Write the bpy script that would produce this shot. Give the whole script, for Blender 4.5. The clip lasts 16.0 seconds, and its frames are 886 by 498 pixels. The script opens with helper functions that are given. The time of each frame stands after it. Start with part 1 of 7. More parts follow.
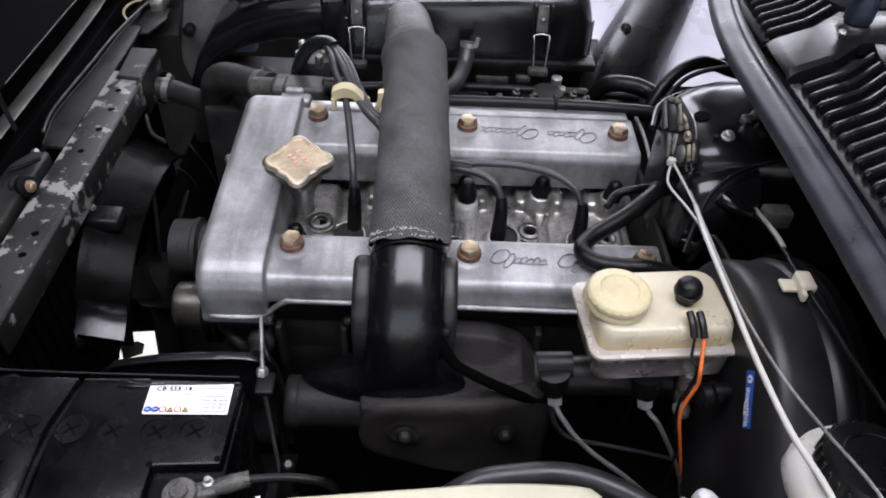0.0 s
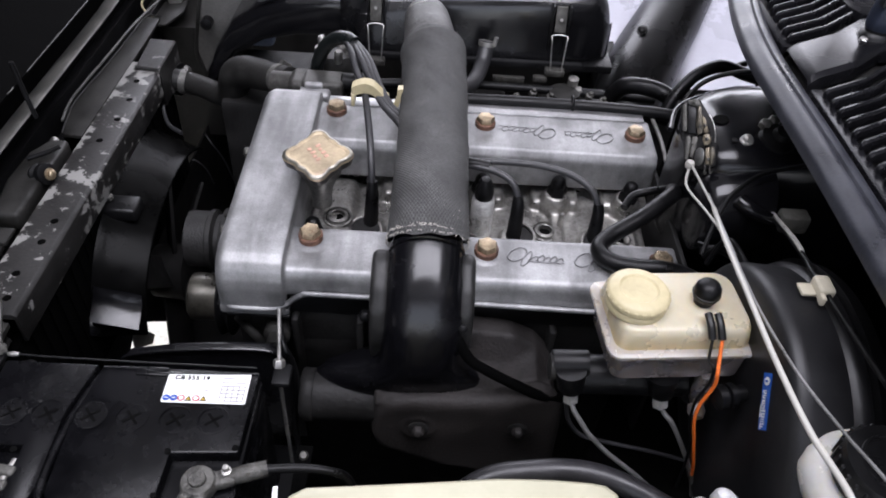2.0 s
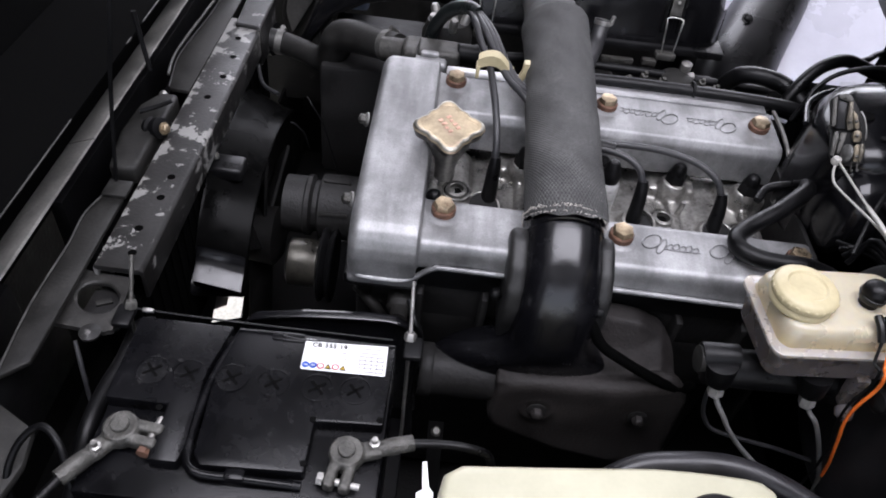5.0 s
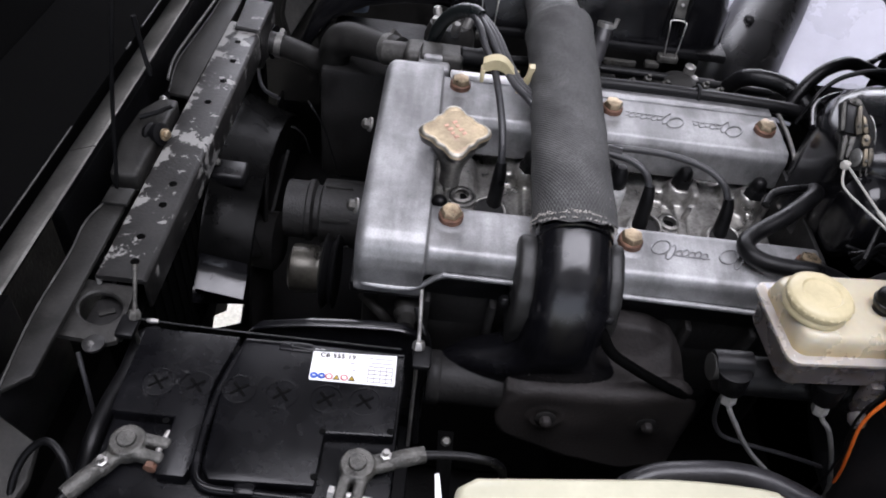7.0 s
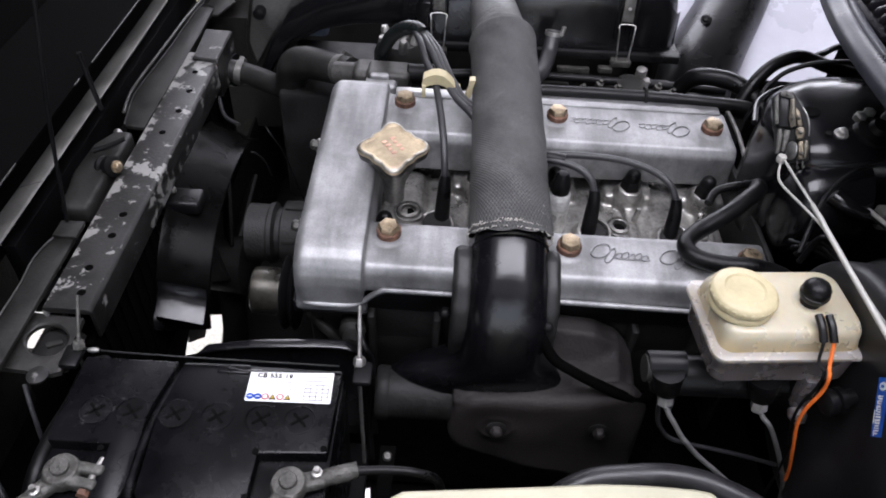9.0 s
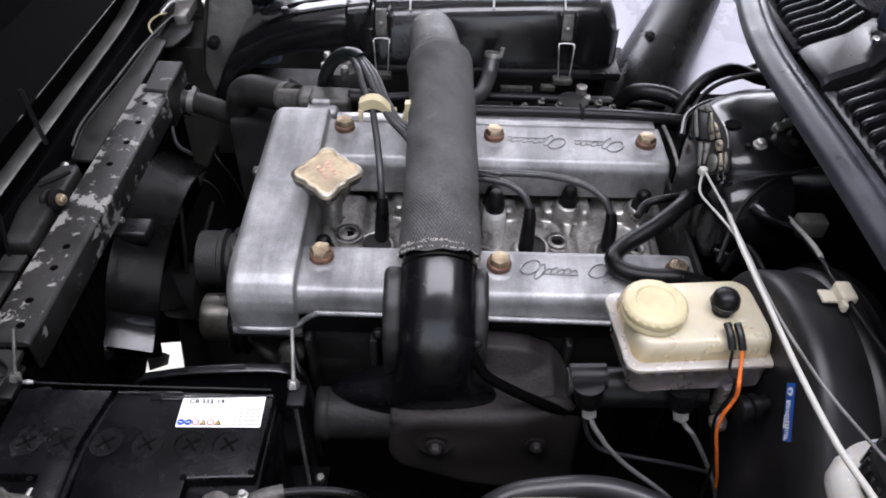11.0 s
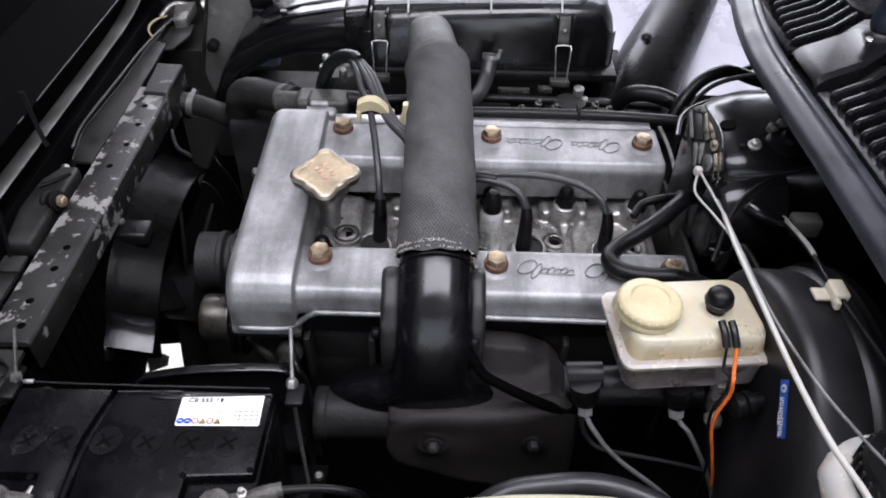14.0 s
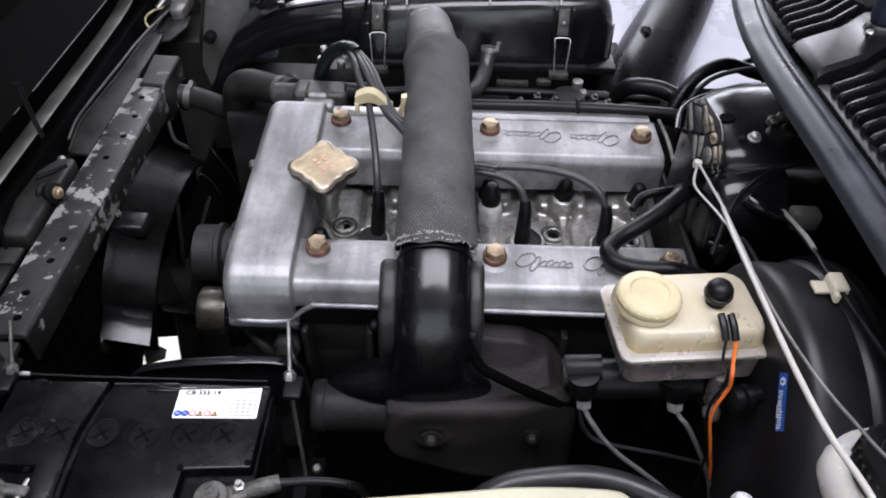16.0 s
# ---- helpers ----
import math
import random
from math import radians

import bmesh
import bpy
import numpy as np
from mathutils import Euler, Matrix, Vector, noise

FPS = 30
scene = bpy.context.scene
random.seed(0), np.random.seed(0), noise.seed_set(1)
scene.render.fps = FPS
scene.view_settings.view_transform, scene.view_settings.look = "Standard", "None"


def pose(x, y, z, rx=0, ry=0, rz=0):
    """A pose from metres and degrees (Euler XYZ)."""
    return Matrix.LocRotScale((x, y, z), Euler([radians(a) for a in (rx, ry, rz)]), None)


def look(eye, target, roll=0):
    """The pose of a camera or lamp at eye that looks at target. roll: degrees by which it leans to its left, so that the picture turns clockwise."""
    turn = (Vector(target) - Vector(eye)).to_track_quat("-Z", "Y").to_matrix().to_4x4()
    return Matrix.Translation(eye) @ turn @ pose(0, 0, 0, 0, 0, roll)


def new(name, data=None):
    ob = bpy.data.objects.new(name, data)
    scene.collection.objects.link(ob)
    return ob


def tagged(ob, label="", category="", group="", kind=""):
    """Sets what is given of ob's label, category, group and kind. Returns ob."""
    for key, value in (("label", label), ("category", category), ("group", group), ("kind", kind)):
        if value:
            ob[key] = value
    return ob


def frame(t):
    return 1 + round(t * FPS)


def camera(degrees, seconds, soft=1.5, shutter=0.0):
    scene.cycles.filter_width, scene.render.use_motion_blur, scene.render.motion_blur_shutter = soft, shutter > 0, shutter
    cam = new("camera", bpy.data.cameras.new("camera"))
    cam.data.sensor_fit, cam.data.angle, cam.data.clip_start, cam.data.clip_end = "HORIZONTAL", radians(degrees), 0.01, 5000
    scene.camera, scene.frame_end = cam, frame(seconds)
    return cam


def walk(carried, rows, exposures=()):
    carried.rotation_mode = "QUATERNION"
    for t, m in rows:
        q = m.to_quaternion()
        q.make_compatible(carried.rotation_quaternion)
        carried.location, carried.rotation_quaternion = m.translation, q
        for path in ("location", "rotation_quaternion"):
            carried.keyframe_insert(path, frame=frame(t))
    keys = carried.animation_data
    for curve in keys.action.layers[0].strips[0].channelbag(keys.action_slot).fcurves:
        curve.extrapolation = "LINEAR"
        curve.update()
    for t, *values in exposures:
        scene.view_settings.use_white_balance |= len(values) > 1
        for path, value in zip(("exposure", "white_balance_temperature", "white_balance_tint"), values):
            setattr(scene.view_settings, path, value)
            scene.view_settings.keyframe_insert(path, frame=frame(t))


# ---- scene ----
cam = camera(62.3, 16.0, soft=1.9)
METRES, EYE, TILT, LEAN, TURN = 0.36, 1.40, -43.0, -2.5, 0.0
ROWS = [
    (0.0, 0.0, 0.0, 0.0, 0.0, 0.0, -0.0),
    (0.5, -0.0046, -0.0056, 0.0009, 0.21, -0.04, -0.04),
    (1.0, -0.0112, -0.0121, -0.0002, 0.24, 0.12, -0.26),
    (1.5, -0.0269, -0.0132, -0.0074, 0.1, -0.04, -1.09),
    (2.0, -0.0454, -0.0127, -0.0082, 0.13, -0.06, -1.35),
    (2.5, -0.0815, -0.0085, -0.0093, 0.1, -0.29, -2.07),
    (3.0, -0.1417, -0.0056, -0.0116, -0.06, -0.44, -2.97),
    (3.5, -0.2217, -0.0071, -0.0219, 0.25, -0.82, -3.94),
    (4.0, -0.2952, -0.0066, -0.0334, 0.33, -1.32, -4.5),
    (4.5, -0.3707, 0.0098, -0.0314, 0.49, -1.98, -4.96),
    (7.0, -0.456, 0.0474, -0.0049, -0.21, -1.99, -4.69),
    (7.5, -0.41, 0.043, -0.004, -0.13, -1.77, -4.01),
    (8.0, -0.3531, 0.0356, -0.0058, 0.22, -1.4, -3.39),
    (8.5, -0.2952, 0.0359, -0.0034, 0.98, -1.25, -2.45),
    (9.0, -0.2282, 0.0385, 0.0008, 1.36, -0.8, -1.62),
    (9.5, -0.1685, 0.0395, 0.0021, 1.86, -0.57, -1.09),
    (10.0, -0.1053, 0.0337, 0.006, 1.64, -0.32, -0.22),
    (12.5, -0.0259, -0.0241, 0.0088, 0.63, 1.6, 0.32),
    (13.0, -0.0288, -0.0151, 0.0088, 0.95, 1.3, 0.38),
    (13.5, -0.0309, -0.0144, 0.0064, 1.09, 1.14, 0.43),
    (14.0, -0.036, -0.0096, 0.0005, 1.13, 0.85, 0.42),
    (14.5, -0.0339, -0.0063, -0.0042, 0.97, 0.69, 0.5),
    (15.0, -0.0355, -0.0082, -0.009, 0.97, 0.56, 0.39),
    (15.5, -0.0318, -0.0024, -0.0067, 0.72, 0.44, 0.53),
    (16.0, -0.0392, -0.0019, -0.004, 0.92, 0.4, 0.3),
]
walk(cam, [(t, pose(0, 0, EYE, TILT, LEAN, TURN) @ pose(METRES * x, METRES * y, METRES * z, 90 + pitch, roll, yaw)) for t, x, y, z, yaw, pitch, roll in ROWS],
     exposures=[(0.0, 0.48), (4.5, 0.52), (7.0, 0.45), (8.5, 0.51), (10.0, 0.59), (12.5, 0.62), (14.0, 0.57), (16.0, 0.55)])


# ---- world, sun, large lights, exposure ----
scene.view_settings.exposure = 0.45
world = bpy.data.worlds.new("world")
scene.world = world
world.use_nodes = True
wn = world.node_tree.nodes
sky = wn.new("ShaderNodeTexSky")
sky.sky_type = "NISHITA"
sky.sun_disc = False
sky.sun_elevation = radians(33)
sky.sun_rotation = radians(281)
world.node_tree.links.new(sky.outputs[0], wn["Background"].inputs[0])
wn["Background"].inputs[1].default_value = 0.09

sun = new("sun", bpy.data.lights.new("sun", "SUN"))
sun.data.energy, sun.data.angle, sun.data.color = 4.0, radians(0.6), (1.0, 0.97, 0.92)
sun.matrix_world = look((-4.0, 0.8, 2.6), (0, 0, 0))


def opening_light(name, eye, target, w, h, energy, colour):
    """Daylight that enters through an opening of the garage."""
    lamp = new(name, bpy.data.lights.new(name, "AREA"))
    lamp.data.shape, lamp.data.size, lamp.data.size_y = "RECTANGLE", w, h
    lamp.data.energy, lamp.data.color = energy, colour
    lamp.matrix_world = look(eye, target)
    return lamp


opening_light("doorway_daylight", (0.3, -2.30, 1.35), (0.3, 0.0, 1.2), 4.2, 2.3, 36, (0.90, 0.89, 1.0))
opening_light("skylight_daylight", (0.1, 0.0, 2.88), (0.1, 0.15, 0.0), 2.4, 1.1, 66, (0.92, 0.90, 1.0))
opening_light("window_daylight", (0.3, 3.55, 2.05), (0.2, 0.9, 0.9), 3.6, 1.5, 78, (0.92, 0.90, 1.0))


# ---- materials ----
def surf(name, base, rough=0.5, metal=0.0, var=0.12, scale=14.0, bump=0.15, grain=220.0, other=None, other_amt=0.5,
         dust=0.0, coat=0.0, spread=0.12, spec=0.5, speck=0.5):
    """A worn surface: two scales of colour change, uneven gloss and fine relief."""
    m = bpy.data.materials.new(name)
    m.use_nodes = True
    nt = m.node_tree
    n, l = nt.nodes, nt.links
    b = n["Principled BSDF"]
    tc = n.new("ShaderNodeTexCoord")
    big = n.new("ShaderNodeTexNoise")
    big.inputs["Scale"].default_value, big.inputs["Detail"].default_value, big.inputs["Roughness"].default_value = scale, 6, 0.65
    fine = n.new("ShaderNodeTexNoise")
    fine.inputs["Scale"].default_value, fine.inputs["Detail"].default_value = grain, 4
    l.new(tc.outputs["Object"], big.inputs["Vector"])
    l.new(tc.outputs["Object"], fine.inputs["Vector"])
    ramp = n.new("ShaderNodeValToRGB")
    lo = [max(0, c * (1 - 2.2 * var)) for c in base]
    hi = [min(1, c * (1 + 1.5 * var)) for c in base]
    ramp.color_ramp.elements[0].position, ramp.color_ramp.elements[1].position = 0.28, 0.72
    ramp.color_ramp.elements[0].color, ramp.color_ramp.elements[1].color = (*lo, 1), (*hi, 1)
    l.new(big.outputs["Fac"], ramp.inputs["Fac"])
    mix = n.new("ShaderNodeMix")
    mix.data_type, mix.blend_type = "RGBA", "MULTIPLY"
    mix.inputs["Factor"].default_value = speck
    r2 = n.new("ShaderNodeValToRGB")
    r2.color_ramp.elements[0].color, r2.color_ramp.elements[1].color = (0.55, 0.55, 0.55, 1), (1, 1, 1, 1)
    r2.color_ramp.elements[0].position, r2.color_ramp.elements[1].position = 0.35, 0.62
    l.new(fine.outputs["Fac"], r2.inputs["Fac"])
    l.new(ramp.outputs["Color"], mix.inputs["A"])
    l.new(r2.outputs["Color"], mix.inputs["B"])
    out = mix.outputs["Result"]
    if other:
        patch = n.new("ShaderNodeTexNoise")
        patch.inputs["Scale"].default_value, patch.inputs["Detail"].default_value, patch.inputs["Roughness"].default_value = scale * 2.3, 8, 0.7
        l.new(tc.outputs["Object"], patch.inputs["Vector"])
        pr = n.new("ShaderNodeValToRGB")
        pr.color_ramp.elements[0].position, pr.color_ramp.elements[1].position = 1 - other_amt, 1 - other_amt + spread
        l.new(patch.outputs["Fac"], pr.inputs["Fac"])
        m2 = n.new("ShaderNodeMix")
        m2.data_type = "RGBA"
        m2.inputs["B"].default_value = (*other, 1)
        l.new(pr.outputs["Color"], m2.inputs["Factor"])
        l.new(out, m2.inputs["A"])
        out = m2.outputs["Result"]
    l.new(out, b.inputs["Base Color"])
    rr = n.new("ShaderNodeMapRange")
    rr.inputs["To Min"].default_value, rr.inputs["To Max"].default_value = max(0.03, rough - 0.13), min(1, rough + 0.16)
    rr.inputs["From Min"].default_value, rr.inputs["From Max"].default_value = 0.3, 0.7
    l.new(big.outputs["Fac"], rr.inputs["Value"])
    l.new(rr.outputs["Result"], b.inputs["Roughness"])
    b.inputs["Metallic"].default_value = metal
    b.inputs["Coat Weight"].default_value = coat
    b.inputs["Specular IOR Level"].default_value = spec
    bp = n.new("ShaderNodeBump")
    bp.inputs["Strength"].default_value, bp.inputs["Distance"].default_value = bump, 0.002
    l.new(fine.outputs["Fac"], bp.inputs["Height"])
    l.new(bp.outputs["Normal"], b.inputs["Normal"])
    return m


CAST = surf("cast_aluminium", (0.38, 0.38, 0.383), 0.54, 0.76, 0.28, 9, 0.06, 520, (0.20, 0.20, 0.202), 0.50, spread=0.26, speck=0.3)
MACHINED = surf("machined_aluminium", (0.50, 0.50, 0.505), 0.38, 0.9, 0.2, 20, 0.05, 400, speck=0.3)
CAST_ROUGH = surf("rough_cast_aluminium", (0.42, 0.41, 0.385), 0.32, 0.80, 0.32, 22, 0.16, 260, (0.065, 0.059, 0.052), 0.47, spread=0.22)
POLISHED = surf("polished_steel", (0.82, 0.81, 0.78), 0.24, 1.0, 0.08, 20, 0.03)
STEEL = surf("dull_zinc_steel", (0.42, 0.41, 0.39), 0.42, 0.85, 0.2, 60, 0.15, 500)
LEAD = surf("oxidised_lead", (0.095, 0.093, 0.085), 0.46, 0.55, 0.35, 70, 0.6, 400, (0.05, 0.045, 0.038), 0.46)
YELLOW_ZINC = surf("yellow_zinc", (0.42, 0.335, 0.225), 0.36, 0.85, 0.3, 60, 0.1, 400, (0.20, 0.12, 0.08), 0.48, spread=0.2)
GOLD_CAP = surf("gold_passivated_steel", (0.50, 0.41, 0.28), 0.50, 0.75, 0.22, 25, 0.10, 300, (0.46, 0.33, 0.26), 0.48, spread=0.25, speck=0.3)
COPPER = surf("rusty_copper", (0.15, 0.078, 0.052), 0.55, 0.35, 0.4, 90, 0.2)
BLACK_GLOSS = surf("black_gloss_paint", (0.005, 0.005, 0.006), 0.20, 0.0, 0.2, 7, 0.02, 300, spec=0.5)
ELBOW_BLACK = surf("elbow_gloss_enamel", (0.004, 0.004, 0.005), 0.22, 0.0, 0.2, 16, 0.04, 160, (0.008, 0.008, 0.009), 0.4, spread=0.3, spec=0.5)
CAP_SIDE = surf("dark_cap_side", (0.10, 0.095, 0.09), 0.34, 0.7, 0.35, 60, 0.2, 300, (0.03, 0.028, 0.026), 0.5, spread=0.2)
BLACK_SATIN = surf("black_satin_paint", (0.005, 0.005, 0.0055), 0.42, 0.0, 0.25, 16, 0.10, 300, (0.014, 0.0135, 0.013), 0.32, spread=0.3, spec=0.2)
BLACK_PLASTIC = surf("black_plastic", (0.007, 0.007, 0.0075), 0.34, 0.0, 0.2, 22, 0.08, 600, (0.013, 0.0127, 0.0125), 0.36, spread=0.3, spec=0.28)
BATTERY_PLASTIC = surf("battery_plastic", (0.0036, 0.0036, 0.0044), 0.25, 0.0, 0.3, 14, 0.08, 500, (0.018, 0.0176, 0.0184), 0.42, spread=0.22, spec=0.20)
RUBBER = surf("black_rubber", (0.004, 0.004, 0.0044), 0.36, 0.0, 0.25, 30, 0.12, 500, (0.010, 0.0098, 0.0096), 0.34, spread=0.3, spec=0.20)
GREY_RUBBER = surf("greyed_rubber", (0.027, 0.027, 0.029), 0.40, 0.0, 0.2, 30, 0.12, 500)
HOSE = surf("greyed_hose_rubber", (0.021, 0.0205, 0.0225), 0.34, 0.0, 0.2, 25, 0.06, 400, spec=0.4)
ARM = surf("wing_band_black", (0.0035, 0.0035, 0.004), 0.30, 0.0, 0.2, 6, 0.02, 300, spec=0.22)
SOOT = surf("sooty_iron", (0.021, 0.0186, 0.018), 0.62, 0.0, 0.3, 16, 0.4, 300, (0.046, 0.037, 0.034), 0.42, spread=0.3, spec=0.25)
# Engine black; also fills gaps and recesses that lie in shade.
BLOCK = surf("oily_and_shade_black", (0.011, 0.0106, 0.0104), 0.6, 0.0, 0.3, 25, 0.4, 200, spec=0.25)
CHIPPED = surf("chipped_black_paint", (0.013, 0.0127, 0.0123), 0.42, 0.0, 0.25, 14, 0.2, 300, (0.13, 0.127, 0.122), 0.415, spread=0.04, spec=0.35)
BAR = surf("bar_black_paint", (0.018, 0.0173, 0.0166), 0.42, 0.0, 0.30, 14, 0.2, 300, spec=0.35)


def chipped_edge(m, bare):
    """Bare metal where the paint has flaked: in patches, thickest along the bar's front edge and at its catch."""
    n, l = m.node_tree.nodes, m.node_tree.links
    tc = n.new("ShaderNodeTexCoord")
    xyz = n.new("ShaderNodeSeparateXYZ")
    l.new(tc.outputs["Object"], xyz.inputs[0])
    patch = n.new("ShaderNodeTexNoise")
    patch.inputs["Scale"].default_value, patch.inputs["Detail"].default_value, patch.inputs["Roughness"].default_value = 50.0, 8, 0.66
    l.new(tc.outputs["Object"], patch.inputs["Vector"])
    total = patch.outputs["Fac"]
    for axis, lo, hi, amount in (("X", -0.4560, -0.4710, 0.125), ("Y", 0.635, 0.660, 0.110), ("Y", 0.705, 0.735, -0.090), ("Y", 0.86, 0.97, 0.085)):
        r = n.new("ShaderNodeMapRange")
        r.inputs["From Min"].default_value, r.inputs["From Max"].default_value, r.inputs["To Max"].default_value = lo, hi, amount
        l.new(xyz.outputs[axis], r.inputs["Value"])
        add = n.new("ShaderNodeMath")
        l.new(total, add.inputs[0])
        l.new(r.outputs["Result"], add.inputs[1])
        total = add.outputs["Value"]
    cut = n.new("ShaderNodeMapRange")
    cut.inputs["From Min"].default_value, cut.inputs["From Max"].default_value = 0.612, 0.630
    l.new(total, cut.inputs["Value"])
    mix = n.new("ShaderNodeMix")
    mix.data_type = "RGBA"
    mix.inputs["B"].default_value = (*bare, 1)
    b = n["Principled BSDF"]
    l.new(b.inputs["Base Color"].links[0].from_socket, mix.inputs["A"])
    l.new(cut.outputs["Result"], mix.inputs["Factor"])
    l.new(mix.outputs["Result"], b.inputs["Base Color"])


chipped_edge(BAR, (0.19, 0.187, 0.178))
FLAP = surf("grey_black_panel", (0.018, 0.0175, 0.0162), 0.5, 0.0, 0.32, 18, 0.15, 300, (0.044, 0.042, 0.038), 0.40, spread=0.22, spec=0.25)
# Darker than any paint: deep shade is put into this colour.
SHADE_BLACK = surf("bonnet_shade_black", (0.0014, 0.0014, 0.0014), 0.95, 0.0, 0.2, 12, 0.2, 200, spec=0.03)
STRIP = surf("dusty_grey_paint", (0.165, 0.161, 0.149), 0.5, 0.0, 0.30, 16, 0.1, 300, (0.20, 0.195, 0.18), 0.40, spread=0.2)
LIGHT_EDGE = surf("light_sheet_edge", (0.050, 0.049, 0.046), 0.45, 0.0, 0.35, 40, 0.1, 300)
CLAMP_STEEL = surf("dull_clamp_steel", (0.15, 0.147, 0.138), 0.48, 0.6, 0.3, 60, 0.2, 400, (0.06, 0.055, 0.048), 0.44, spread=0.2)
DUSTY = surf("dusty_sheet_metal", (0.085, 0.083, 0.078), 0.6, 0.0, 0.35, 12, 0.15, 300, (0.14, 0.136, 0.126), 0.42, spread=0.2)
DUSTY_RUBBER = surf("dusty_hose_rubber", (0.017, 0.0165, 0.0155), 0.5, 0.0, 0.3, 30, 0.2, 300, (0.048, 0.046, 0.043), 0.42, spread=0.25, spec=0.3)
CREAM = surf("cream_plastic", (0.44, 0.425, 0.315), 0.35, 0.0, 0.06, 12, 0.03, speck=0.06)
WORN_TIP = surf("worn_grey_sleeve_tip", (0.050, 0.049, 0.047), 0.5, 0.0, 0.3, 40, 0.5, 260, (0.17, 0.165, 0.16), 0.42, spread=0.2)
YELLOW_PLASTIC = surf("yellowed_nylon", (0.46, 0.40, 0.245), 0.44, 0.0, 0.10, 20, 0.03, 220, (0.51, 0.46, 0.32), 0.4, spread=0.3, speck=0.15)
CREAM_CABLE = surf("ivory_cable_sheath", (0.37, 0.36, 0.33), 0.34, 0.0, 0.04, 40, 0.02, speck=0.1)
GREY_CABLE = surf("grey_cable_sheath", (0.20, 0.198, 0.194), 0.35, 0.3, 0.2, 40, 0.05)
SILVER = surf("silver_white_body_paint", (0.60, 0.60, 0.67), 0.28, 0.15, 0.07, 8, 0.02, speck=0.05)
WHITE_LABEL = surf("white_paper_label", (0.78, 0.78, 0.78), 0.5, 0.0, 0.04, 20, 0.02, speck=0.05)
# Print black; also painted as the dark of holes, slots and sockets.
INK = surf("ink_and_hole_black", (0.003, 0.003, 0.003), 1.0, 0.0, 0.1, spec=0.05)
GREY_INK = surf("grey_ink", (0.16, 0.16, 0.17), 0.6, 0.0, 0.1)
BLUE_INK = surf("blue_ink", (0.012, 0.07, 0.40), 0.6, 0.0, 0.1, spec=0.2)
RED_INK = surf("red_ink", (0.40, 0.02, 0.03), 0.6, 0.0, 0.1)
YELLOW_INK = surf("yellow_ink", (0.42, 0.28, 0.02), 0.6, 0.0, 0.1)
BLUE_STICKER = surf("blue_sticker", (0.012, 0.09, 0.42), 0.35, 0.0, 0.1)
ORANGE = surf("orange_insulation", (0.80, 0.17, 0.025), 0.4, 0.0, 0.08)
GREEN_SHEATH = surf("green_black_sheath", (0.007, 0.009, 0.009), 0.3, 0.0, 0.2)
CONCRETE = surf("pale_concrete", (0.72, 0.71, 0.69), 0.7, 0.0, 0.08, 3, 0.2, 120)
WALL_PAINT = surf("grey_wall_paint", (0.30, 0.30, 0.31), 0.8, 0.0, 0.08, 2, 0.1, 90)
CEIL_PAINT = surf("white_ceiling_paint", (0.55, 0.55, 0.56), 0.8, 0.0, 0.05, 2, 0.1, 90)
COWL = surf("cowl_black_paint", (0.0070, 0.0070, 0.0082), 0.24, 0.0, 0.2, 14, 0.05, 300, (0.011, 0.011, 0.012), 0.32, spread=0.3, spec=0.10)
SEAL = surf("seal_rubber", (0.020, 0.0215, 0.028), 0.36, 0.0, 0.2, 30, 0.1, 300, (0.028, 0.030, 0.037), 0.38, spread=0.25, spec=0.45)
CLOUDY = surf("cloudy_blue_plastic", (0.30, 0.36, 0.48), 0.4, 0.0, 0.2)


def milky(name, base, alpha, other=None, other_amt=0.4):
    """Yellowed, see-through tank plastic."""
    m = surf(name, base, 0.28, 0.0, 0.08, 9, 0.02, 220, other, other_amt, spread=0.3, speck=0.08)
    b = m.node_tree.nodes["Principled BSDF"]
    b.inputs["Transmission Weight"].default_value = alpha
    b.inputs["Subsurface Weight"].default_value = 0.6
    b.inputs["Subsurface Radius"].default_value = (0.01, 0.008, 0.005)
    return m


MILKY = milky("milky_tank_plastic", (0.63, 0.575, 0.435), 0.36, (0.60, 0.49, 0.28), 0.36)
MILKY_PALE = milky("pale_tank_seam", (0.50, 0.46, 0.41), 0.36)
MILKY_LOW = milky("grey_clear_tank_plastic", (0.24, 0.215, 0.21), 0.65, (0.34, 0.31, 0.295), 0.40)


def streaked(m, across, along, low, high):
    """Long random streaks of darker and lighter tone over a casting."""
    n, l = m.node_tree.nodes, m.node_tree.links
    tc = n.new("ShaderNodeTexCoord")
    mp = n.new("ShaderNodeMapping")
    mp.inputs["Scale"].default_value = (across, along, 0.5 * (across + along))
    l.new(tc.outputs["Object"], mp.inputs["Vector"])
    noise = n.new("ShaderNodeTexNoise")
    noise.inputs["Scale"].default_value, noise.inputs["Detail"].default_value = 1.0, 7
    l.new(mp.outputs["Vector"], noise.inputs["Vector"])
    r = n.new("ShaderNodeValToRGB")
    r.color_ramp.elements[0].position, r.color_ramp.elements[1].position = 0.34, 0.62
    r.color_ramp.elements[0].color, r.color_ramp.elements[1].color = (low, low, low, 1), (high, high, high, 1)
    l.new(noise.outputs["Fac"], r.inputs["Fac"])
    mix = n.new("ShaderNodeMix")
    mix.data_type, mix.blend_type = "RGBA", "MULTIPLY"
    mix.inputs["Factor"].default_value = 1.0
    b = n["Principled BSDF"]
    l.new(b.inputs["Base Color"].links[0].from_socket, mix.inputs["A"])
    l.new(r.outputs["Color"], mix.inputs["B"])
    l.new(mix.outputs["Result"], b.inputs["Base Color"])


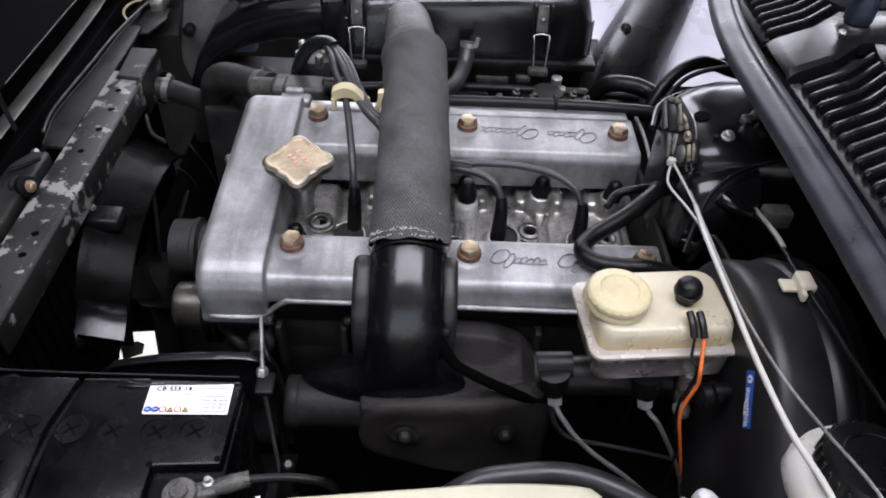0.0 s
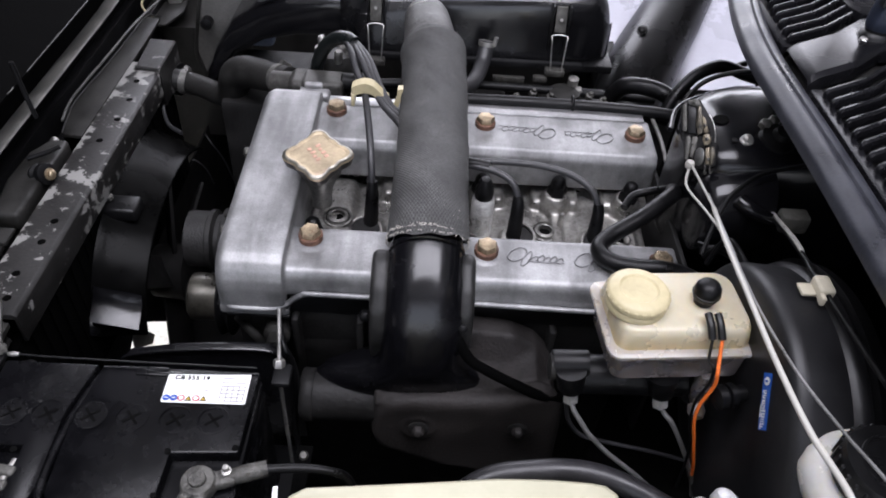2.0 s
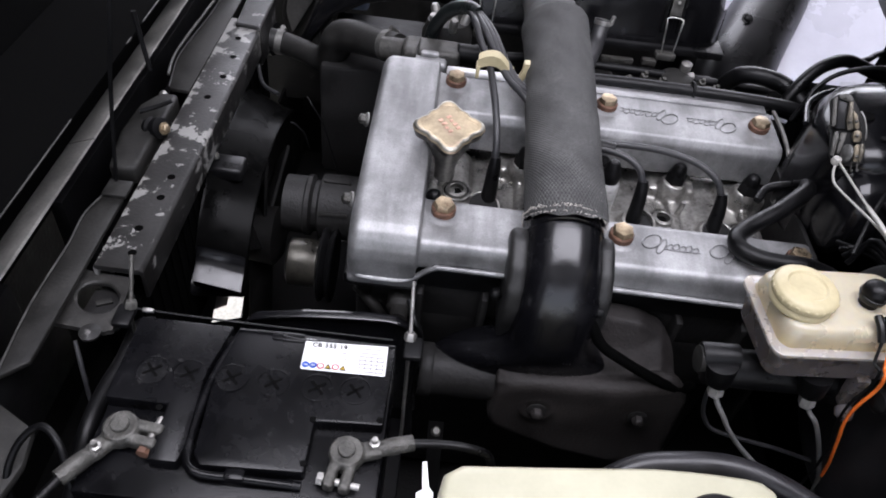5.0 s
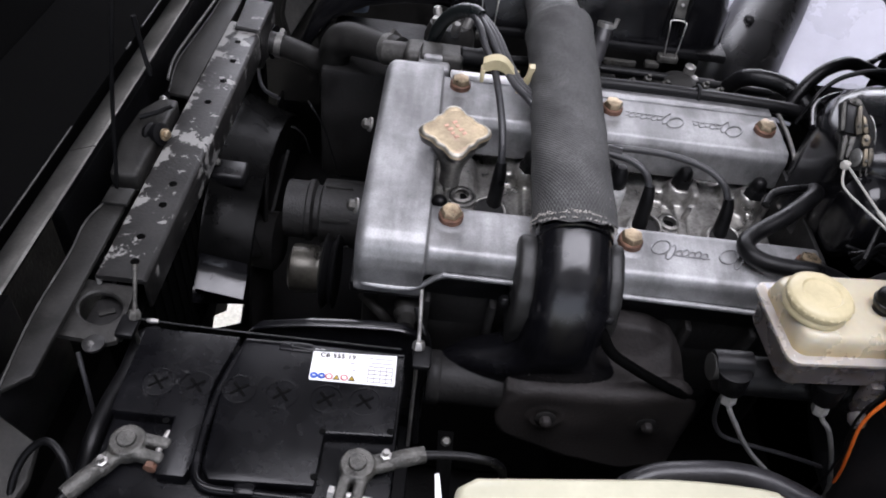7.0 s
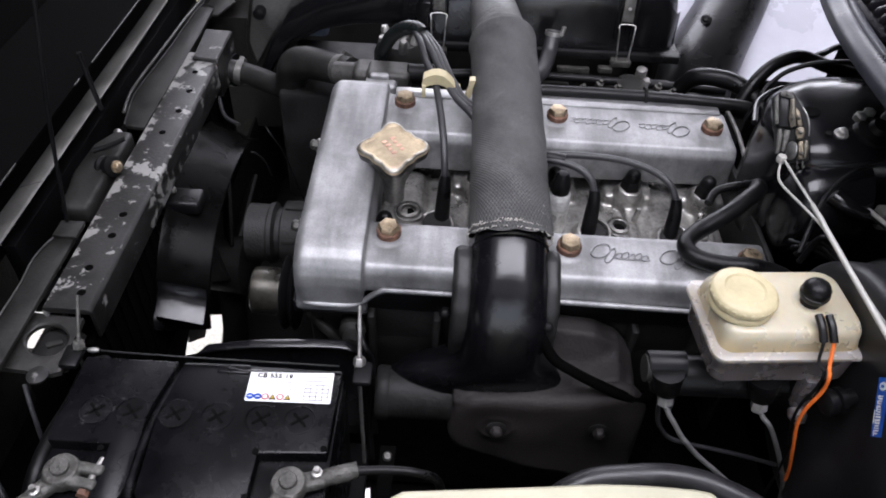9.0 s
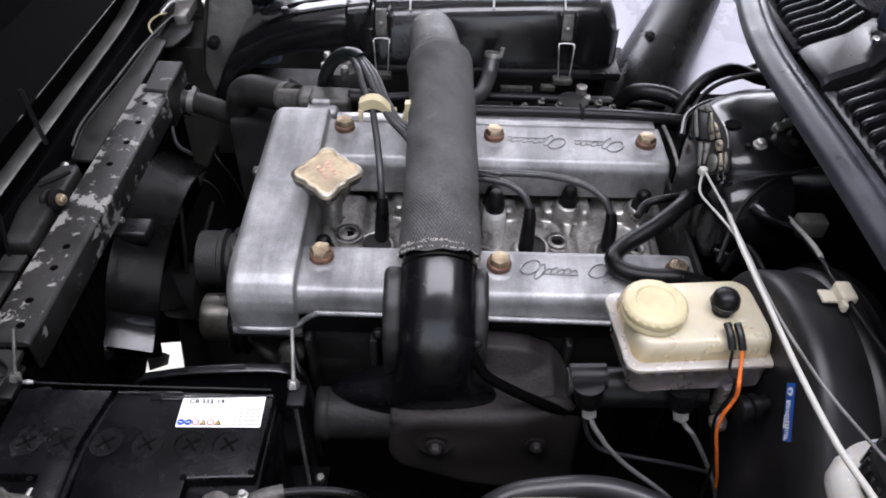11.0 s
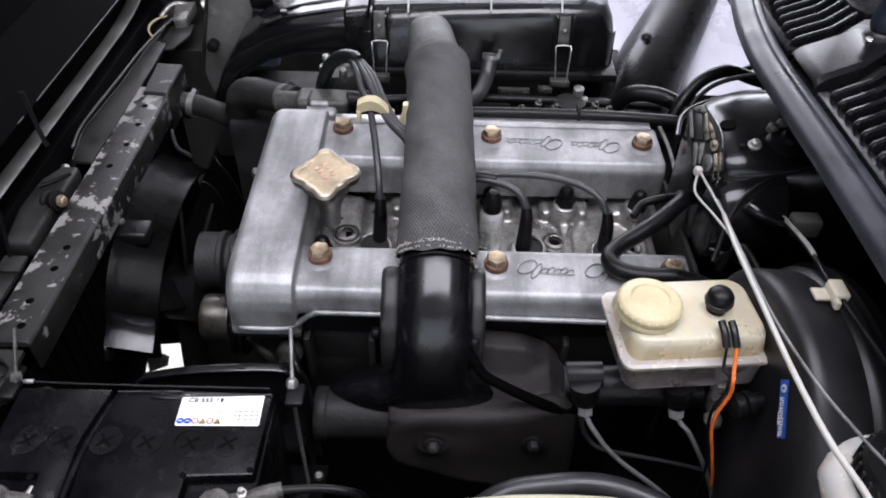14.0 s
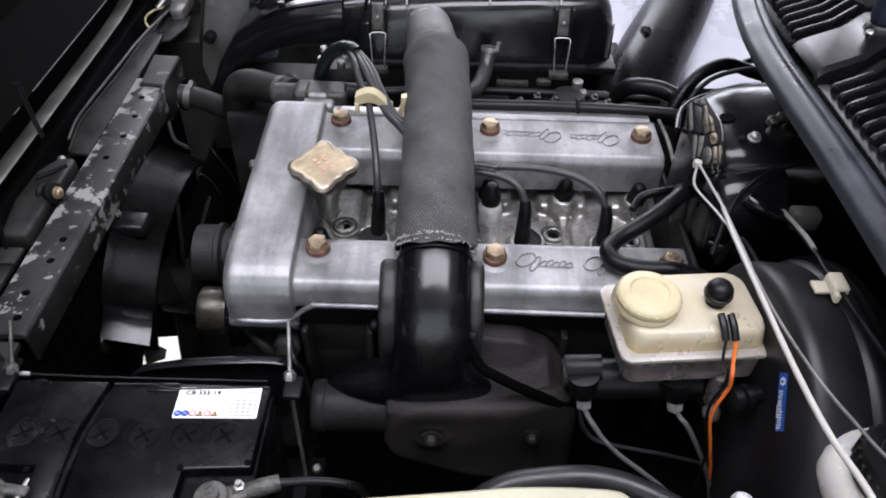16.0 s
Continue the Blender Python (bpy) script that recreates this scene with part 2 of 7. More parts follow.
def scuffed(m, spots, colour):
    """Pale scratches and dried splashes round a few spots."""
    n, l = m.node_tree.nodes, m.node_tree.links
    tc = n.new("ShaderNodeTexCoord")
    noise = n.new("ShaderNodeTexNoise")
    noise.inputs["Scale"].default_value, noise.inputs["Detail"].default_value, noise.inputs["Roughness"].default_value = 130.0, 9, 0.75
    l.new(tc.outputs["Object"], noise.inputs["Vector"])
    total = noise.outputs["Fac"]
    for at, reach, amount in spots:
        far = n.new("ShaderNodeVectorMath")
        far.operation = "DISTANCE"
        far.inputs[1].default_value = at
        l.new(tc.outputs["Object"], far.inputs[0])
        r = n.new("ShaderNodeMapRange")
        r.inputs["From Max"].default_value, r.inputs["To Min"].default_value, r.inputs["To Max"].default_value = reach, amount, 0.0
        l.new(far.outputs["Value"], r.inputs["Value"])
        add = n.new("ShaderNodeMath")
        l.new(total, add.inputs[0])
        l.new(r.outputs["Result"], add.inputs[1])
        total = add.outputs["Value"]
    cut = n.new("ShaderNodeMapRange")
    cut.inputs["From Min"].default_value, cut.inputs["From Max"].default_value = 0.66, 0.80
    l.new(total, cut.inputs["Value"])
    mix = n.new("ShaderNodeMix")
    mix.data_type = "RGBA"
    mix.inputs["B"].default_value = (*colour, 1)
    b = n["Principled BSDF"]
    l.new(b.inputs["Base Color"].links[0].from_socket, mix.inputs["A"])
    l.new(cut.outputs["Result"], mix.inputs["Factor"])
    l.new(mix.outputs["Result"], b.inputs["Base Color"])


scuffed(BATTERY_PLASTIC, (((-0.372, 0.352, 0.838), 0.034, 0.15), ((-0.347, 0.372, 0.838), 0.030, 0.12), ((-0.215, 0.352, 0.838), 0.05, 0.06), ((-0.40, 0.30, 0.82), 0.05, 0.12)), (0.045, 0.0445, 0.044))
streaked(CAST, 55.0, 9.0, 0.66, 1.0)


def amber_below(m, amber, z0, z1, amount):
    """Tints the tank's walls amber, most of all low down."""
    n, l = m.node_tree.nodes, m.node_tree.links
    tc = n.new("ShaderNodeTexCoord")
    xyz = n.new("ShaderNodeSeparateXYZ")
    l.new(tc.outputs["Object"], xyz.inputs[0])
    noise = n.new("ShaderNodeTexNoise")
    noise.inputs["Scale"].default_value = 45.0
    l.new(tc.outputs["Object"], noise.inputs["Vector"])
    wob = n.new("ShaderNodeMath")
    wob.operation = "MULTIPLY_ADD"
    wob.inputs[1].default_value = 0.012
    l.new(noise.outputs["Fac"], wob.inputs[0])
    l.new(xyz.outputs["Z"], wob.inputs[2])
    r = n.new("ShaderNodeMapRange")
    r.inputs["From Min"].default_value, r.inputs["From Max"].default_value = z0, z1
    r.inputs["To Min"].default_value, r.inputs["To Max"].default_value = amount, 0.0
    l.new(wob.outputs["Value"], r.inputs["Value"])
    mix = n.new("ShaderNodeMix")
    mix.data_type = "RGBA"
    mix.inputs["B"].default_value = (*amber, 1)
    b = n["Principled BSDF"]
    l.new(b.inputs["Base Color"].links[0].from_socket, mix.inputs["A"])
    l.new(r.outputs["Result"], mix.inputs["Factor"])
    l.new(mix.outputs["Result"], b.inputs["Base Color"])


amber_below(MILKY, (0.62, 0.44, 0.17), 0.944, 0.958, 0.45)


def weave():
    """Woven heat sleeve: crossing threads in relief, from the sleeve's own coordinates."""
    m = surf("woven_heat_sleeve", (0.042, 0.042, 0.041), 0.75, 0.0, 0.34, 22, 0.5, 430, (0.11, 0.108, 0.10), 0.38, spread=0.3, speck=1.0)
    nt = m.node_tree
    n, l = nt.nodes, nt.links
    b = n["Principled BSDF"]
    uv = n.new("ShaderNodeTexCoord")
    waves = []
    for angle in (0, 90):
        mp = n.new("ShaderNodeMapping")
        mp.inputs["Rotation"].default_value = (0, 0, radians(angle))
        w = n.new("ShaderNodeTexWave")
        w.inputs["Scale"].default_value, w.inputs["Distortion"].default_value = 90.0, 0.12
        w.inputs["Detail"].default_value, w.inputs["Detail Scale"].default_value = 2.5, 0.25
        l.new(uv.outputs["UV"], mp.inputs["Vector"])
        l.new(mp.outputs["Vector"], w.inputs["Vector"])
        waves.append(w)
    halves = []
    for w in waves:
        h = n.new("ShaderNodeMath")
        h.operation = "SUBTRACT"
        h.inputs[1].default_value = 0.5
        l.new(w.outputs["Fac"], h.inputs[0])
        halves.append(h)
    sign = n.new("ShaderNodeMath")
    sign.operation = "MULTIPLY"
    l.new(halves[0].outputs["Value"], sign.inputs[0])
    l.new(halves[1].outputs["Value"], sign.inputs[1])
    mul = n.new("ShaderNodeMath")
    mul.operation = "MULTIPLY_ADD"
    mul.inputs[1].default_value, mul.inputs[2].default_value = 2.0, 0.5
    l.new(sign.outputs["Value"], mul.inputs[0])
    bp = n.new("ShaderNodeBump")
    bp.inputs["Strength"].default_value, bp.inputs["Distance"].default_value = 0.55, 0.001
    l.new(mul.outputs["Value"], bp.inputs["Height"])
    l.new(bp.outputs["Normal"], b.inputs["Normal"])
    old = b.inputs["Base Color"].links[0].from_socket
    mx = n.new("ShaderNodeMix")
    mx.data_type, mx.blend_type = "RGBA", "MULTIPLY"
    fade = n.new("ShaderNodeMapRange")
    fade.inputs["From Min"].default_value, fade.inputs["From Max"].default_value = 0.10, 0.30
    fade.inputs["To Min"].default_value, fade.inputs["To Max"].default_value = 0.85, 0.20
    run = n.new("ShaderNodeSeparateXYZ")
    l.new(uv.outputs["UV"], run.inputs[0])
    l.new(run.outputs["Y"], fade.inputs["Value"])
    l.new(fade.outputs["Result"], mx.inputs["Factor"])
    rp = n.new("ShaderNodeValToRGB")
    rp.color_ramp.elements[0].color, rp.color_ramp.elements[1].color = (0.35, 0.35, 0.35, 1), (2.0, 2.0, 2.0, 1)
    rp.color_ramp.elements[1].position = 0.6
    l.new(mul.outputs["Value"], rp.inputs["Fac"])
    l.new(old, mx.inputs["A"])
    l.new(rp.outputs["Color"], mx.inputs["B"])
    l.new(mx.outputs["Result"], b.inputs["Base Color"])
    return m


WEAVE = weave()
THREAD = surf("pale_frayed_thread", (0.42, 0.40, 0.36), 0.8, 0.0, 0.3, 60, 0.1)


# ---- mesh helpers ----
def finish(bm, angle=38):
    bmesh.ops.remove_doubles(bm, verts=bm.verts, dist=1e-6)
    bmesh.ops.recalc_face_normals(bm, faces=bm.faces)
    for f in bm.faces:
        f.smooth = True
    for e in bm.edges:
        e.smooth = not (len(e.link_faces) == 2 and e.calc_face_angle(0) > radians(angle))


def world_of(ob):
    """Where an object stands, before the scene is evaluated."""
    own = ob.matrix_basis.copy()
    return own if ob.parent is None else world_of(ob.parent) @ ob.matrix_parent_inverse @ own


def part(name, bm, material, parent=None, label="", xf=None, angle=38):
    """Links a bmesh as one mesh object under a thing or a part."""
    if xf is not None:
        bm.transform(xf)
    finish(bm, angle)
    me = bpy.data.meshes.new(name)
    bm.to_mesh(me)
    bm.free()
    me.materials.append(material)
    ob = new(name, me)
    if parent is not None:
        ob.parent = parent
        ob.matrix_parent_inverse = world_of(parent).inverted()
    if label:
        ob["label"] = label
    return ob


def thing(name, at, label, category, group="", kind=""):
    ob = new(name)
    ob.empty_display_size = 0.02
    ob.location = at
    return tagged(ob, label, category, group, kind)


def solo(name, bm, material, label, category, group="", kind="", xf=None, angle=38):
    return tagged(part(name, bm, material, None, "", xf, angle), label, category, group, kind)


def voxel(ob, size=0.002, rounds=5, factor=0.5):
    """Melts overlapping solids of one casting together and rounds their edges."""
    r = ob.modifiers.new("cast", "REMESH")
    r.mode, r.voxel_size, r.use_smooth_shade = "VOXEL", size, True
    s = ob.modifiers.new("soften", "SMOOTH")
    s.factor, s.iterations = factor, rounds
    return ob


def box(x0, x1, y0, y1, z0, z1, bev=0.002, seg=2, bm=None, xf=None):
    b = bmesh.new()
    bmesh.ops.create_cube(b, size=1.0)
    b.transform(Matrix.Translation(((x0 + x1) / 2, (y0 + y1) / 2, (z0 + z1) / 2)) @ Matrix.Diagonal((abs(x1 - x0), abs(y1 - y0), abs(z1 - z0), 1)))
    if bev:
        bmesh.ops.bevel(b, geom=b.edges[:], offset=bev, segments=seg, affect="EDGES", profile=0.5)
    if xf is not None:
        b.transform(xf)
    return put(bm, b)


def put(bm, b):
    """Joins b into bm, if there is one."""
    if bm is None:
        return b
    me = bpy.data.meshes.new("tmp")
    b.to_mesh(me)
    b.free()
    bm.from_mesh(me)
    bpy.data.meshes.remove(me)
    return bm


def prism(poly, axis, a0, a1, bev=0.0, seg=2, bm=None, xf=None):
    """A closed outline in the two other axes, drawn out along axis from a0 to a1."""
    b = bmesh.new()
    i = "xyz".index(axis)

    def at(p, a):
        q = list(p)
        q.insert(i, a)
        return Vector(q)

    lo = [b.verts.new(at(p, a0)) for p in poly]
    hi = [b.verts.new(at(p, a1)) for p in poly]
    b.faces.new(lo)
    b.faces.new(hi[::-1])
    for k in range(len(poly)):
        j = (k + 1) % len(poly)
        b.faces.new((lo[k], hi[k], hi[j], lo[j]))
    bmesh.ops.recalc_face_normals(b, faces=b.faces)
    if bev:
        bmesh.ops.bevel(b, geom=b.edges[:], offset=bev, segments=seg, affect="EDGES", profile=0.5)
    if xf is not None:
        b.transform(xf)
    return put(bm, b)


def lathe(profile, at, axis=(0, 0, 1), seg=24, bm=None, xf=None, sides=None):
    """A turned body: (radius, height) pairs along axis from the point at. sides: as a polygon, such as a hexagon."""
    b = bmesh.new()
    seg = sides or seg
    turn = Vector((0, 0, 1)).rotation_difference(Vector(axis).normalized()).to_matrix().to_4x4()
    rings = []
    for r, h in profile:
        if r < 1e-6:
            rings.append([b.verts.new((0, 0, h))])
        else:
            rings.append([b.verts.new((r * math.cos(2 * math.pi * k / seg), r * math.sin(2 * math.pi * k / seg), h)) for k in range(seg)])
    for p, q in zip(rings, rings[1:]):
        for k in range(seg):
            j = (k + 1) % seg
            if len(p) == 1 and len(q) == 1:
                continue
            if len(p) == 1:
                b.faces.new((p[0], q[k], q[j]))
            elif len(q) == 1:
                b.faces.new((p[k], p[j], q[0]))
            else:
                b.faces.new((p[k], p[j], q[j], q[k]))
    if len(profile) > 3 and len(rings[0]) > 1 and len(rings[-1]) > 1:
        for k in range(seg):
            j = (k + 1) % seg
            b.faces.new((rings[-1][k], rings[-1][j], rings[0][j], rings[0][k]))
    else:
        for ring in (rings[0], rings[-1]):
            if len(ring) > 1:
                b.faces.new(ring)
    b.transform(Matrix.Translation(at) @ turn)
    if xf is not None:
        b.transform(xf)
    return put(bm, b)


def glide(pts, n=6):
    """Points along a smooth line through the given ones."""
    p = [Vector(q) for q in pts]
    p = [p[0] * 2 - p[1]] + p + [p[-1] * 2 - p[-2]]
    line = []
    for i in range(1, len(p) - 2):
        for k in range(n):
            t = k / n
            a, b, c, d = p[i - 1:i + 3]
            line.append(0.5 * (2 * b + (c - a) * t + (2 * a - 5 * b + 4 * c - d) * t * t + (3 * b - a - 3 * c + d) * t ** 3))
    return line + [p[-2]]


def tube(pts, r, seg=12, n=6, bm=None, xf=None, flat=1.0):
    """A round bar or hose along a smooth line; r: one radius, or one for each point."""
    line = glide(pts, n)
    if isinstance(r, (int, float)):
        radii = [r] * len(line)
    else:
        radii = [v.x for v in glide([(q, 0, 0) for q in r], n)]
    b = bmesh.new()
    uv = b.loops.layers.uv.new("UVMap")
    tangents = [(line[min(i + 1, len(line) - 1)] - line[max(i - 1, 0)]).normalized() for i in range(len(line))]
    side = tangents[0].orthogonal().normalized()
    rings, run, runs = [], 0.0, []
    for i, (c, t) in enumerate(zip(line, tangents)):
        if i:
            run += (c - line[i - 1]).length
            side = tangents[i - 1].rotation_difference(t) @ side
        side = (side - t * side.dot(t)).normalized()
        up = t.cross(side)
        rings.append([b.verts.new(c + radii[i] * (math.cos(2 * math.pi * k / seg) * side + flat * math.sin(2 * math.pi * k / seg) * up)) for k in range(seg)])
        runs.append(run)
    for i in range(len(rings) - 1):
        for k in range(seg):
            j = (k + 1) % seg
            f = b.faces.new((rings[i][k], rings[i][j], rings[i + 1][j], rings[i + 1][k]))
            around = 2 * math.pi * max(radii) / seg
            for loop, (a, s) in zip(f.loops, ((k, i), (k + 1, i), (k + 1, i + 1), (k, i + 1))):
                loop[uv].uv = (a * around, runs[s])
    b.faces.new(rings[0][::-1])
    b.faces.new(rings[-1])
    if xf is not None:
        b.transform(xf)
    return put(bm, b)


def loft(sections, bm=None, xf=None, caps=True):
    """A skin over closed rings of points, all of one count."""
    b = bmesh.new()
    rings = [[b.verts.new(p) for p in s] for s in sections]
    m = len(rings[0])
    for p, q in zip(rings, rings[1:]):
        for k in range(m):
            j = (k + 1) % m
            b.faces.new((p[k], p[j], q[j], q[k]))
    if caps:
        b.faces.new(rings[0][::-1])
        b.faces.new(rings[-1])
    if xf is not None:
        b.transform(xf)
    return put(bm, b)


def rounded(cx, cy, w, h, r, z, per=5):
    """A rounded rectangle as a ring of points at height z."""
    ring = []
    for qx, qy, a0 in ((1, 1, 0), (-1, 1, 90), (-1, -1, 180), (1, -1, 270)):
        for k in range(per + 1):
            a = radians(a0 + 90 * k / per)
            ring.append((cx + qx * (w / 2 - r) + r * math.cos(a), cy + qy * (h / 2 - r) + r * math.sin(a), z))
    return ring


def hexbolt(name, at, r, h, axis, material, label, category="bolt", group="", washer=None, dome=0.3, xf=None, wr=1.35, wh=0.25):
    """A hexagon bolt head, proud of its washer."""
    p = Vector(at) if xf is None else xf @ Vector(at)
    t = thing(name, p, label, category, group)
    if washer:
        part("washer", lathe([(r * wr, 0), (r * wr, h * wh), (r * wr * 0.92, h * wh * 1.2), (0.0, h * wh * 1.2)], at, axis, 24, xf=xf), washer, t)
    part("head", lathe([(r, h * wh if washer else 0), (r, h * 0.85), (r * 0.86, h), (r * 0.5, h * (1 + dome * 0.5)), (0, h * (1 + dome * 0.6))], at, axis, sides=6, xf=xf), material, t)
    return t


def clamp(name, at, axis, r, width, label="steel hose clamp with a worm screw", mat_=None):
    t = thing(name, at, label, "hose clamp", "hose clamps")
    part("band", lathe([(r, -width / 2), (r * 1.06, -width / 2), (r * 1.06, width / 2), (r, width / 2)], at, axis, 28), mat_ or STEEL, t)
    side = Vector(axis).normalized().orthogonal().normalized()
    part("screw", lathe([(0.004, -0.008), (0.004, 0.008)], Vector(at) + side * r * 1.12, Vector(axis).cross(side), 10), mat_ or STEEL, t)
    return t


# ---- the large structure: garage, ground, car body ----
def slab(name, x0, x1, y0, y1, z0, z1, material, label, category):
    return solo(name, box(x0, x1, y0, y1, z0, z1, 0), material, label, category, kind="structure")


slab("ground", -6, 6, -9, 5, -0.1, 0, CONCRETE, "pale smooth concrete floor under the car", "floor")
wall_n = box(-4.2, -1.5, 3.6, 3.8, 0, 2.9, 0)
box(2.1, 4.2, 3.6, 3.8, 0, 2.9, 0, bm=wall_n)
box(-1.5, 2.1, 3.6, 3.8, 0, 1.3, 0, bm=wall_n)
box(-1.5, 2.1, 3.6, 3.8, 2.85, 2.9, 0, bm=wall_n)
solo("wall_north", wall_n, WALL_PAINT, "plain grey garage wall with a wide window opening", "wall", kind="structure")
slab("wall_east", 4.0, 4.2, -2.4, 3.6, 0, 2.9, WALL_PAINT, "plain grey garage wall", "wall")
# Unseen doorway, added so that the sun brightens the floor ahead.
wall_w = box(-2.7, -2.5, -2.4, -0.9, 0, 2.9, 0)
box(-2.7, -2.5, 2.4, 3.6, 0, 2.9, 0, bm=wall_w)
box(-2.7, -2.5, -0.9, 2.4, 2.2, 2.9, 0, bm=wall_w)
solo("wall_west", wall_w, WALL_PAINT, "unseen grey wall with a doorway added to let the sun in", "wall", kind="structure")
wall_s = box(-4.2, -1.9, -2.6, -2.4, 0, 2.9, 0)
box(2.5, 4.2, -2.6, -2.4, 0, 2.9, 0, bm=wall_s)
box(-1.9, 2.5, -2.6, -2.4, 2.55, 2.9, 0, bm=wall_s)
solo("wall_south", wall_s, WALL_PAINT, "plain grey garage wall with a wide open doorway", "wall", kind="structure")
ceil = box(-4.2, -1.15, -2.4, 3.6, 2.9, 3.0, 0)
box(1.35, 4.2, -2.4, 3.6, 2.9, 3.0, 0, bm=ceil)
box(-1.15, 1.35, -2.4, -0.6, 2.9, 3.0, 0, bm=ceil)
box(-1.15, 1.35, 0.6, 3.6, 2.9, 3.0, 0, bm=ceil)
solo("ceiling", ceil, CEIL_PAINT, "plain white ceiling with a skylight", "ceiling", kind="structure")

# inner wings, bulkhead and nose of the car
wing = loft([[(x, y - 0.15 * min(1, max(0, (x - 0.30) / 0.10)) + 0.02 * math.sin(5 * x), z - 0.05 * min(1, max(0, (x - 0.28) / 0.06))) for y, z in ((1.195, 0.765), (1.20, 0.772), (1.30, 0.850), (1.42, 0.915), (1.60, 0.955), (1.85, 0.965), (1.85, 0.94), (1.60, 0.93), (1.42, 0.89), (1.30, 0.82))]
             for x in [0.24 + 0.05 * k for k in range(14)]])
solo("wing_far", wing, SILVER, "light silver painted inner wing behind the air filter", "inner wing", kind="structure")
slab("wing_far_front", -0.60, 0.28, 1.34, 1.38, 0.25, 0.88, FLAP, "dark dusty painted inner wing panel", "inner wing")
# Two dark sheets added where gaps should read as shade.
slab("far_gap_low", 0.24, 0.38, 1.20, 1.23, 0.25, 0.765, BLACK_SATIN, "added dark sheet closing the gap under the far wing", "inner wing")
slab("far_gap_end", 0.36, 0.52, 1.075, 1.090, 0.25, 0.765, BLOCK, "added dark sheet closing the gap behind the servo hoses", "inner wing")
slab("wing_near", -0.80, 0.50, 0.02, 0.04, 0.25, 0.80, BLACK_SATIN, "black painted inner wing panel", "inner wing")
nose_in = box(-0.606, -0.60, -0.20, 0.545, 0.30, 0.80, 0)
box(-0.606, -0.60, 0.66, 1.34, 0.30, 0.80, 0, bm=nose_in)
box(-0.606, -0.60, 0.545, 0.66, 0.30, 0.598, 0, bm=nose_in)
box(-0.606, -0.60, 0.545, 0.66, 0.665, 0.80, 0, bm=nose_in)
solo("nose_inner", nose_in, BLOCK, "dark inner face of the car nose with an opening", "nose panel", kind="structure")
# Both sheets are added to cover bright floor and wing with darkness.
slab("rear_gap_sheet", 0.272, 0.300, 0.80, 1.20, 0.25, 0.80, BLOCK, "added dark sheet closing the gap behind the engine", "bulkhead")
slab("pedal_gap_sheet", 0.318, 0.468, 0.792, 0.850, 0.25, 0.914, SHADE_BLACK, "added black sheet covering the gap behind the pedal box", "bulkhead")
# Unseen slab under the camera, added to block low doorway light.
slab("near_light_block", -0.80, 0.60, -0.55, 0.02, 0.84, 0.86, BLACK_GLOSS, "unseen black wing slab added to block low doorway light", "wing")
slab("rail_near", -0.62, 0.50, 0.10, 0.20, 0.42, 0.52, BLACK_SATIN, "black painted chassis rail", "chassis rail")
slab("bulkhead", 0.47, 0.50, 0.04, 0.98, 0.25, 1.03, SHADE_BLACK, "black bulkhead panel with its shade in the colour", "bulkhead")
# Dark sheets added so that no bright floor shows between parts.
slab("front_gap_sheet", -0.80, -0.464, -0.20, 0.70, 0.45, 0.46, BLOCK, "added dark sheet that hides the floor beside the battery", "undertray")
slab("undertray", -0.464, 0.47, 0.04, 1.34, 0.30, 0.31, BLOCK, "added dark sheet that hides the floor below the engine", "undertray")
slab("crossmember", -0.32, -0.22, 0.20, 1.33, 0.28, 0.36, BLACK_SATIN, "black painted front crossmember", "crossmember")

# ---- raised bonnet, hinged at the nose, and the front edge strip ----
bonnet = thing("bonnet", (-0.56, 0.75, 0.86), "raised black bonnet seen from its inner side", "bonnet")
part("panel", prism([(-0.555, 0.80), (-0.60, 0.80), (-1.02, 1.75), (-0.985, 1.77)], "y", -0.02, 1.62, 0.004), SHADE_BLACK, bonnet)
part("inner_lip", prism([(-0.5165, 0.9085), (-0.5155, 0.9125), (-0.610, 0.935), (-0.610, 0.925)], "y", 0.05, 1.55, 0.001), SHADE_BLACK, bonnet)
for y0, y1 in ((0.40, 0.592), (0.742, 0.757), (0.795, 1.30)):
    part("trim_edge", tube([(-0.5156, y0, 0.9128), (-0.5152, (y0 + y1) / 2, 0.9130), (-0.5156, y1, 0.9128)], 0.0009, 6, 2), LIGHT_EDGE, bonnet, "thin light edge line")
nose = thing("nose_panel", (-0.53, 0.75, 0.86), "dusty grey painted strip along the front edge", "nose panel", kind="structure")
for y0, y1 in ((-0.05, 0.6115), (0.6130, 1.30)):
    line_ = [y0 + (y1 - y0) * k / 12 for k in range(13)]
    part("strip", loft([[(x - 0.45 * max(0.0, y - 1.08) ** 2 - 0.03 * max(0.0, y - 1.05), y, z) for x, z in ((-0.509, 0.8735), (-0.5115, 0.8738), (-0.539, 0.8635), (-0.541, 0.8615), (-0.541, 0.859), (-0.511, 0.8715))] for y in line_]), STRIP, nose, angle=25)
part("channel", prism([(-0.500, 0.812), (-0.505, 0.70), (-0.56, 0.70), (-0.56, 0.81), (-0.545, 0.81), (-0.545, 0.725), (-0.515, 0.725), (-0.510, 0.812)], "y", -0.05, 0.455, 0.001), BLACK_SATIN, nose)
part("channel", prism([(-0.500, 0.812), (-0.505, 0.70), (-0.56, 0.70), (-0.56, 0.81), (-0.545, 0.81), (-0.545, 0.725), (-0.515, 0.725), (-0.510, 0.812)], "y", 0.575, 1.60, 0.001), BLACK_SATIN, nose)

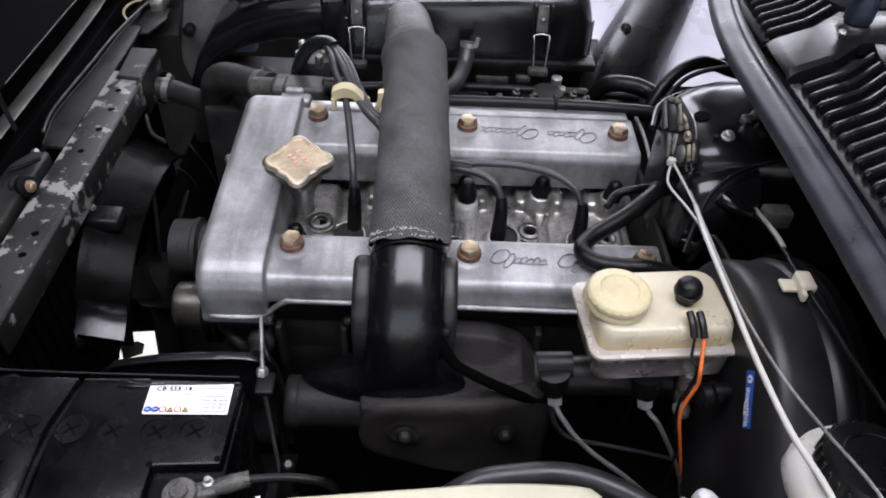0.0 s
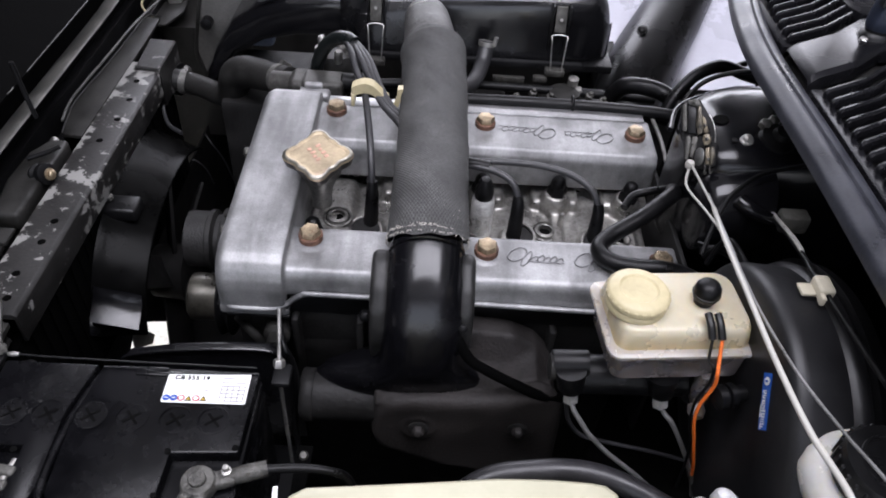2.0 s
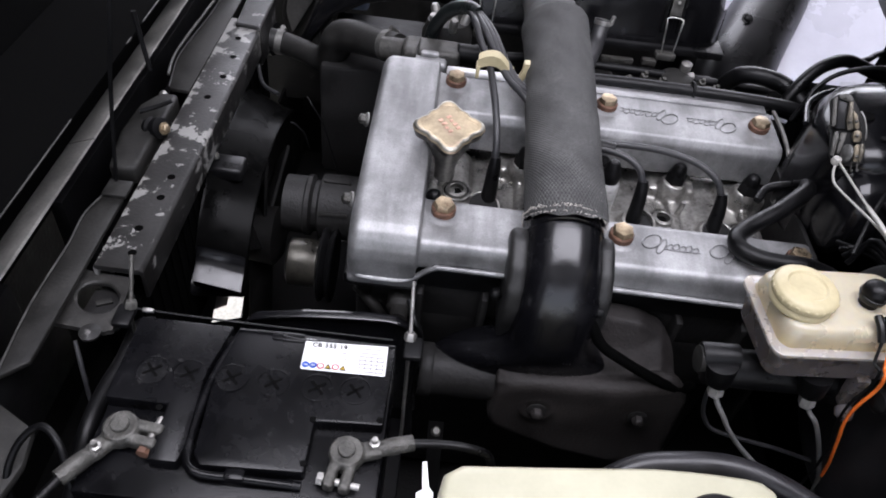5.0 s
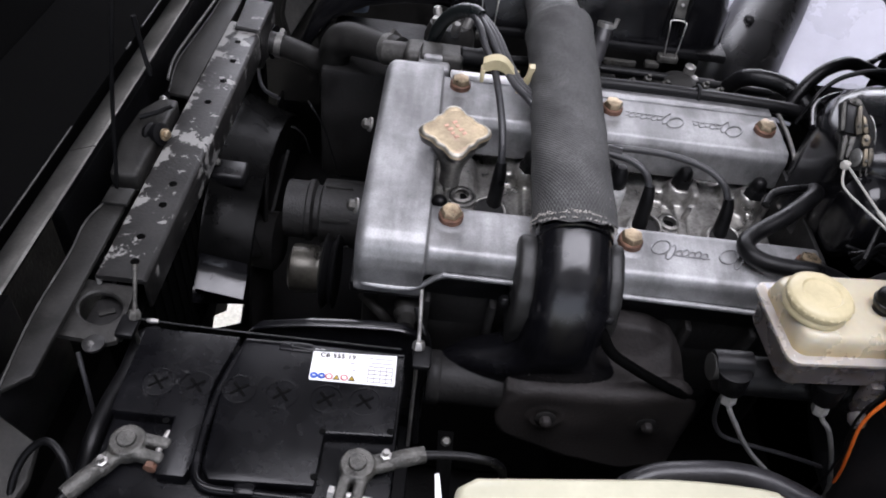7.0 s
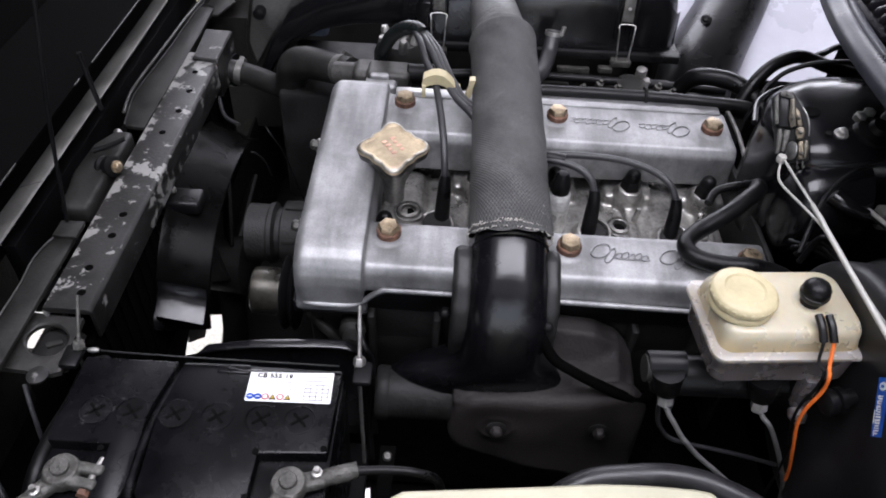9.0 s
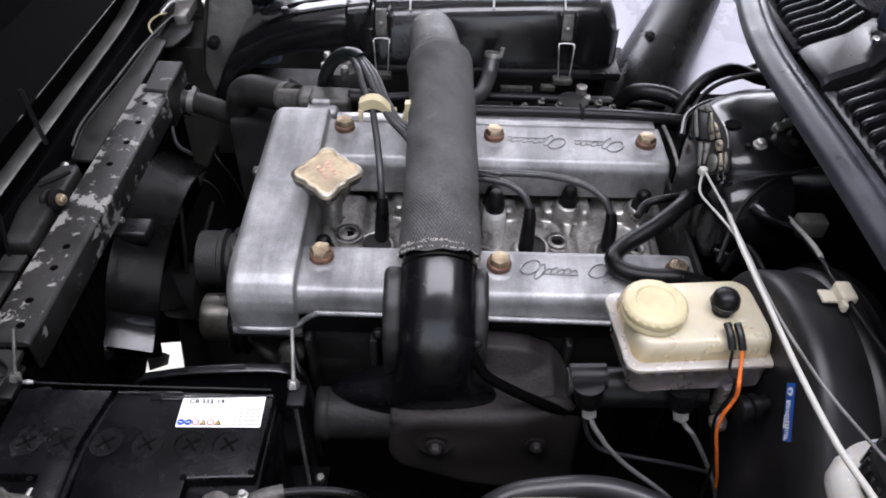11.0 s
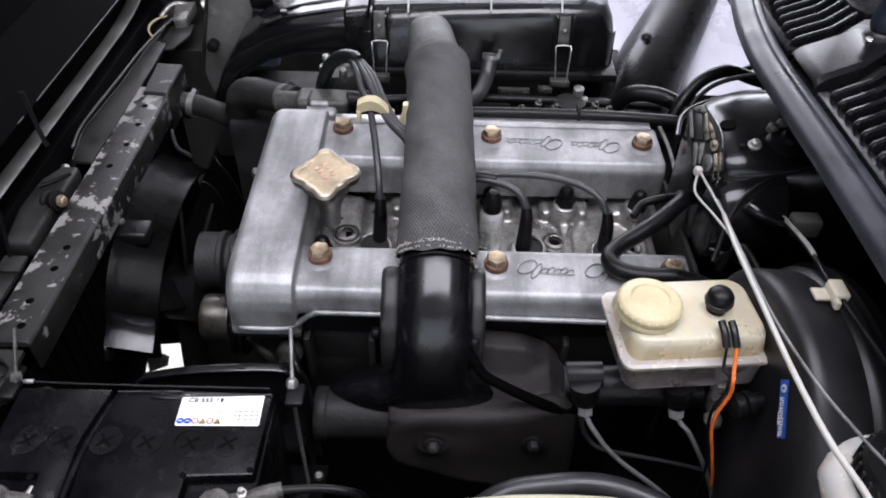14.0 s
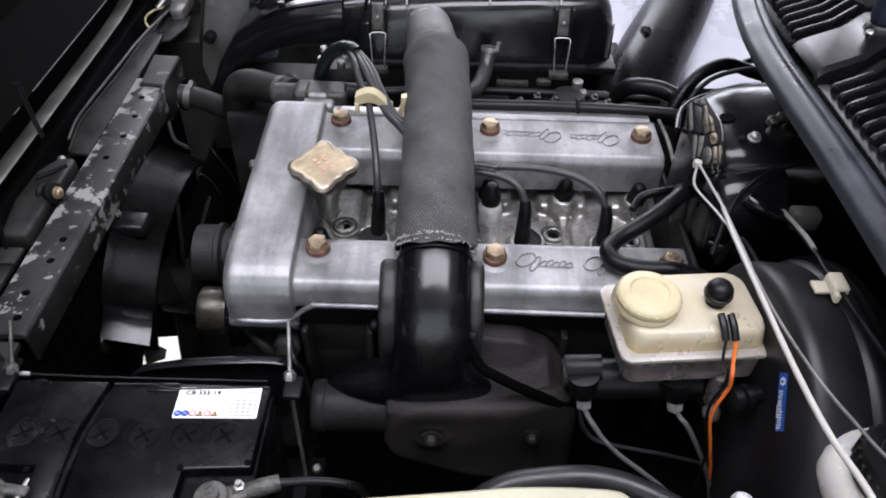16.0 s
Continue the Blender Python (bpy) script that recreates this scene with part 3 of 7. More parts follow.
stay = thing("bonnet_stay", (-0.488, 0.594, 0.835), "thin dark steel rod rising from the front bracket", "bonnet stay")
part("rod", tube([(-0.488, 0.594, 0.835), (-0.470, 0.602, 0.961), (-0.445, 0.613, 1.10), (-0.40, 0.63, 1.36)], 0.0022, 8, 3), BLACK_SATIN, stay)
stay2 = thing("bonnet_damper", (-0.5, 0.752, 0.875), "short black rod between strip and bonnet", "rod")
part("rod", tube([(-0.498, 0.752, 0.875), (-0.502, 0.754, 0.905), (-0.506, 0.756, 0.948)], 0.0030, 8, 3), BLACK_SATIN, stay2)

# front flap panels between the strip and the radiator bar
for outline in ([(-0.476, 0.36), (-0.476, 0.578), (-0.498, 0.577), (-0.504, 0.555), (-0.5055, 0.535), (-0.503, 0.50), (-0.504, 0.42), (-0.497, 0.34)],
                [(-0.470, 0.788), (-0.468, 1.04), (-0.470, 1.13), (-0.492, 1.13), (-0.497, 1.06), (-0.500, 0.985), (-0.507, 0.893), (-0.508, 0.858), (-0.503, 0.823), (-0.497, 0.790)]):
    flap = solo("air_deflector", prism(outline, "z", 0.820, 0.826, 0.0012), FLAP, "dark grey sheet metal deflector flap with a bent edge", "air deflector", "deflector flaps")
    part("bent_edge", tube([(x + 0.001, y, 0.8275) for x, y in outline[2:]], 0.0010, 8, 4), LIGHT_EDGE if outline[0][1] < 0.5 else FLAP, flap, "light folded edge")
catch = thing("catch_bracket", (-0.49, 0.70, 0.83), "dark steel catch bracket with rounded cheek", "bracket")
part("cheek", prism([(-0.475, 0.615), (-0.475, 0.765), (-0.497, 0.765), (-0.513, 0.735), (-0.516, 0.68), (-0.505, 0.615)], "z", 0.812, 0.836, 0.005, 3), FLAP, catch)
part("bush", lathe([(0.0, -0.012), (0.011, -0.012), (0.013, -0.006), (0.009, -0.004), (0.009, 0.0), (0.013, 0.002), (0.013, 0.008), (0.008, 0.010), (0, 0.010)], (-0.478, 0.692, 0.836), (0.8, -0.25, 0.3), 20), RUBBER, catch)
part("stop", tube([(-0.505, 0.715, 0.84), (-0.488, 0.725, 0.842), (-0.475, 0.74, 0.842)], 0.003, 8, 4), BLACK_SATIN, catch)
hexbolt("catch_bolt", (-0.467, 0.6885, 0.839), 0.0055, 0.006, (0.8, -0.25, 0.3), YELLOW_ZINC, "yellow zinc bolt on the radiator bar", group="front bolts", washer=YELLOW_ZINC)
hexbolt("flap_bolt", (-0.494, 0.768, 0.829), 0.005, 0.006, (-0.3, -0.5, 0.8), STEEL, "small steel bolt on the deflector flap", group="front bolts")
part("tab", box(-0.498, -0.472, 0.575, 0.600, 0.826, 0.831, 0.001), FLAP, stay)

# ---- radiator bar ----
bar = thing("radiator_bar", (-0.445, 0.73, 0.80), "chipped black painted steel bar over the radiator", "radiator bar")
b = prism([(-0.470, 0.822), (-0.468, 0.826), (-0.424, 0.826), (-0.420, 0.822), (-0.420, 0.785), (-0.424, 0.785), (-0.424, 0.818), (-0.466, 0.818), (-0.466, 0.785), (-0.470, 0.785)], "y", 0.478, 0.985, 0.001)
part("beam", b, BAR, bar)
part("end_box", loft([[(x, y, z + (0.004 if y > 1.0 else 0)) for x, y in ((-0.456, 0.962), (-0.419, 0.957), (-0.417, 1.040), (-0.458, 1.042))] for z in (0.77, 0.829)] + [[(x + (0.002 if x < -0.43 else -0.002), y + (0.002 if y < 1 else -0.002), 0.8315 + (0.004 if y > 1.0 else 0)) for x, y in ((-0.456, 0.962), (-0.419, 0.957), (-0.417, 1.040), (-0.458, 1.042))]]), CHIPPED, bar)
OVAL = [(-0.4562 + 0.0205 * math.cos(a) - 0.004 * math.sin(a), 0.450 + 0.0195 * math.sin(a)) for a in [2 * math.pi * k / 32 for k in range(32)]]
EDGE = []
for (x0, y0), (x1, y1) in zip(((-0.430, 0.445), (-0.432, 0.479), (-0.489, 0.483), (-0.492, 0.415), (-0.428, 0.409)), ((-0.432, 0.479), (-0.489, 0.483), (-0.492, 0.415), (-0.428, 0.409), (-0.430, 0.445))):
    EDGE += [(x0 + (x1 - x0) * k / 8, y0 + (y1 - y0) * k / 8) for k in range(8)]
OUT = []
for k in range(32):
    a = 2 * math.pi * k / 32
    OUT.append(min(EDGE, key=lambda q: abs((math.atan2(q[1] - 0.450, q[0] + 0.4535) - a + math.pi) % (2 * math.pi) - math.pi)))
b = loft([[(x, y, 0.806) for x, y in OVAL], [(x, y, 0.806) for x, y in OUT], [(x, y, 0.812) for x, y in OUT], [(-0.4535 + (x + 0.4535) * 1.08, 0.45 + (y - 0.45) * 1.08, 0.812) for x, y in OVAL], [(x, y, 0.8105) for x, y in OVAL], [(x, y, 0.806) for x, y in OVAL]], caps=False)
part("end_plate", b, surf("mottled_end_plate", (0.030, 0.029, 0.027), 0.5, 0.0, 0.35, 30, 0.25, 300, (0.085, 0.081, 0.074), 0.41, spread=0.10, spec=0.3), bar, "dusty end plate with an oval hole")
part("hole_dish", prism([(-0.4715, 0.440), (-0.4700, 0.470), (-0.450, 0.482), (-0.430, 0.47), (-0.430, 0.425), (-0.452, 0.418), (-0.468, 0.428)], "z", 0.794, 0.797, 0.0008), BLOCK, bar, "dark plate under the hole")
part("hole_tab", prism([(-0.464, 0.455), (-0.450, 0.461), (-0.446, 0.456), (-0.460, 0.449)], "z", 0.7965, 0.800, 0.001), FLAP, bar)
part("pad", lathe([(0.010, 0), (0.010, 0.003), (0.004, 0.005), (0, 0.005)], (-0.446, 0.407, 0.811), (0, 0, 1), 14), CHIPPED, bar)
for k, y in enumerate((0.50, 0.535, 0.585, 0.62, 0.78, 0.83, 0.88, 0.93)):
    # Flat black discs stand for the dark of open holes.
    part("hole_disc", lathe([(0.0044, 0), (0.0044, 0.0007), (0, 0.0007)], (-0.438 - 0.006 * (k % 3 == 1), y, 0.8256), (0, 0, 1), 12), SHADE_BLACK, bar)
tray = slab("radiator", -0.475, -0.430, 0.47, 1.02, 0.60, 0.78, SHADE_BLACK, "radiator core behind the bar, deep shade in its colour", "radiator")
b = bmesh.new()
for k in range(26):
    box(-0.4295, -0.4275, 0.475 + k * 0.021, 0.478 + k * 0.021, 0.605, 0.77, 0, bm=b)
part("fins", b, SHADE_BLACK, tray)

# ---- fan shroud, fan hub, pulleys ----
shroud = thing("fan_shroud", (-0.41, 0.765, 0.60), "dull black plastic fan shroud cowl behind the radiator", "fan shroud")


def arc(x, a, b, t0, t1, n=60, p=2.2):
    """An open, squarish arch across the car at x; degrees from the top, near side negative."""
    line = []
    for k in range(n + 1):
        t = radians(t0 + (t1 - t0) * k / n)
        s, c = math.sin(t), math.cos(t)
        line.append(Vector((x, 0.790 + a * math.copysign(abs(s) ** (2 / p), s), 0.600 + b * math.copysign(abs(c) ** (2 / p), c))))
    return line


b = bmesh.new()
rows = [[b.verts.new(q) for q in arc(x, a, h, -74, 46)] for x, a, h in ((-0.4262, 0.207, 0.185), (-0.4235, 0.206, 0.184), (-0.418, 0.203, 0.179), (-0.400, 0.198, 0.170), (-0.384, 0.194, 0.162), (-0.372, 0.192, 0.158), (-0.367, 0.191, 0.1575), (-0.3655, 0.189, 0.156), (-0.367, 0.187, 0.154), (-0.400, 0.193, 0.165), (-0.4262, 0.203, 0.181))]
for p, q in zip(rows, rows[1:] + rows[:1]):
    for k in range(len(p) - 1):
        b.faces.new((p[k], p[k + 1], q[k + 1], q[k]))
for k in (0, -1):
    b.faces.new([r[k] for r in rows])
LIP = surf("lip_gloss_black", (0.006, 0.006, 0.007), 0.17, 0.0, 0.3, 30, 0.04, 300, spec=0.5, coat=0.0)
part("ring", b, surf("shroud_plastic", (0.0020, 0.0020, 0.0020), 0.24, 0.0, 0.3, 16, 0.04, 300, (0.004, 0.0039, 0.0038), 0.36, spread=0.25, spec=0.04), shroud)
# Lip slope is fitted to throw a skylight glint at the camera.
LIP_SHAPE = [(0.621, 0.703), (0.616, 0.6920), (0.607, 0.6850), (0.597, 0.6788), (0.5885, 0.6738), (0.5905, 0.6713), (0.604, 0.6788), (0.620, 0.6880)]
part("flared_lip", loft([[(x, y, z + lift) for y, z in LIP_SHAPE] for x, lift in ((-0.424, 0.0160), (-0.410, 0.0135), (-0.384, 0.0085), (-0.366, 0.0045))]), LIP, shroud, "glossy lower lip tilted to mirror the skylight to the camera")
part("bracket_tab", box(-0.432, -0.385, 0.700, 0.733, 0.757, 0.777, 0.005, 3), BLACK_PLASTIC, shroud)
part("lower_lug", lathe([(0.010, 0), (0.012, 0.004), (0.012, 0.012), (0.006, 0.016), (0, 0.016)], (-0.432, 0.606, 0.662), (0.5, -0.6, 0.5), 18), BLACK_GLOSS, shroud)
# Added mask; its slot is placed to fit the camera's view of the floor.
low = thing("front_floor_mask", (-0.45, 0.75, 0.2), "added black mask with an opening fitted to the camera's view", "valance", kind="structure")
SLOT = [(0.727, 0.528), (0.852, 0.388), (0.806, 0.350), (0.674, 0.497)]
OUTER = [(0.03, 0.57), (1.34, 0.57), (1.34, 0.22), (0.03, 0.22)]
for k in range(4):
    part("panel", prism([OUTER[k], OUTER[(k + 1) % 4], SLOT[(k + 1) % 4], SLOT[k]], "x", -0.452, -0.448), BLOCK, low)
part("cross_bracket", prism([(0.735, 0.452), (0.742, 0.482), (0.790, 0.432), (0.806, 0.405), (0.790, 0.398)], "x", -0.470, -0.467, 0.0012), STEEL, low, "grey lit bracket in the opening")
hexbolt("shroud_bolt", (-0.425, 0.722, 0.778), 0.005, 0.008, (0.6, -0.5, 0.5), LEAD, "small dull steel bolt holding the fan shroud", group="front bolts", washer=STEEL)
fan = thing("fan", (-0.40, 0.785, 0.585), "black plastic cooling fan at rest", "fan")
for a in [radians(q) for q in (46, 164, 222, 280, 338)]:
    rot = Matrix.Translation((-0.395, 0.785, 0.585)) @ Matrix.Rotation(a, 4, "X")
    part("blade", box(-0.003, 0.003, -0.025, 0.025, 0.035, 0.165, 0.002, xf=rot @ Matrix.Rotation(radians(28), 4, "Z")), BLOCK, fan)
part("hub", lathe([(0.0, -0.03), (0.04, -0.03), (0.045, 0.02), (0.03, 0.03), (0, 0.03)], (-0.39, 0.785, 0.585), (1, 0, 0), 28), BLOCK, fan)
PUMP = surf("dusty_pump_casting", (0.016, 0.0155, 0.015), 0.6, 0.2, 0.35, 45, 0.5, 260, (0.042, 0.040, 0.038), 0.42, spread=0.2)
pump = thing("water_pump", (-0.30, 0.785, 0.60), "dull grey-black water pump snout with ribbed flange", "water pump")
part("snout", lathe([(0.040, 0), (0.040, 0.028), (0.043, 0.030), (0.043, 0.036), (0.036, 0.040), (0.036, 0.046), (0.046, 0.050), (0.047, 0.10), (0.044, 0.13), (0, 0.13)], (-0.345, 0.760, 0.680), (1, 0, 0), 32), PUMP, pump)
for k in range(6):
    a = 2 * math.pi * k / 6
    part("rib", box(-0.292, -0.255, -0.003, 0.003, 0.044, 0.049, 0.001, xf=Matrix.Translation((0, 0.760, 0.680)) @ Matrix.Rotation(a, 4, "X")), FLAP, pump)
alt = thing("alternator_pulley", (-0.31, 0.645, 0.66), "yellowed grey steel pulley with a belt groove", "pulley")
part("drum", lathe([(0.0, -0.032), (0.026, -0.032), (0.031, -0.029), (0.032, -0.024), (0.032, 0.0), (0.030, 0.003), (0.030, 0.010), (0, 0.010)], (-0.292, 0.668, 0.660), (1, 0, 0), 32), surf("worn_brass_grey", (0.07, 0.066, 0.055), 0.32, 0.6, 0.4, 30, 0.1), alt)
part("rim", lathe([(0.034, 0.0), (0.049, 0.004), (0.050, 0.006), (0.049, 0.008), (0.040, 0.013), (0.049, 0.018), (0.050, 0.020), (0.048, 0.022), (0, 0.022)], (-0.284, 0.668, 0.660), (1, 0, 0), 40), BLACK_SATIN, alt)

# ---- engine ----
EM = Matrix.Translation((0, 0.545, 0.884)) @ Matrix.Rotation(radians(2.9), 4, "X")
engine = thing("engine_block", EM @ Vector((0, 0.1, -0.5)), "oily black cast engine block under the covers", "engine block")
part("block", box(-0.20, 0.25, -0.035, 0.26, -0.20, -0.105, 0.012, 3), BLOCK, engine, xf=EM)
part("side_face", box(-0.20, 0.25, -0.035, 0.0, -0.12, -0.06, 0.006, 3), BLOCK, engine, xf=EM)
part("crankcase", box(-0.19, 0.24, 0.0, 0.22, -0.55, -0.18, 0.02, 3), BLOCK, engine, xf=EM)
part("front_case", box(-0.215, -0.19, -0.03, 0.25, -0.48, -0.07, 0.008), BLOCK, engine, xf=EM)
part("timing_flange", box(-0.226, -0.16, -0.045, 0.275, -0.070, -0.052, 0.003, xf=None), BLACK_SATIN, engine, xf=EM)
for k in range(6):
    part("rib", box(-0.15 + k * 0.068, -0.142 + k * 0.068, -0.05, -0.02, -0.17, -0.065, 0.003), BLOCK, engine, xf=EM)
part("sensor_boss", lathe([(0.014, 0), (0.014, 0.02), (0.009, 0.024), (0.009, 0.04), (0, 0.04)], (-0.165, -0.035, -0.09), (0, -1, 0.2), 16), FLAP, engine, xf=EM)
part("bypass_pipe", tube([(-0.215, -0.02, -0.10), (-0.19, -0.04, -0.11), (-0.165, -0.03, -0.16)], 0.006, 10), FLAP, engine, xf=EM)

# twin camshaft covers joined by the chain cover at the front
cover = thing("cam_cover", EM @ Vector((0, 0.1, -0.05)), "dull cast aluminium twin camshaft cover on the engine", "engine cover")
CHAIN = [(-0.050, -0.052), (-0.0500, -0.020), (-0.0485, -0.009), (-0.0445, 0.0005), (-0.0380, 0.0075), (-0.0290, 0.0120), (-0.018, 0.0142), (0.245, 0.015), (0.260, 0.008), (0.268, -0.052)]


def chain_ring(x, d):
    """The chain cover's section at x, drawn in by d where its front edge rounds off."""
    return [(x, y + (d if y < 0.1 else -d), z - (d if z > -0.05 else 0)) for y, z in CHAIN]


b = loft([chain_ring(-0.2225 + 0.012 * (1 - math.cos(radians(a))), 0.012 * (1 - math.sin(radians(a)))) for a in (0, 15, 30, 45, 60, 75, 90)] + [chain_ring(-0.153, 0.0)])
prism([(-0.0440, -0.032), (-0.0432, -0.026), (-0.0420, -0.017), (-0.0408, -0.0090), (-0.0385, -0.0035), (-0.0350, -0.0008), (-0.030, 0.0), (0.020, 0.0), (0.026, -0.003), (0.030, -0.012), (0.031, -0.052), (0.0, -0.052), (0.0, -0.032)], "x", -0.165, 0.250, 0.0, bm=b)
prism([(0.168, -0.046), (0.170, -0.010), (0.177, 0.0), (0.246, 0.0), (0.253, -0.004), (0.260, -0.05), (0.168, -0.05)], "x", -0.165, 0.262, 0.002, 2, bm=b)
box(-0.222, -0.150, -0.050, 0.27, -0.060, -0.049, 0.003, bm=b)
box(-0.12, 0.252, 0.02, 0.036, -0.056, -0.046, 0.002, bm=b)
box(-0.15, 0.266, 0.170, 0.19, -0.052, -0.044, 0.002, bm=b)
NUTS = ((-0.132, 0.0065), (0.049, 0.0), (0.229, -0.005), (-0.132, 0.2285), (0.052, 0.2185), (0.2375, 0.2115))
for u, v in NUTS:
    lathe([(0.0, -0.01), (0.020, -0.01), (0.0175, 0.0005), (0.0155, 0.0015), (0, 0.0015)], (u, v, 0), (0, 0, 1), 24, bm=b)
body = part("casting", b, CAST, cover, xf=EM)
voxel(body, 0.0016, 11)
part("lower_lip", tube([(-0.2205, 0.05, -0.047), (-0.2205, 0.0, -0.047), (-0.2200, -0.034, -0.048), (-0.2145, -0.0455, -0.048), (-0.203, -0.0495, -0.048), (-0.168, -0.0495, -0.048), (-0.154, -0.0475, -0.0435), (-0.144, -0.0455, -0.035), (-0.133, -0.0450, -0.028), (-0.115, -0.0460, -0.0255), (0.05, -0.0465, -0.027), (0.252, -0.048, -0.030)], 0.0030, 10, 6), CAST, cover, "rounded lip along the lower edge", xf=EM)
part("far_ledge", box(-0.145, 0.256, 0.2435, 0.262, -0.006, 0.002, 0.002), MACHINED, cover, "bright ledge along the far edge", xf=EM)
part("gasket", box(-0.215, -0.15, -0.050, -0.03, -0.062, -0.0585, 0.001), BLACK_SATIN, cover, xf=EM)
# Plain black filler between cover lip and block.
part("lip_filler", box(-0.155, 0.248, -0.038, 0.02, -0.066, -0.030, 0.002), BLACK_SATIN, engine, "black filler below the cam cover's lip", xf=EM)


def flourish(u0, v0, scale, flip):
    """The maker's raised mark as a chain of plain slanted loops, with no letters."""
    b = bmesh.new()
    s = -1 if flip else 1

    def stroke(pts, r):
        tube([(u0 + s * scale * p, v0 + s * scale * q, 0.0003) for p, q in pts], r, 6, 2, bm=b, flat=0.9)

    def loop(cx, cy, w, h, slant, r):
        stroke([(cx + w * math.cos(a) + slant * h * math.sin(a), cy + h * math.sin(a)) for a in np.linspace(0.4, 6.9, 18)], r)

    for x, n in ((0.0, 5), (0.066, 7)):
        loop(x + 0.011, 0.001, 0.0085, 0.0095, 0.45, 0.0011)
        loop(x + 0.020, -0.004, 0.0035, 0.0100, 0.45, 0.0009)
        for k in range(n):
            loop(x + 0.028 + 0.0062 * k, -0.0035 + 0.0012 * (k % 2), 0.0030, 0.0036 + 0.0008 * ((k * 3) % 2), 0.4, 0.0009)
        stroke([(x + 0.022, -0.007), (x + 0.035, -0.0075), (x + 0.026 + 0.0062 * n, -0.006)], 0.0008)
    return b


SCRIPT = surf("dark_script_relief", (0.25, 0.25, 0.255), 0.42, 0.8, 0.2, 60, 0.1)
part("emblem", flourish(0.070, 0.0, 1.05, False), SCRIPT, cover, "raised cursive maker's emblem", xf=EM @ Matrix.Translation((0.07, 0, 0)) @ Matrix.Rotation(radians(-2.5), 4, "Z") @ Matrix.Translation((-0.07, 0, 0)))
part("emblem", flourish(0.212, 0.207, 1.08, True), SCRIPT, cover, "raised cursive maker's emblem", xf=EM @ Matrix.Translation((0.212, 0.207, 0)) @ Matrix.Rotation(radians(-2.5), 4, "Z") @ Matrix.Translation((-0.212, -0.207, 0)))

for u, v in NUTS:
    hexbolt("cover_nut", (u, v, 0.001), 0.0112, 0.0130, (0, 0, 1), YELLOW_ZINC, "gold coloured hexagon nut on a rusty copper washer", "nut", "cam cover nuts", COPPER, 0.12, xf=EM @ Matrix.Translation((u, v, 0)) @ Matrix.Rotation(u * 9 + v * 3, 4, "Z") @ Matrix.Translation((-u, -v, 0)), wr=1.12, wh=0.45)
for w in ((-0.233, 0.736, 0.853), (-0.231, 0.598, 0.845)):
    hexbolt("front_cover_bolt", w, 0.0065, 0.010, (-1, -0.2, 0.25), LEAD, "dull steel bolt on the front of the cam cover", group="front cover bolts", washer=STEEL)
hexbolt("cover_side_bolt", (-0.071, -0.056, -0.040), 0.006, 0.008, (0, -1, 0.3), BLACK_SATIN, "blackened bolt beside the inlet elbow", xf=EM)

# cylinder head in the valley between the covers
head = thing("cylinder_head", EM @ Vector((0.05, 0.1, -0.09)), "stained rough cast aluminium cylinder head between covers", "cylinder head")
b = box(-0.158, 0.252, 0.0, 0.20, -0.10, -0.074, 0.003)
random.seed(4)
for u in (-0.04, 0.051, 0.144, 0.232):
    lathe([(0.020, 0), (0.017, 0.03), (0.014, 0.037), (0, 0.037)], (u, 0.155, -0.085), (0, 0, 1), 18, bm=b)
    if u != 0.051:
        lathe([(0.024, 0), (0.019, 0.02), (0.015, 0.025), (0, 0.025)], (u, 0.048, -0.085), (0, 0, 1), 18, bm=b)
        box(u - 0.007, u + 0.007, 0.05, 0.155, -0.09, -0.066, 0.003, bm=b)
    box(u - 0.03, u + 0.03, 0.150, 0.19, -0.09, -0.060, 0.006, bm=b)
for u in (-0.085, 0.004, 0.096, 0.19):
    lathe([(0.026, 0), (0.022, 0.022), (0.0185, 0.026), (0.0165, 0.022), (0.016, 0.006), (0, 0.006)], (u, 0.095, -0.088), (0.0, -0.22, 1), 24, bm=b)
box(-0.16, -0.10, 0.03, 0.18, -0.09, -0.058, 0.012, bm=b)
body = part("casting", b, CAST_ROUGH, head, xf=EM)
voxel(body, 0.0022, 5)
for u in (0.096, 0.004):
    part("plug_well", lathe([(0.0175, 0.0), (0.0195, 0.001), (0.0195, 0.003), (0.0165, 0.0035), (0.0165, 0.0)], (u, 0.0895, -0.0625), (0.0, -0.22, 1), 28), CAST_ROUGH, head, xf=EM)
PLUG = surf("greasy_plug_steel", (0.26, 0.255, 0.24), 0.38, 0.75, 0.3, 60, 0.15, 400, (0.09, 0.085, 0.075), 0.46, spread=0.2)
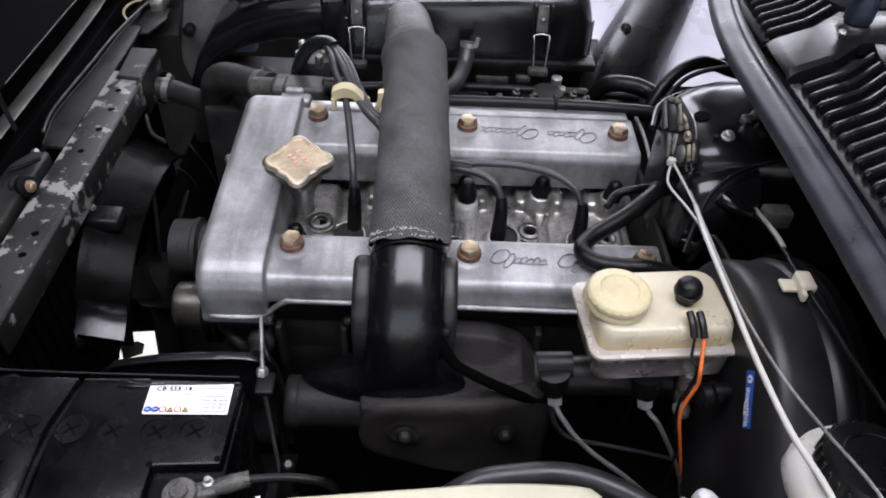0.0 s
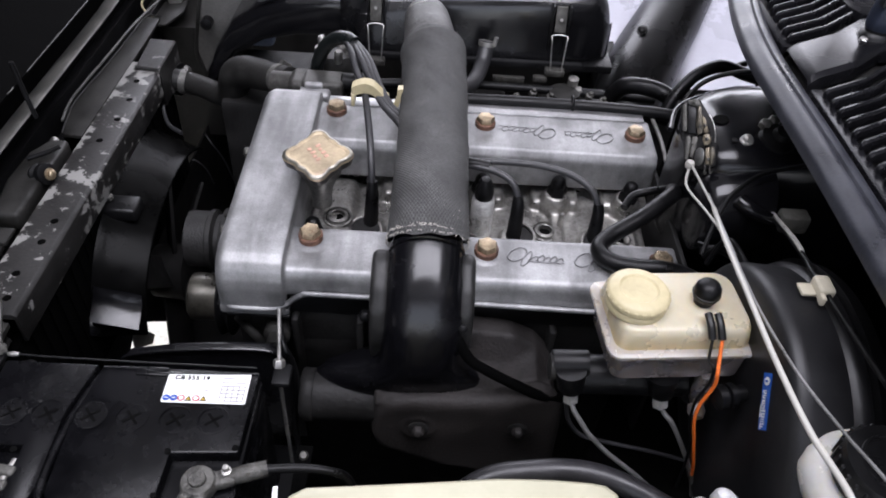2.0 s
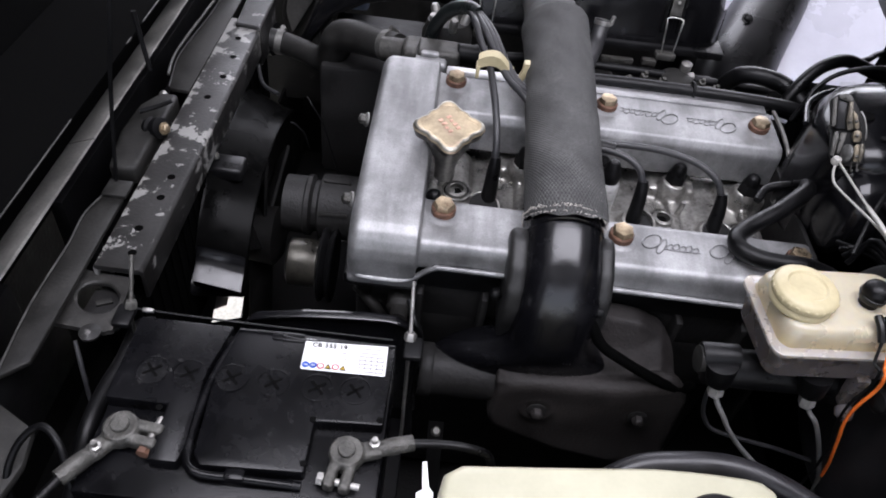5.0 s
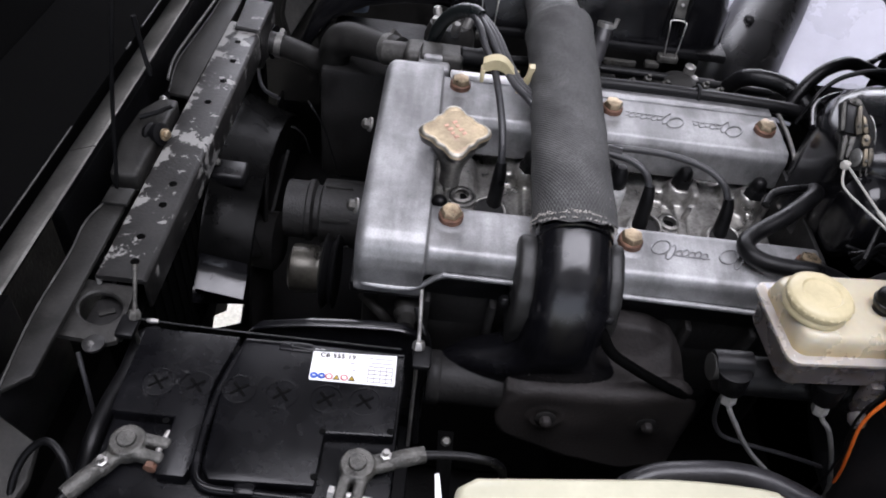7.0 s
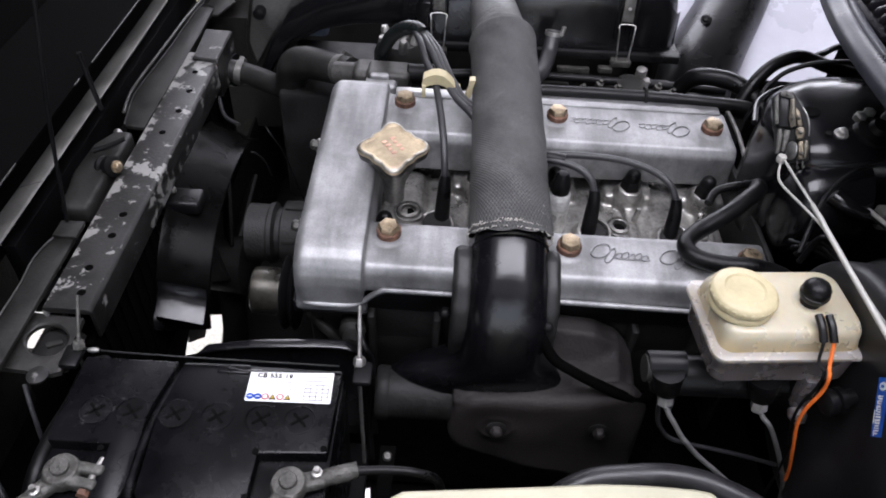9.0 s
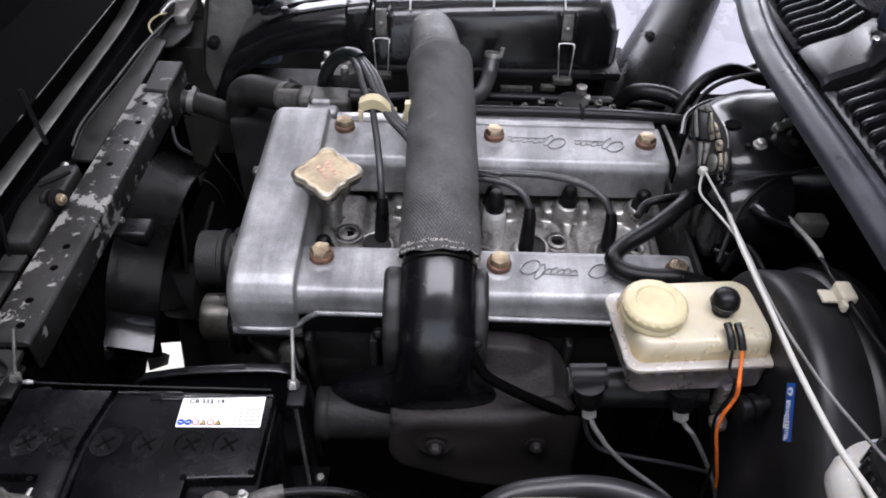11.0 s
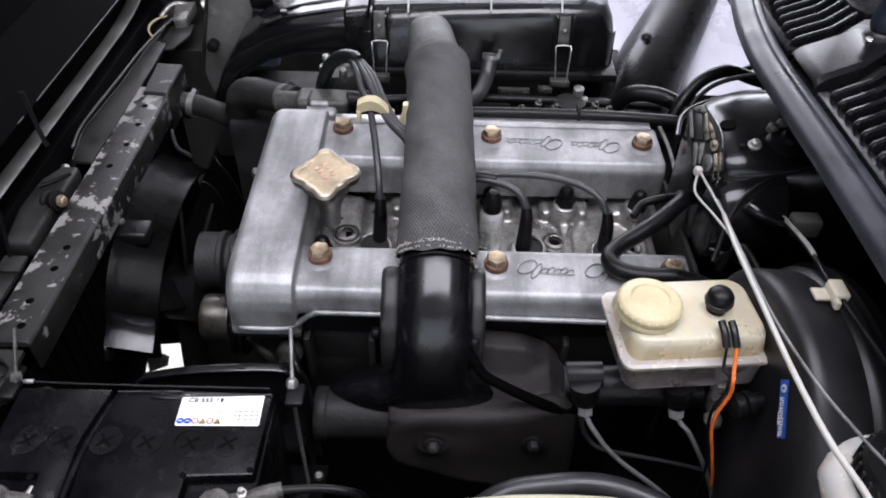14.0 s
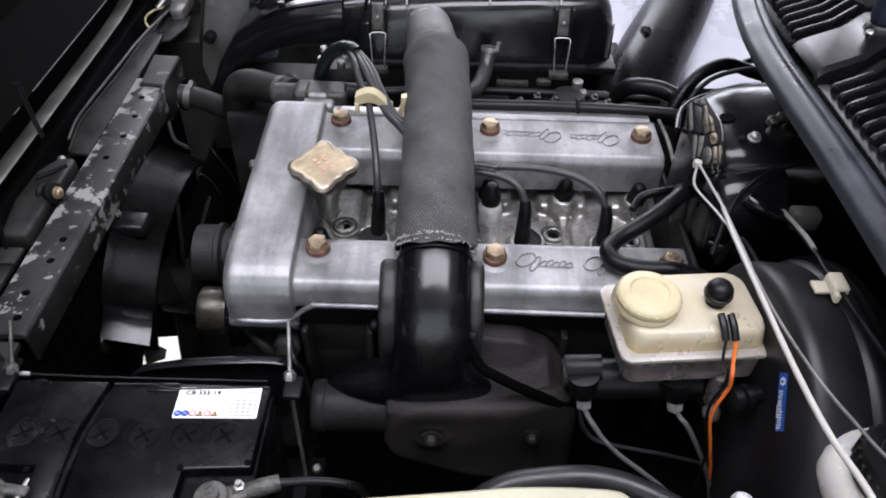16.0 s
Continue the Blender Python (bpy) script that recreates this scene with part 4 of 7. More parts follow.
for u, v, h in ((0.129, 0.108, -0.074), (-0.118, 0.100, -0.061), (0.222, 0.10, -0.074), (0.036, 0.085, -0.074)):
    plug = thing("core_plug", EM @ Vector((u, v, h + 0.002)), "steel screw plug with a hexagon socket", "plug", "core plugs")
    part("ring", lathe([(0.0172, 0), (0.0172, 0.0055), (0.0150, 0.0060), (0.0142, 0.0040), (0.0130, 0.0042), (0.0120, 0.0075), (0.0090, 0.0085), (0.0080, 0.0080), (0.0080, 0.0015), (0, 0.0015)], (u, v, h), (0, 0, 1), 28, xf=EM), PLUG, plug)
    # Black plate paints the shade inside the socket.
    part("socket", lathe([(0.0079, 0.0), (0.0079, 0.0030), (0, 0.0030)], (u, v, h), (0, 0, 1), sides=6, xf=EM), INK, plug, "black hexagon painted for the socket's shade")
    part("groove_ring", lathe([(0.0142, 0.0), (0.0142, 0.0044), (0.0128, 0.0044), (0.0128, 0.0)], (u, v, h), (0, 0, 1), 28, xf=EM), BLOCK, plug, "black ring in the groove")
for u, v, h in ((0.051, 0.152, -0.048), (0.144, 0.156, -0.048), (0.232, 0.152, -0.048), (-0.04, 0.152, -0.048), (0.051, 0.043, -0.062), (0.150, 0.045, -0.062), (0.243, 0.045, -0.062), (-0.143, 0.075, -0.062)):
    nut = thing("capped_nut", EM @ Vector((u, v, h)), "black rubber capped nut on the cylinder head", "nut", "capped head nuts")
    part("skirt", lathe([(0.0125, 0), (0.0125, 0.009), (0.010, 0.012), (0, 0.012)], (u, v, h), (0, 0, 1), sides=6, xf=EM), BLACK_SATIN, nut)
    part("dome", lathe([(0.0095, 0.009), (0.0093, 0.016), (0.0075, 0.022), (0.004, 0.025), (0, 0.0255)], (u, v, h), (0, 0, 1), 20, xf=EM), RUBBER, nut)
tower = thing("plug_tower", EM @ Vector((0.046, 0.125, -0.07)), "polished sleeve beside the plugs, white reflection in its colour", "sleeve")
# Pale half-metal base paints the white reflection of a polished sleeve.
part("sleeve", lathe([(0.0125, 0), (0.0134, 0.010), (0.0134, 0.056), (0.0126, 0.062), (0.0100, 0.066), (0.0, 0.067)], (0.050, 0.104, -0.080), (0, 0, 1), 32, xf=EM), surf("sleeve_reflection_pale", (0.80, 0.79, 0.76), 0.34, 0.45, 0.2, 30, 0.05, 300, (0.40, 0.38, 0.34), 0.44, spread=0.2), tower)
part("cap", lathe([(0.0108, 0), (0.0112, 0.004), (0.0108, 0.011), (0.0085, 0.016), (0.0078, 0.022), (0.0050, 0.026), (0, 0.027)], (0.050, 0.104, -0.0145), (0, 0, 1), 20, xf=EM), RUBBER, tower, "black rubber cap on the sleeve")
for u in (-0.085, 0.004, 0.096, 0.19):
    # Black disc puts the recess's shade into colour.
    part("pit_shade", lathe([(0.0168, 0), (0.0168, 0.002), (0, 0.002)], (u, 0.0905, -0.0665), (0.0, -0.22, 1), 24), BLOCK, head, "dark oily disc that paints the plug recess's shade", xf=EM)
for u, v in ((0.147, 0.118), (-0.137, 0.118)):
    solo("head_stud", lathe([(0.0035, 0), (0.0035, 0.03), (0.0022, 0.034), (0, 0.034)], (u, v, -0.078), (0, -0.12, 1), 10), STEEL, "thin bare steel stud on the cylinder head", "stud", "head studs", xf=EM)

# ---- oil filler ----
filler = thing("oil_filler", (-0.134, 0.640, 0.86), "worn gold four-lobed oil filler cap on its neck", "oil filler cap")


CAP_TILT = Matrix.Translation((-0.1355, 0.6435, 0.922)) @ Matrix.Rotation(radians(8.5), 4, "X") @ Matrix.Translation((0, 0, -0.922))


def lobed(r, z, depth):
    def reach(a):
        return r * (1 + 0.155 * math.cos(4 * a) + 0.045 * math.cos(8 * a) - 0.012 * math.cos(12 * a)) if depth else r

    return [(reach(a) * math.cos(a + 0.10), reach(a) * math.sin(a + 0.10), z + 0.004) for a in [2 * math.pi * k / 96 for k in range(96)]]


part("cap_side", loft([lobed(0.0165, 0.888, 0.0), lobed(0.0185, 0.899, 0.0), lobed(0.0225, 0.9035, 0.10), lobed(0.0280, 0.9065, 0.20), lobed(0.0308, 0.9095, 0.215), lobed(0.0322, 0.9172, 0.215), lobed(0.0300, 0.9173, 0.2)]), CAP_SIDE, filler, "dark side and underside of the cap", xf=CAP_TILT)
part("cap", loft([lobed(0.0300, 0.9170, 0.2), lobed(0.0320, 0.9174, 0.215), lobed(0.0326, 0.9190, 0.215), lobed(0.0316, 0.9215, 0.21), lobed(0.0292, 0.9232, 0.17), lobed(0.0265, 0.9226, 0.15), lobed(0.0255, 0.9220, 0.15), lobed(0.010, 0.9220, 0.0)]), GOLD_CAP, filler, xf=CAP_TILT, angle=9)
part("rim", loft([lobed(0.0322, 0.9196, 0.21), lobed(0.0318, 0.9220, 0.21), lobed(0.0306, 0.9232, 0.2), lobed(0.0290, 0.9236, 0.2), lobed(0.0284, 0.9226, 0.2)], caps=False), surf("worn_cap_rim", (0.38, 0.36, 0.31), 0.42, 0.85, 0.2, 40, 0.1, 300, (0.20, 0.17, 0.13), 0.42, spread=0.15), filler, "worn bright rim of the cap", xf=CAP_TILT)
part("neck", lathe([(0.0115, 0), (0.0115, 0.014), (0.0135, 0.026), (0.0195, 0.040), (0.0235, 0.047), (0.0235, 0.054), (0, 0.054)], (-0.1345, 0.645, 0.855), (0, 0, 1), 32), surf("oily_cast_neck", (0.20, 0.195, 0.185), 0.42, 0.6, 0.3, 40, 0.2, 300, (0.06, 0.056, 0.05), 0.46, spread=0.2), filler)
RED_MARK = surf("worn_red_mark", (0.66, 0.40, 0.30), 0.4, 0.4, 0.15, 300, 0.05)
for k, off in enumerate((-0.0065, 0.0035)):
    for j in range(4):
        part("mark", box(-0.0125 + j * 0.0062, -0.0088 + j * 0.0062, off, off + (0.0048, 0.0058, 0.0040, 0.0052)[(j + k) % 4], 0.0258, 0.0266, 0.0003, 1, xf=CAP_TILT @ Matrix.Translation((0, 0, 0.9)) @ Matrix.Rotation(radians(-52), 4, "Z")), RED_MARK, filler, "raised worn red mark")

# ---- heat sleeve, inlet elbow, exhaust shield ----
AX = -0.012
duct = thing("hot_air_duct", (AX, 0.56, 0.88), "black pipe in a woven grey heat sleeve crossing the engine", "air duct")
S_PTS = [(AX + 0.001, 0.541, 0.900), (AX, 0.565, 0.906), (AX, 0.65, 0.916), (AX, 0.75, 0.927), (AX - 0.002, 0.82, 0.936), (AX - 0.004, 0.842, 0.9392), (AX - 0.005, 0.851, 0.9402), (AX - 0.006, 0.858, 0.941), (AX - 0.008, 0.870, 0.943)]
S_RAD = [0.0415, 0.0412, 0.0405, 0.0402, 0.0404, 0.0415, 0.0418, 0.0375, 0.0345]


def woven_tube(pts, radii, around, step):
    """A tube whose skin rises and falls as crossing threads do."""
    line, rad = glide(pts, 60), [v.x for v in glide([(q, 0, 0) for q in radii], 60)]
    b = bmesh.new()
    uv = b.loops.layers.uv.new("UVMap")
    rings, run, due = [], 0.0, 0.0
    rnd = random.Random(5)
    for i in range(1, len(line) - 1):
        run += (line[i] - line[i - 1]).length
        if run < due:
            continue
        due += step
        t = (line[i + 1] - line[i - 1]).normalized()
        side = (Vector((1, 0, 0)) - t * t.x).normalized()
        up = side.cross(t)
        row = len(rings)
        ring = []
        for k in range(around):
            a = 2 * math.pi * k / around
            weave_ = rnd.uniform(-0.00012, 0.00012)
            sag = 0.0007 * math.sin(3 * a + run * 40) * math.sin(run * 23 + 1) + 0.0005 * math.sin(7 * a - run * 90) * math.sin(run * 61)
            r = rad[i] + weave_ + sag
            cut = -0.019 * math.sin(a) * max(0, 1 - run / 0.045) + 0.0012 * math.sin(9 * a) * max(0, 1 - run / 0.008)
            ring.append(b.verts.new(line[i] + side * (r * math.cos(a)) + up * (r * math.sin(a)) + t * cut))
        rings.append((ring, run))
    for (p, s0), (q, s1) in zip(rings, rings[1:]):
        for k in range(around):
            j = (k + 1) % around
            f = b.faces.new((p[k], p[j], q[j], q[k]))
            w = 2 * math.pi * 0.041 / around
            for loop, (aa, ss) in zip(f.loops, ((k, s0), (k + 1, s0), (k + 1, s1), (k, s1))):
                loop[uv].uv = (aa * w, ss)
    b.faces.new(rings[-1][0])
    return b


part("sleeve", woven_tube(S_PTS, S_RAD, 160, 0.0017), WEAVE, duct, angle=179)
part("worn_tip", tube([(AX - 0.007, 0.858, 0.941), (AX - 0.009, 0.870, 0.943), (AX - 0.011, 0.888, 0.946), (AX - 0.015, 0.925, 0.9465), (AX - 0.017, 0.947, 0.941), (AX - 0.0175, 0.963, 0.930), (AX - 0.0175, 0.972, 0.918)], [0.0350, 0.0343, 0.0330, 0.0310, 0.0294, 0.0275, 0.024], 48, 8), WORN_TIP, duct, "worn smooth grey tip")
part("tip_seam", tube([(AX - 0.040, 0.930, 0.966), (AX - 0.020, 0.925, 0.9772), (AX + 0.002, 0.928, 0.9705)], 0.0008, 6, 5), THREAD, duct, "pale seam across the worn tip")
random.seed(11)
fr = bmesh.new()
for row, back, keep in ((0, -0.004, 0.7), (0, 0.0005, 0.8), (1, 0.002, 0.5), (2, 0.012, 0.55), (3, 0.018, 0.3)):
    for k in range(120):
        a = 2 * math.pi * k / 120 + random.uniform(-0.02, 0.02)
        if random.random() > keep or (row > 1 and math.cos(a) < -0.15):
            continue
        r = 0.0419
        y = 0.5415 + back - 0.019 * math.sin(a) * (1 - back / 0.045)
        c = Vector((AX + r * math.cos(a), y + random.uniform(-0.0012, 0.0012), 0.9000 + 0.25 * back + r * math.sin(a) - 0.0046 * math.sin(a) * (1 - back / 0.045)))
        d = Vector((-math.sin(a) * random.uniform(0.3, 1), random.uniform(-0.9, 0.9), math.cos(a) * random.uniform(0.3, 1))).normalized() * random.uniform(0.0007, 0.0016)
        tube([c - d, c + Vector((0, 0, 0.0003)), c + d], 0.00055, 4, 1, bm=fr)
part("frayed_edge", fr, THREAD, duct, "pale frayed thread ends")

elbow = thing("inlet_elbow", (AX, 0.47, 0.76), "glossy black inlet elbow bolted over the exhaust shield", "elbow pipe")


def ell(c, t, w, h, n=40, p=2.1):
    """A rounded-square ring about c, square to t; w across x."""
    t = Vector(t).normalized()
    s = Vector((1, 0, 0))
    u = t.cross(s).normalized()
    ring = []
    for k in range(n):
        a = 2 * math.pi * k / n
        ca, sa = math.cos(a), math.sin(a)
        ring.append(Vector(c) + s * w * math.copysign(abs(ca) ** (2 / p), ca) + u * h * math.copysign(abs(sa) ** (2 / p), sa))
    return ring


part("pipe", loft([ell((AX, 0.575, 0.905), (0, -1, -0.1), 0.036, 0.036), ell((AX, 0.55, 0.900), (0, -1, -0.2), 0.0365, 0.036), ell((AX, 0.522, 0.892), (0, -1, -0.35), 0.0375, 0.034),
                   ell((AX, 0.497, 0.879), (0, -1, -0.75), 0.0395, 0.034), ell((AX, 0.480, 0.858), (0, -0.7, -1), 0.0412, 0.034), ell((AX, 0.471, 0.832), (0, -0.35, -1), 0.0412, 0.033),
                   ell((AX, 0.468, 0.814), (0, -0.1, -1), 0.0420, 0.031), ell((AX, 0.469, 0.802), (0, 0, -1), 0.048, 0.031), ell((AX - 0.002, 0.471, 0.792), (0, 0, -1), 0.062, 0.031), ell((AX - 0.003, 0.473, 0.783), (0, 0, -1), 0.080, 0.031), ell((AX - 0.004, 0.475, 0.773), (0, 0, -1), 0.098, 0.031), ell((AX - 0.004, 0.477, 0.760), (0, 0, -1), 0.108, 0.031)]), ELBOW_BLACK, elbow, angle=60)
part("mouth_ring", lathe([(0.0370, -0.003), (0.0388, -0.002), (0.0388, 0.002), (0.0370, 0.003)], (AX, 0.526, 0.8935), (0, -1, -0.25), 40), ELBOW_BLACK, elbow)
LUG = surf("scuffed_lug_paint", (0.016, 0.0158, 0.0155), 0.45, 0.0, 0.3, 30, 0.2, 300, (0.045, 0.044, 0.042), 0.38, spread=0.12, spec=0.35)
CHEEK = [(0.470, 0.795), (0.463, 0.825), (0.462, 0.850), (0.468, 0.872), (0.484, 0.889), (0.508, 0.902), (0.522, 0.903), (0.530, 0.895), (0.530, 0.86), (0.505, 0.80)]
for x0, x1 in ((-0.0655, -0.047), (0.021, 0.037)):
    part("cheek_lug", prism(CHEEK, "x", x0, x1, 0.006, 3), LUG, elbow)
hexbolt("elbow_bolt", (0.027, 0.466, 0.858), 0.005, 0.006, (0, -1, 0.3), BLACK_SATIN, "blackened bolt on the elbow flange", group="elbow bolts")

shield = thing("exhaust_shield", (0.02, 0.44, 0.65), "sooty black sheet steel shield over the exhaust manifold", "heat shield")
b = bmesh.new()
prism([(-0.062, 0.715), (-0.058, 0.752), (-0.045, 0.772), (-0.02, 0.778), (0.060, 0.781), (0.085, 0.789), (0.105, 0.800), (0.124, 0.796), (0.138, 0.775), (0.142, 0.66), (0.09, 0.640), (0.02, 0.655), (-0.055, 0.690)], "y", 0.430, 0.455, 0.010, 3, bm=b)
loft([[(x, y, z) for y, z in ((0.436, min(0.765, top - 0.012)), (0.452, min(0.782, top - 0.008)), (0.472, min(0.800, top - 0.004)), (0.486, top), (0.51, top), (0.51, 0.70), (0.445, 0.70))] for x, top in ((-0.058, 0.822), (-0.050, 0.830), (0.03, 0.830), (0.08, 0.825), (0.108, 0.810), (0.126, 0.786), (0.134, 0.760))], bm=b)
lathe([(0.019, 0.0), (0.0165, 0.004), (0.0125, 0.0015), (0, 0.0015)], (-0.011, 0.431, 0.735), (0, -1, 0.05), 28, bm=b)
lathe([(0.017, 0.0), (0.0145, 0.003), (0.011, 0.001), (0, 0.001)], (0.093, 0.431, 0.742), (0, -1, 0.05), 28, bm=b)
voxel(part("shell", b, SOOT, shield), 0.0024, 10)
# Pipe is blacker than the shield: its shade is in the colour.
part("side_pipe", lathe([(0.0, 0), (0.026, 0), (0.026, 0.11), (0, 0.11)], (-0.135, 0.462, 0.740), (1, 0, 0), 32), BLOCK, shield)
part("pipe_flange", lathe([(0.0, 0), (0.027, 0), (0.0285, 0.002), (0.0285, 0.012), (0.027, 0.014), (0, 0.014)], (-0.137, 0.462, 0.740), (1, 0, 0), 32), BLOCK, shield, "crusted pipe end")

for w in ((-0.011, 0.430, 0.735), (0.093, 0.430, 0.742)):
    hexbolt("shield_bolt", w, 0.0062, 0.010, (0, -1, 0.1), SOOT, "sooty hexagon bolt on the exhaust shield", group="shield bolts", washer=BLOCK, wr=1.7)
solo("vacuum_pipe", tube([(0.022, 0.462, 0.845), (0.036, 0.452, 0.826), (0.055, 0.446, 0.816), (0.085, 0.440, 0.803), (0.12, 0.437, 0.788), (0.145, 0.455, 0.77)], 0.0055, 10), SHADE_BLACK, "thin black pipe lying over the exhaust shield", "pipe")

# ---- battery with clamps and cables ----
bat = thing("battery", (-0.28, 0.333, 0.65), "black car battery with screw-in caps and a white label", "battery")
part("case", box(-0.398, -0.160, 0.248, 0.416, 0.650, 0.812, 0.004, 2), BATTERY_PLASTIC, bat)
lid = bmesh.new()
prism([(-0.396, 0.414), (-0.396, 0.327), (-0.344, 0.327), (-0.344, 0.276), (-0.321, 0.276), (-0.318, 0.290), (-0.322, 0.36), (-0.311, 0.414)], "z", 0.811, 0.838, 0.002, bm=lid)
part("lid_left", lid, BATTERY_PLASTIC, bat)
part("lid_right", prism([(-0.305, 0.414), (-0.314, 0.36), (-0.310, 0.285), (-0.303, 0.276), (-0.221, 0.279), (-0.221, 0.326), (-0.164, 0.329), (-0.162, 0.414)], "z", 0.811, 0.838, 0.002), BATTERY_PLASTIC, bat)
part("lid_base", box(-0.397, -0.161, 0.250, 0.415, 0.806, 0.824, 0.003), BATTERY_PLASTIC, bat)
part("groove", tube([(-0.304, 0.413, 0.832), (-0.312, 0.385, 0.832), (-0.318, 0.34, 0.832), (-0.3165, 0.29, 0.832), (-0.306, 0.273, 0.832), (-0.27, 0.272, 0.830), (-0.222, 0.272, 0.828)], 0.004, 10, 5), BATTERY_PLASTIC, bat)
part("lip", tube([(-0.305, 0.411, 0.8385), (-0.270, 0.4115, 0.8385), (-0.25, 0.407, 0.8385), (-0.163, 0.4115, 0.8385)], 0.0012, 8, 2), BATTERY_PLASTIC, bat)
part("notch", box(-0.283, -0.266, 0.268, 0.280, 0.824, 0.836, 0.003), BATTERY_PLASTIC, bat)
part("notch", box(-0.275, -0.245, 0.404, 0.414, 0.834, 0.8395, 0.002), BATTERY_PLASTIC, bat)
for x, y in ((-0.3669, 0.3579), (-0.3353, 0.3585), (-0.2988, 0.3590), (-0.2627, 0.3585), (-0.2248, 0.3585), (-0.1917, 0.3595)):
    cap = part("cell_cap", lathe([(0.0142, 0.0), (0.0142, 0.0006), (0.0130, 0.0008), (0.0125, -0.0003), (0, -0.0003)], (x, y, 0.8382), (0, 0, 1), 28), BATTERY_PLASTIC, bat)
    for a in (38, -48):
        # Raised black bars paint the shade of recessed slots.
        part("slot_shade", box(-0.0085, 0.0085, -0.0012, 0.0012, 0.0, 0.0009, 0.0003, 1, xf=Matrix.Translation((x, y, 0.8381)) @ Matrix.Rotation(radians(a), 4, "Z")), INK, cap)
for x, y in ((-0.2225, 0.3240), (-0.167, 0.3300), (-0.2225, 0.2835), (-0.349, 0.319), (-0.348, 0.281)):
    part("peg", lathe([(0.0028, 0), (0.0028, 0.0012), (0, 0.0016)], (x, y + 0.003, 0.8378), (0, 0, 1), 10), INK, bat)

label = thing("battery_label", (-0.206, 0.395, 0.8385), "white paper label with printed type code and warning signs", "label")
LM = Matrix.Translation((-0.206, 0.3930, 0.8384)) @ Matrix.Diagonal((1, 0.95, 1, 1)) @ Matrix.Rotation(radians(1.2), 4, "Z")
part("paper", prism([(-0.0375, -0.0165), (-0.0365, -0.0175), (0.0365, -0.0175), (0.0375, -0.0165), (0.0375, 0.0165), (0.0365, 0.0175), (-0.0365, 0.0175), (-0.0375, 0.0165)], "z", 0, 0.0004), WHITE_LABEL, label, xf=LM)


def lettering(name, text, size, material, parent, m):
    cu = bpy.data.curves.new(name, "FONT")
    cu.body, cu.size, cu.extrude, cu.offset, cu.space_character = text, size, 0.0001, 0.00022, 1.12
    tmp = bpy.data.objects.new("tmp", cu)
    scene.collection.objects.link(tmp)
    me = bpy.data.meshes.new_from_object(tmp.evaluated_get(bpy.context.evaluated_depsgraph_get()))
    bpy.data.objects.remove(tmp)
    b = bmesh.new()
    b.from_mesh(me)
    return part(name, b, material, parent, xf=m)


lettering("type_code", "CB 555 19", 0.0066, INK, label, LM @ Matrix.Translation((-0.031, 0.0090, 0.0006)))
for k, inkm in enumerate((BLUE_INK, BLUE_INK, RED_INK, YELLOW_INK, RED_INK, YELLOW_INK)):
    x = -0.0335 + k * 0.0066
    if inkm is YELLOW_INK:
        sign = part("warning_sign", prism([(x - 0.0034, -0.0155), (x + 0.0034, -0.0155), (x, -0.0092)], "z", 0.0004, 0.0007), INK, label, xf=LM)
        part("sign_face", prism([(x - 0.0020, -0.0145), (x + 0.0020, -0.0145), (x, -0.0110)], "z", 0.0007, 0.0009), YELLOW_INK, sign, xf=LM)
    else:
        sign = part("warning_sign", lathe([(0.0034, 0), (0.0034, 0.0003), (0, 0.0003)], (x, -0.0124, 0.0004), (0, 0, 1), 20), inkm, label, xf=LM)
        part("sign_face", lathe([(0.0021, 0), (0.0021, 0.0002), (0, 0.0002)], (x, -0.0124, 0.0007), (0, 0, 1), 20) if inkm is RED_INK else box(x - 0.0016, x + 0.0016, -0.0128, -0.0120, 0.0007, 0.0009, 0), WHITE_LABEL, sign, xf=LM)
part("print_bar", box(-0.004, 0.001, 0.004, 0.0048, 0.0004, 0.0006, 0), GREY_INK, label, xf=LM)
part("print_bar", box(-0.001, 0.002, -0.0035, -0.0025, 0.0004, 0.0006, 0), GREY_INK, label, xf=LM)
part("print_bar", box(0.0125, 0.0345, 0.0063, 0.0070, 0.0004, 0.0006, 0), GREY_INK, label, xf=LM)
part("print_bar", box(0.0125, 0.0345, 0.0113, 0.0120, 0.0004, 0.0006, 0), GREY_INK, label, xf=LM)
for k in range(5):
    part("print_bar", box(0.0130, 0.0345, -0.0150 + k * 0.0043, -0.0143 + k * 0.0043, 0.0004, 0.0006, 0), GREY_INK, label, xf=LM)
    part("print_bar", box(0.0130 + k * 0.0053, 0.0136 + k * 0.0053, -0.0150, 0.0022, 0.0004, 0.0006, 0), GREY_INK, label, xf=LM)


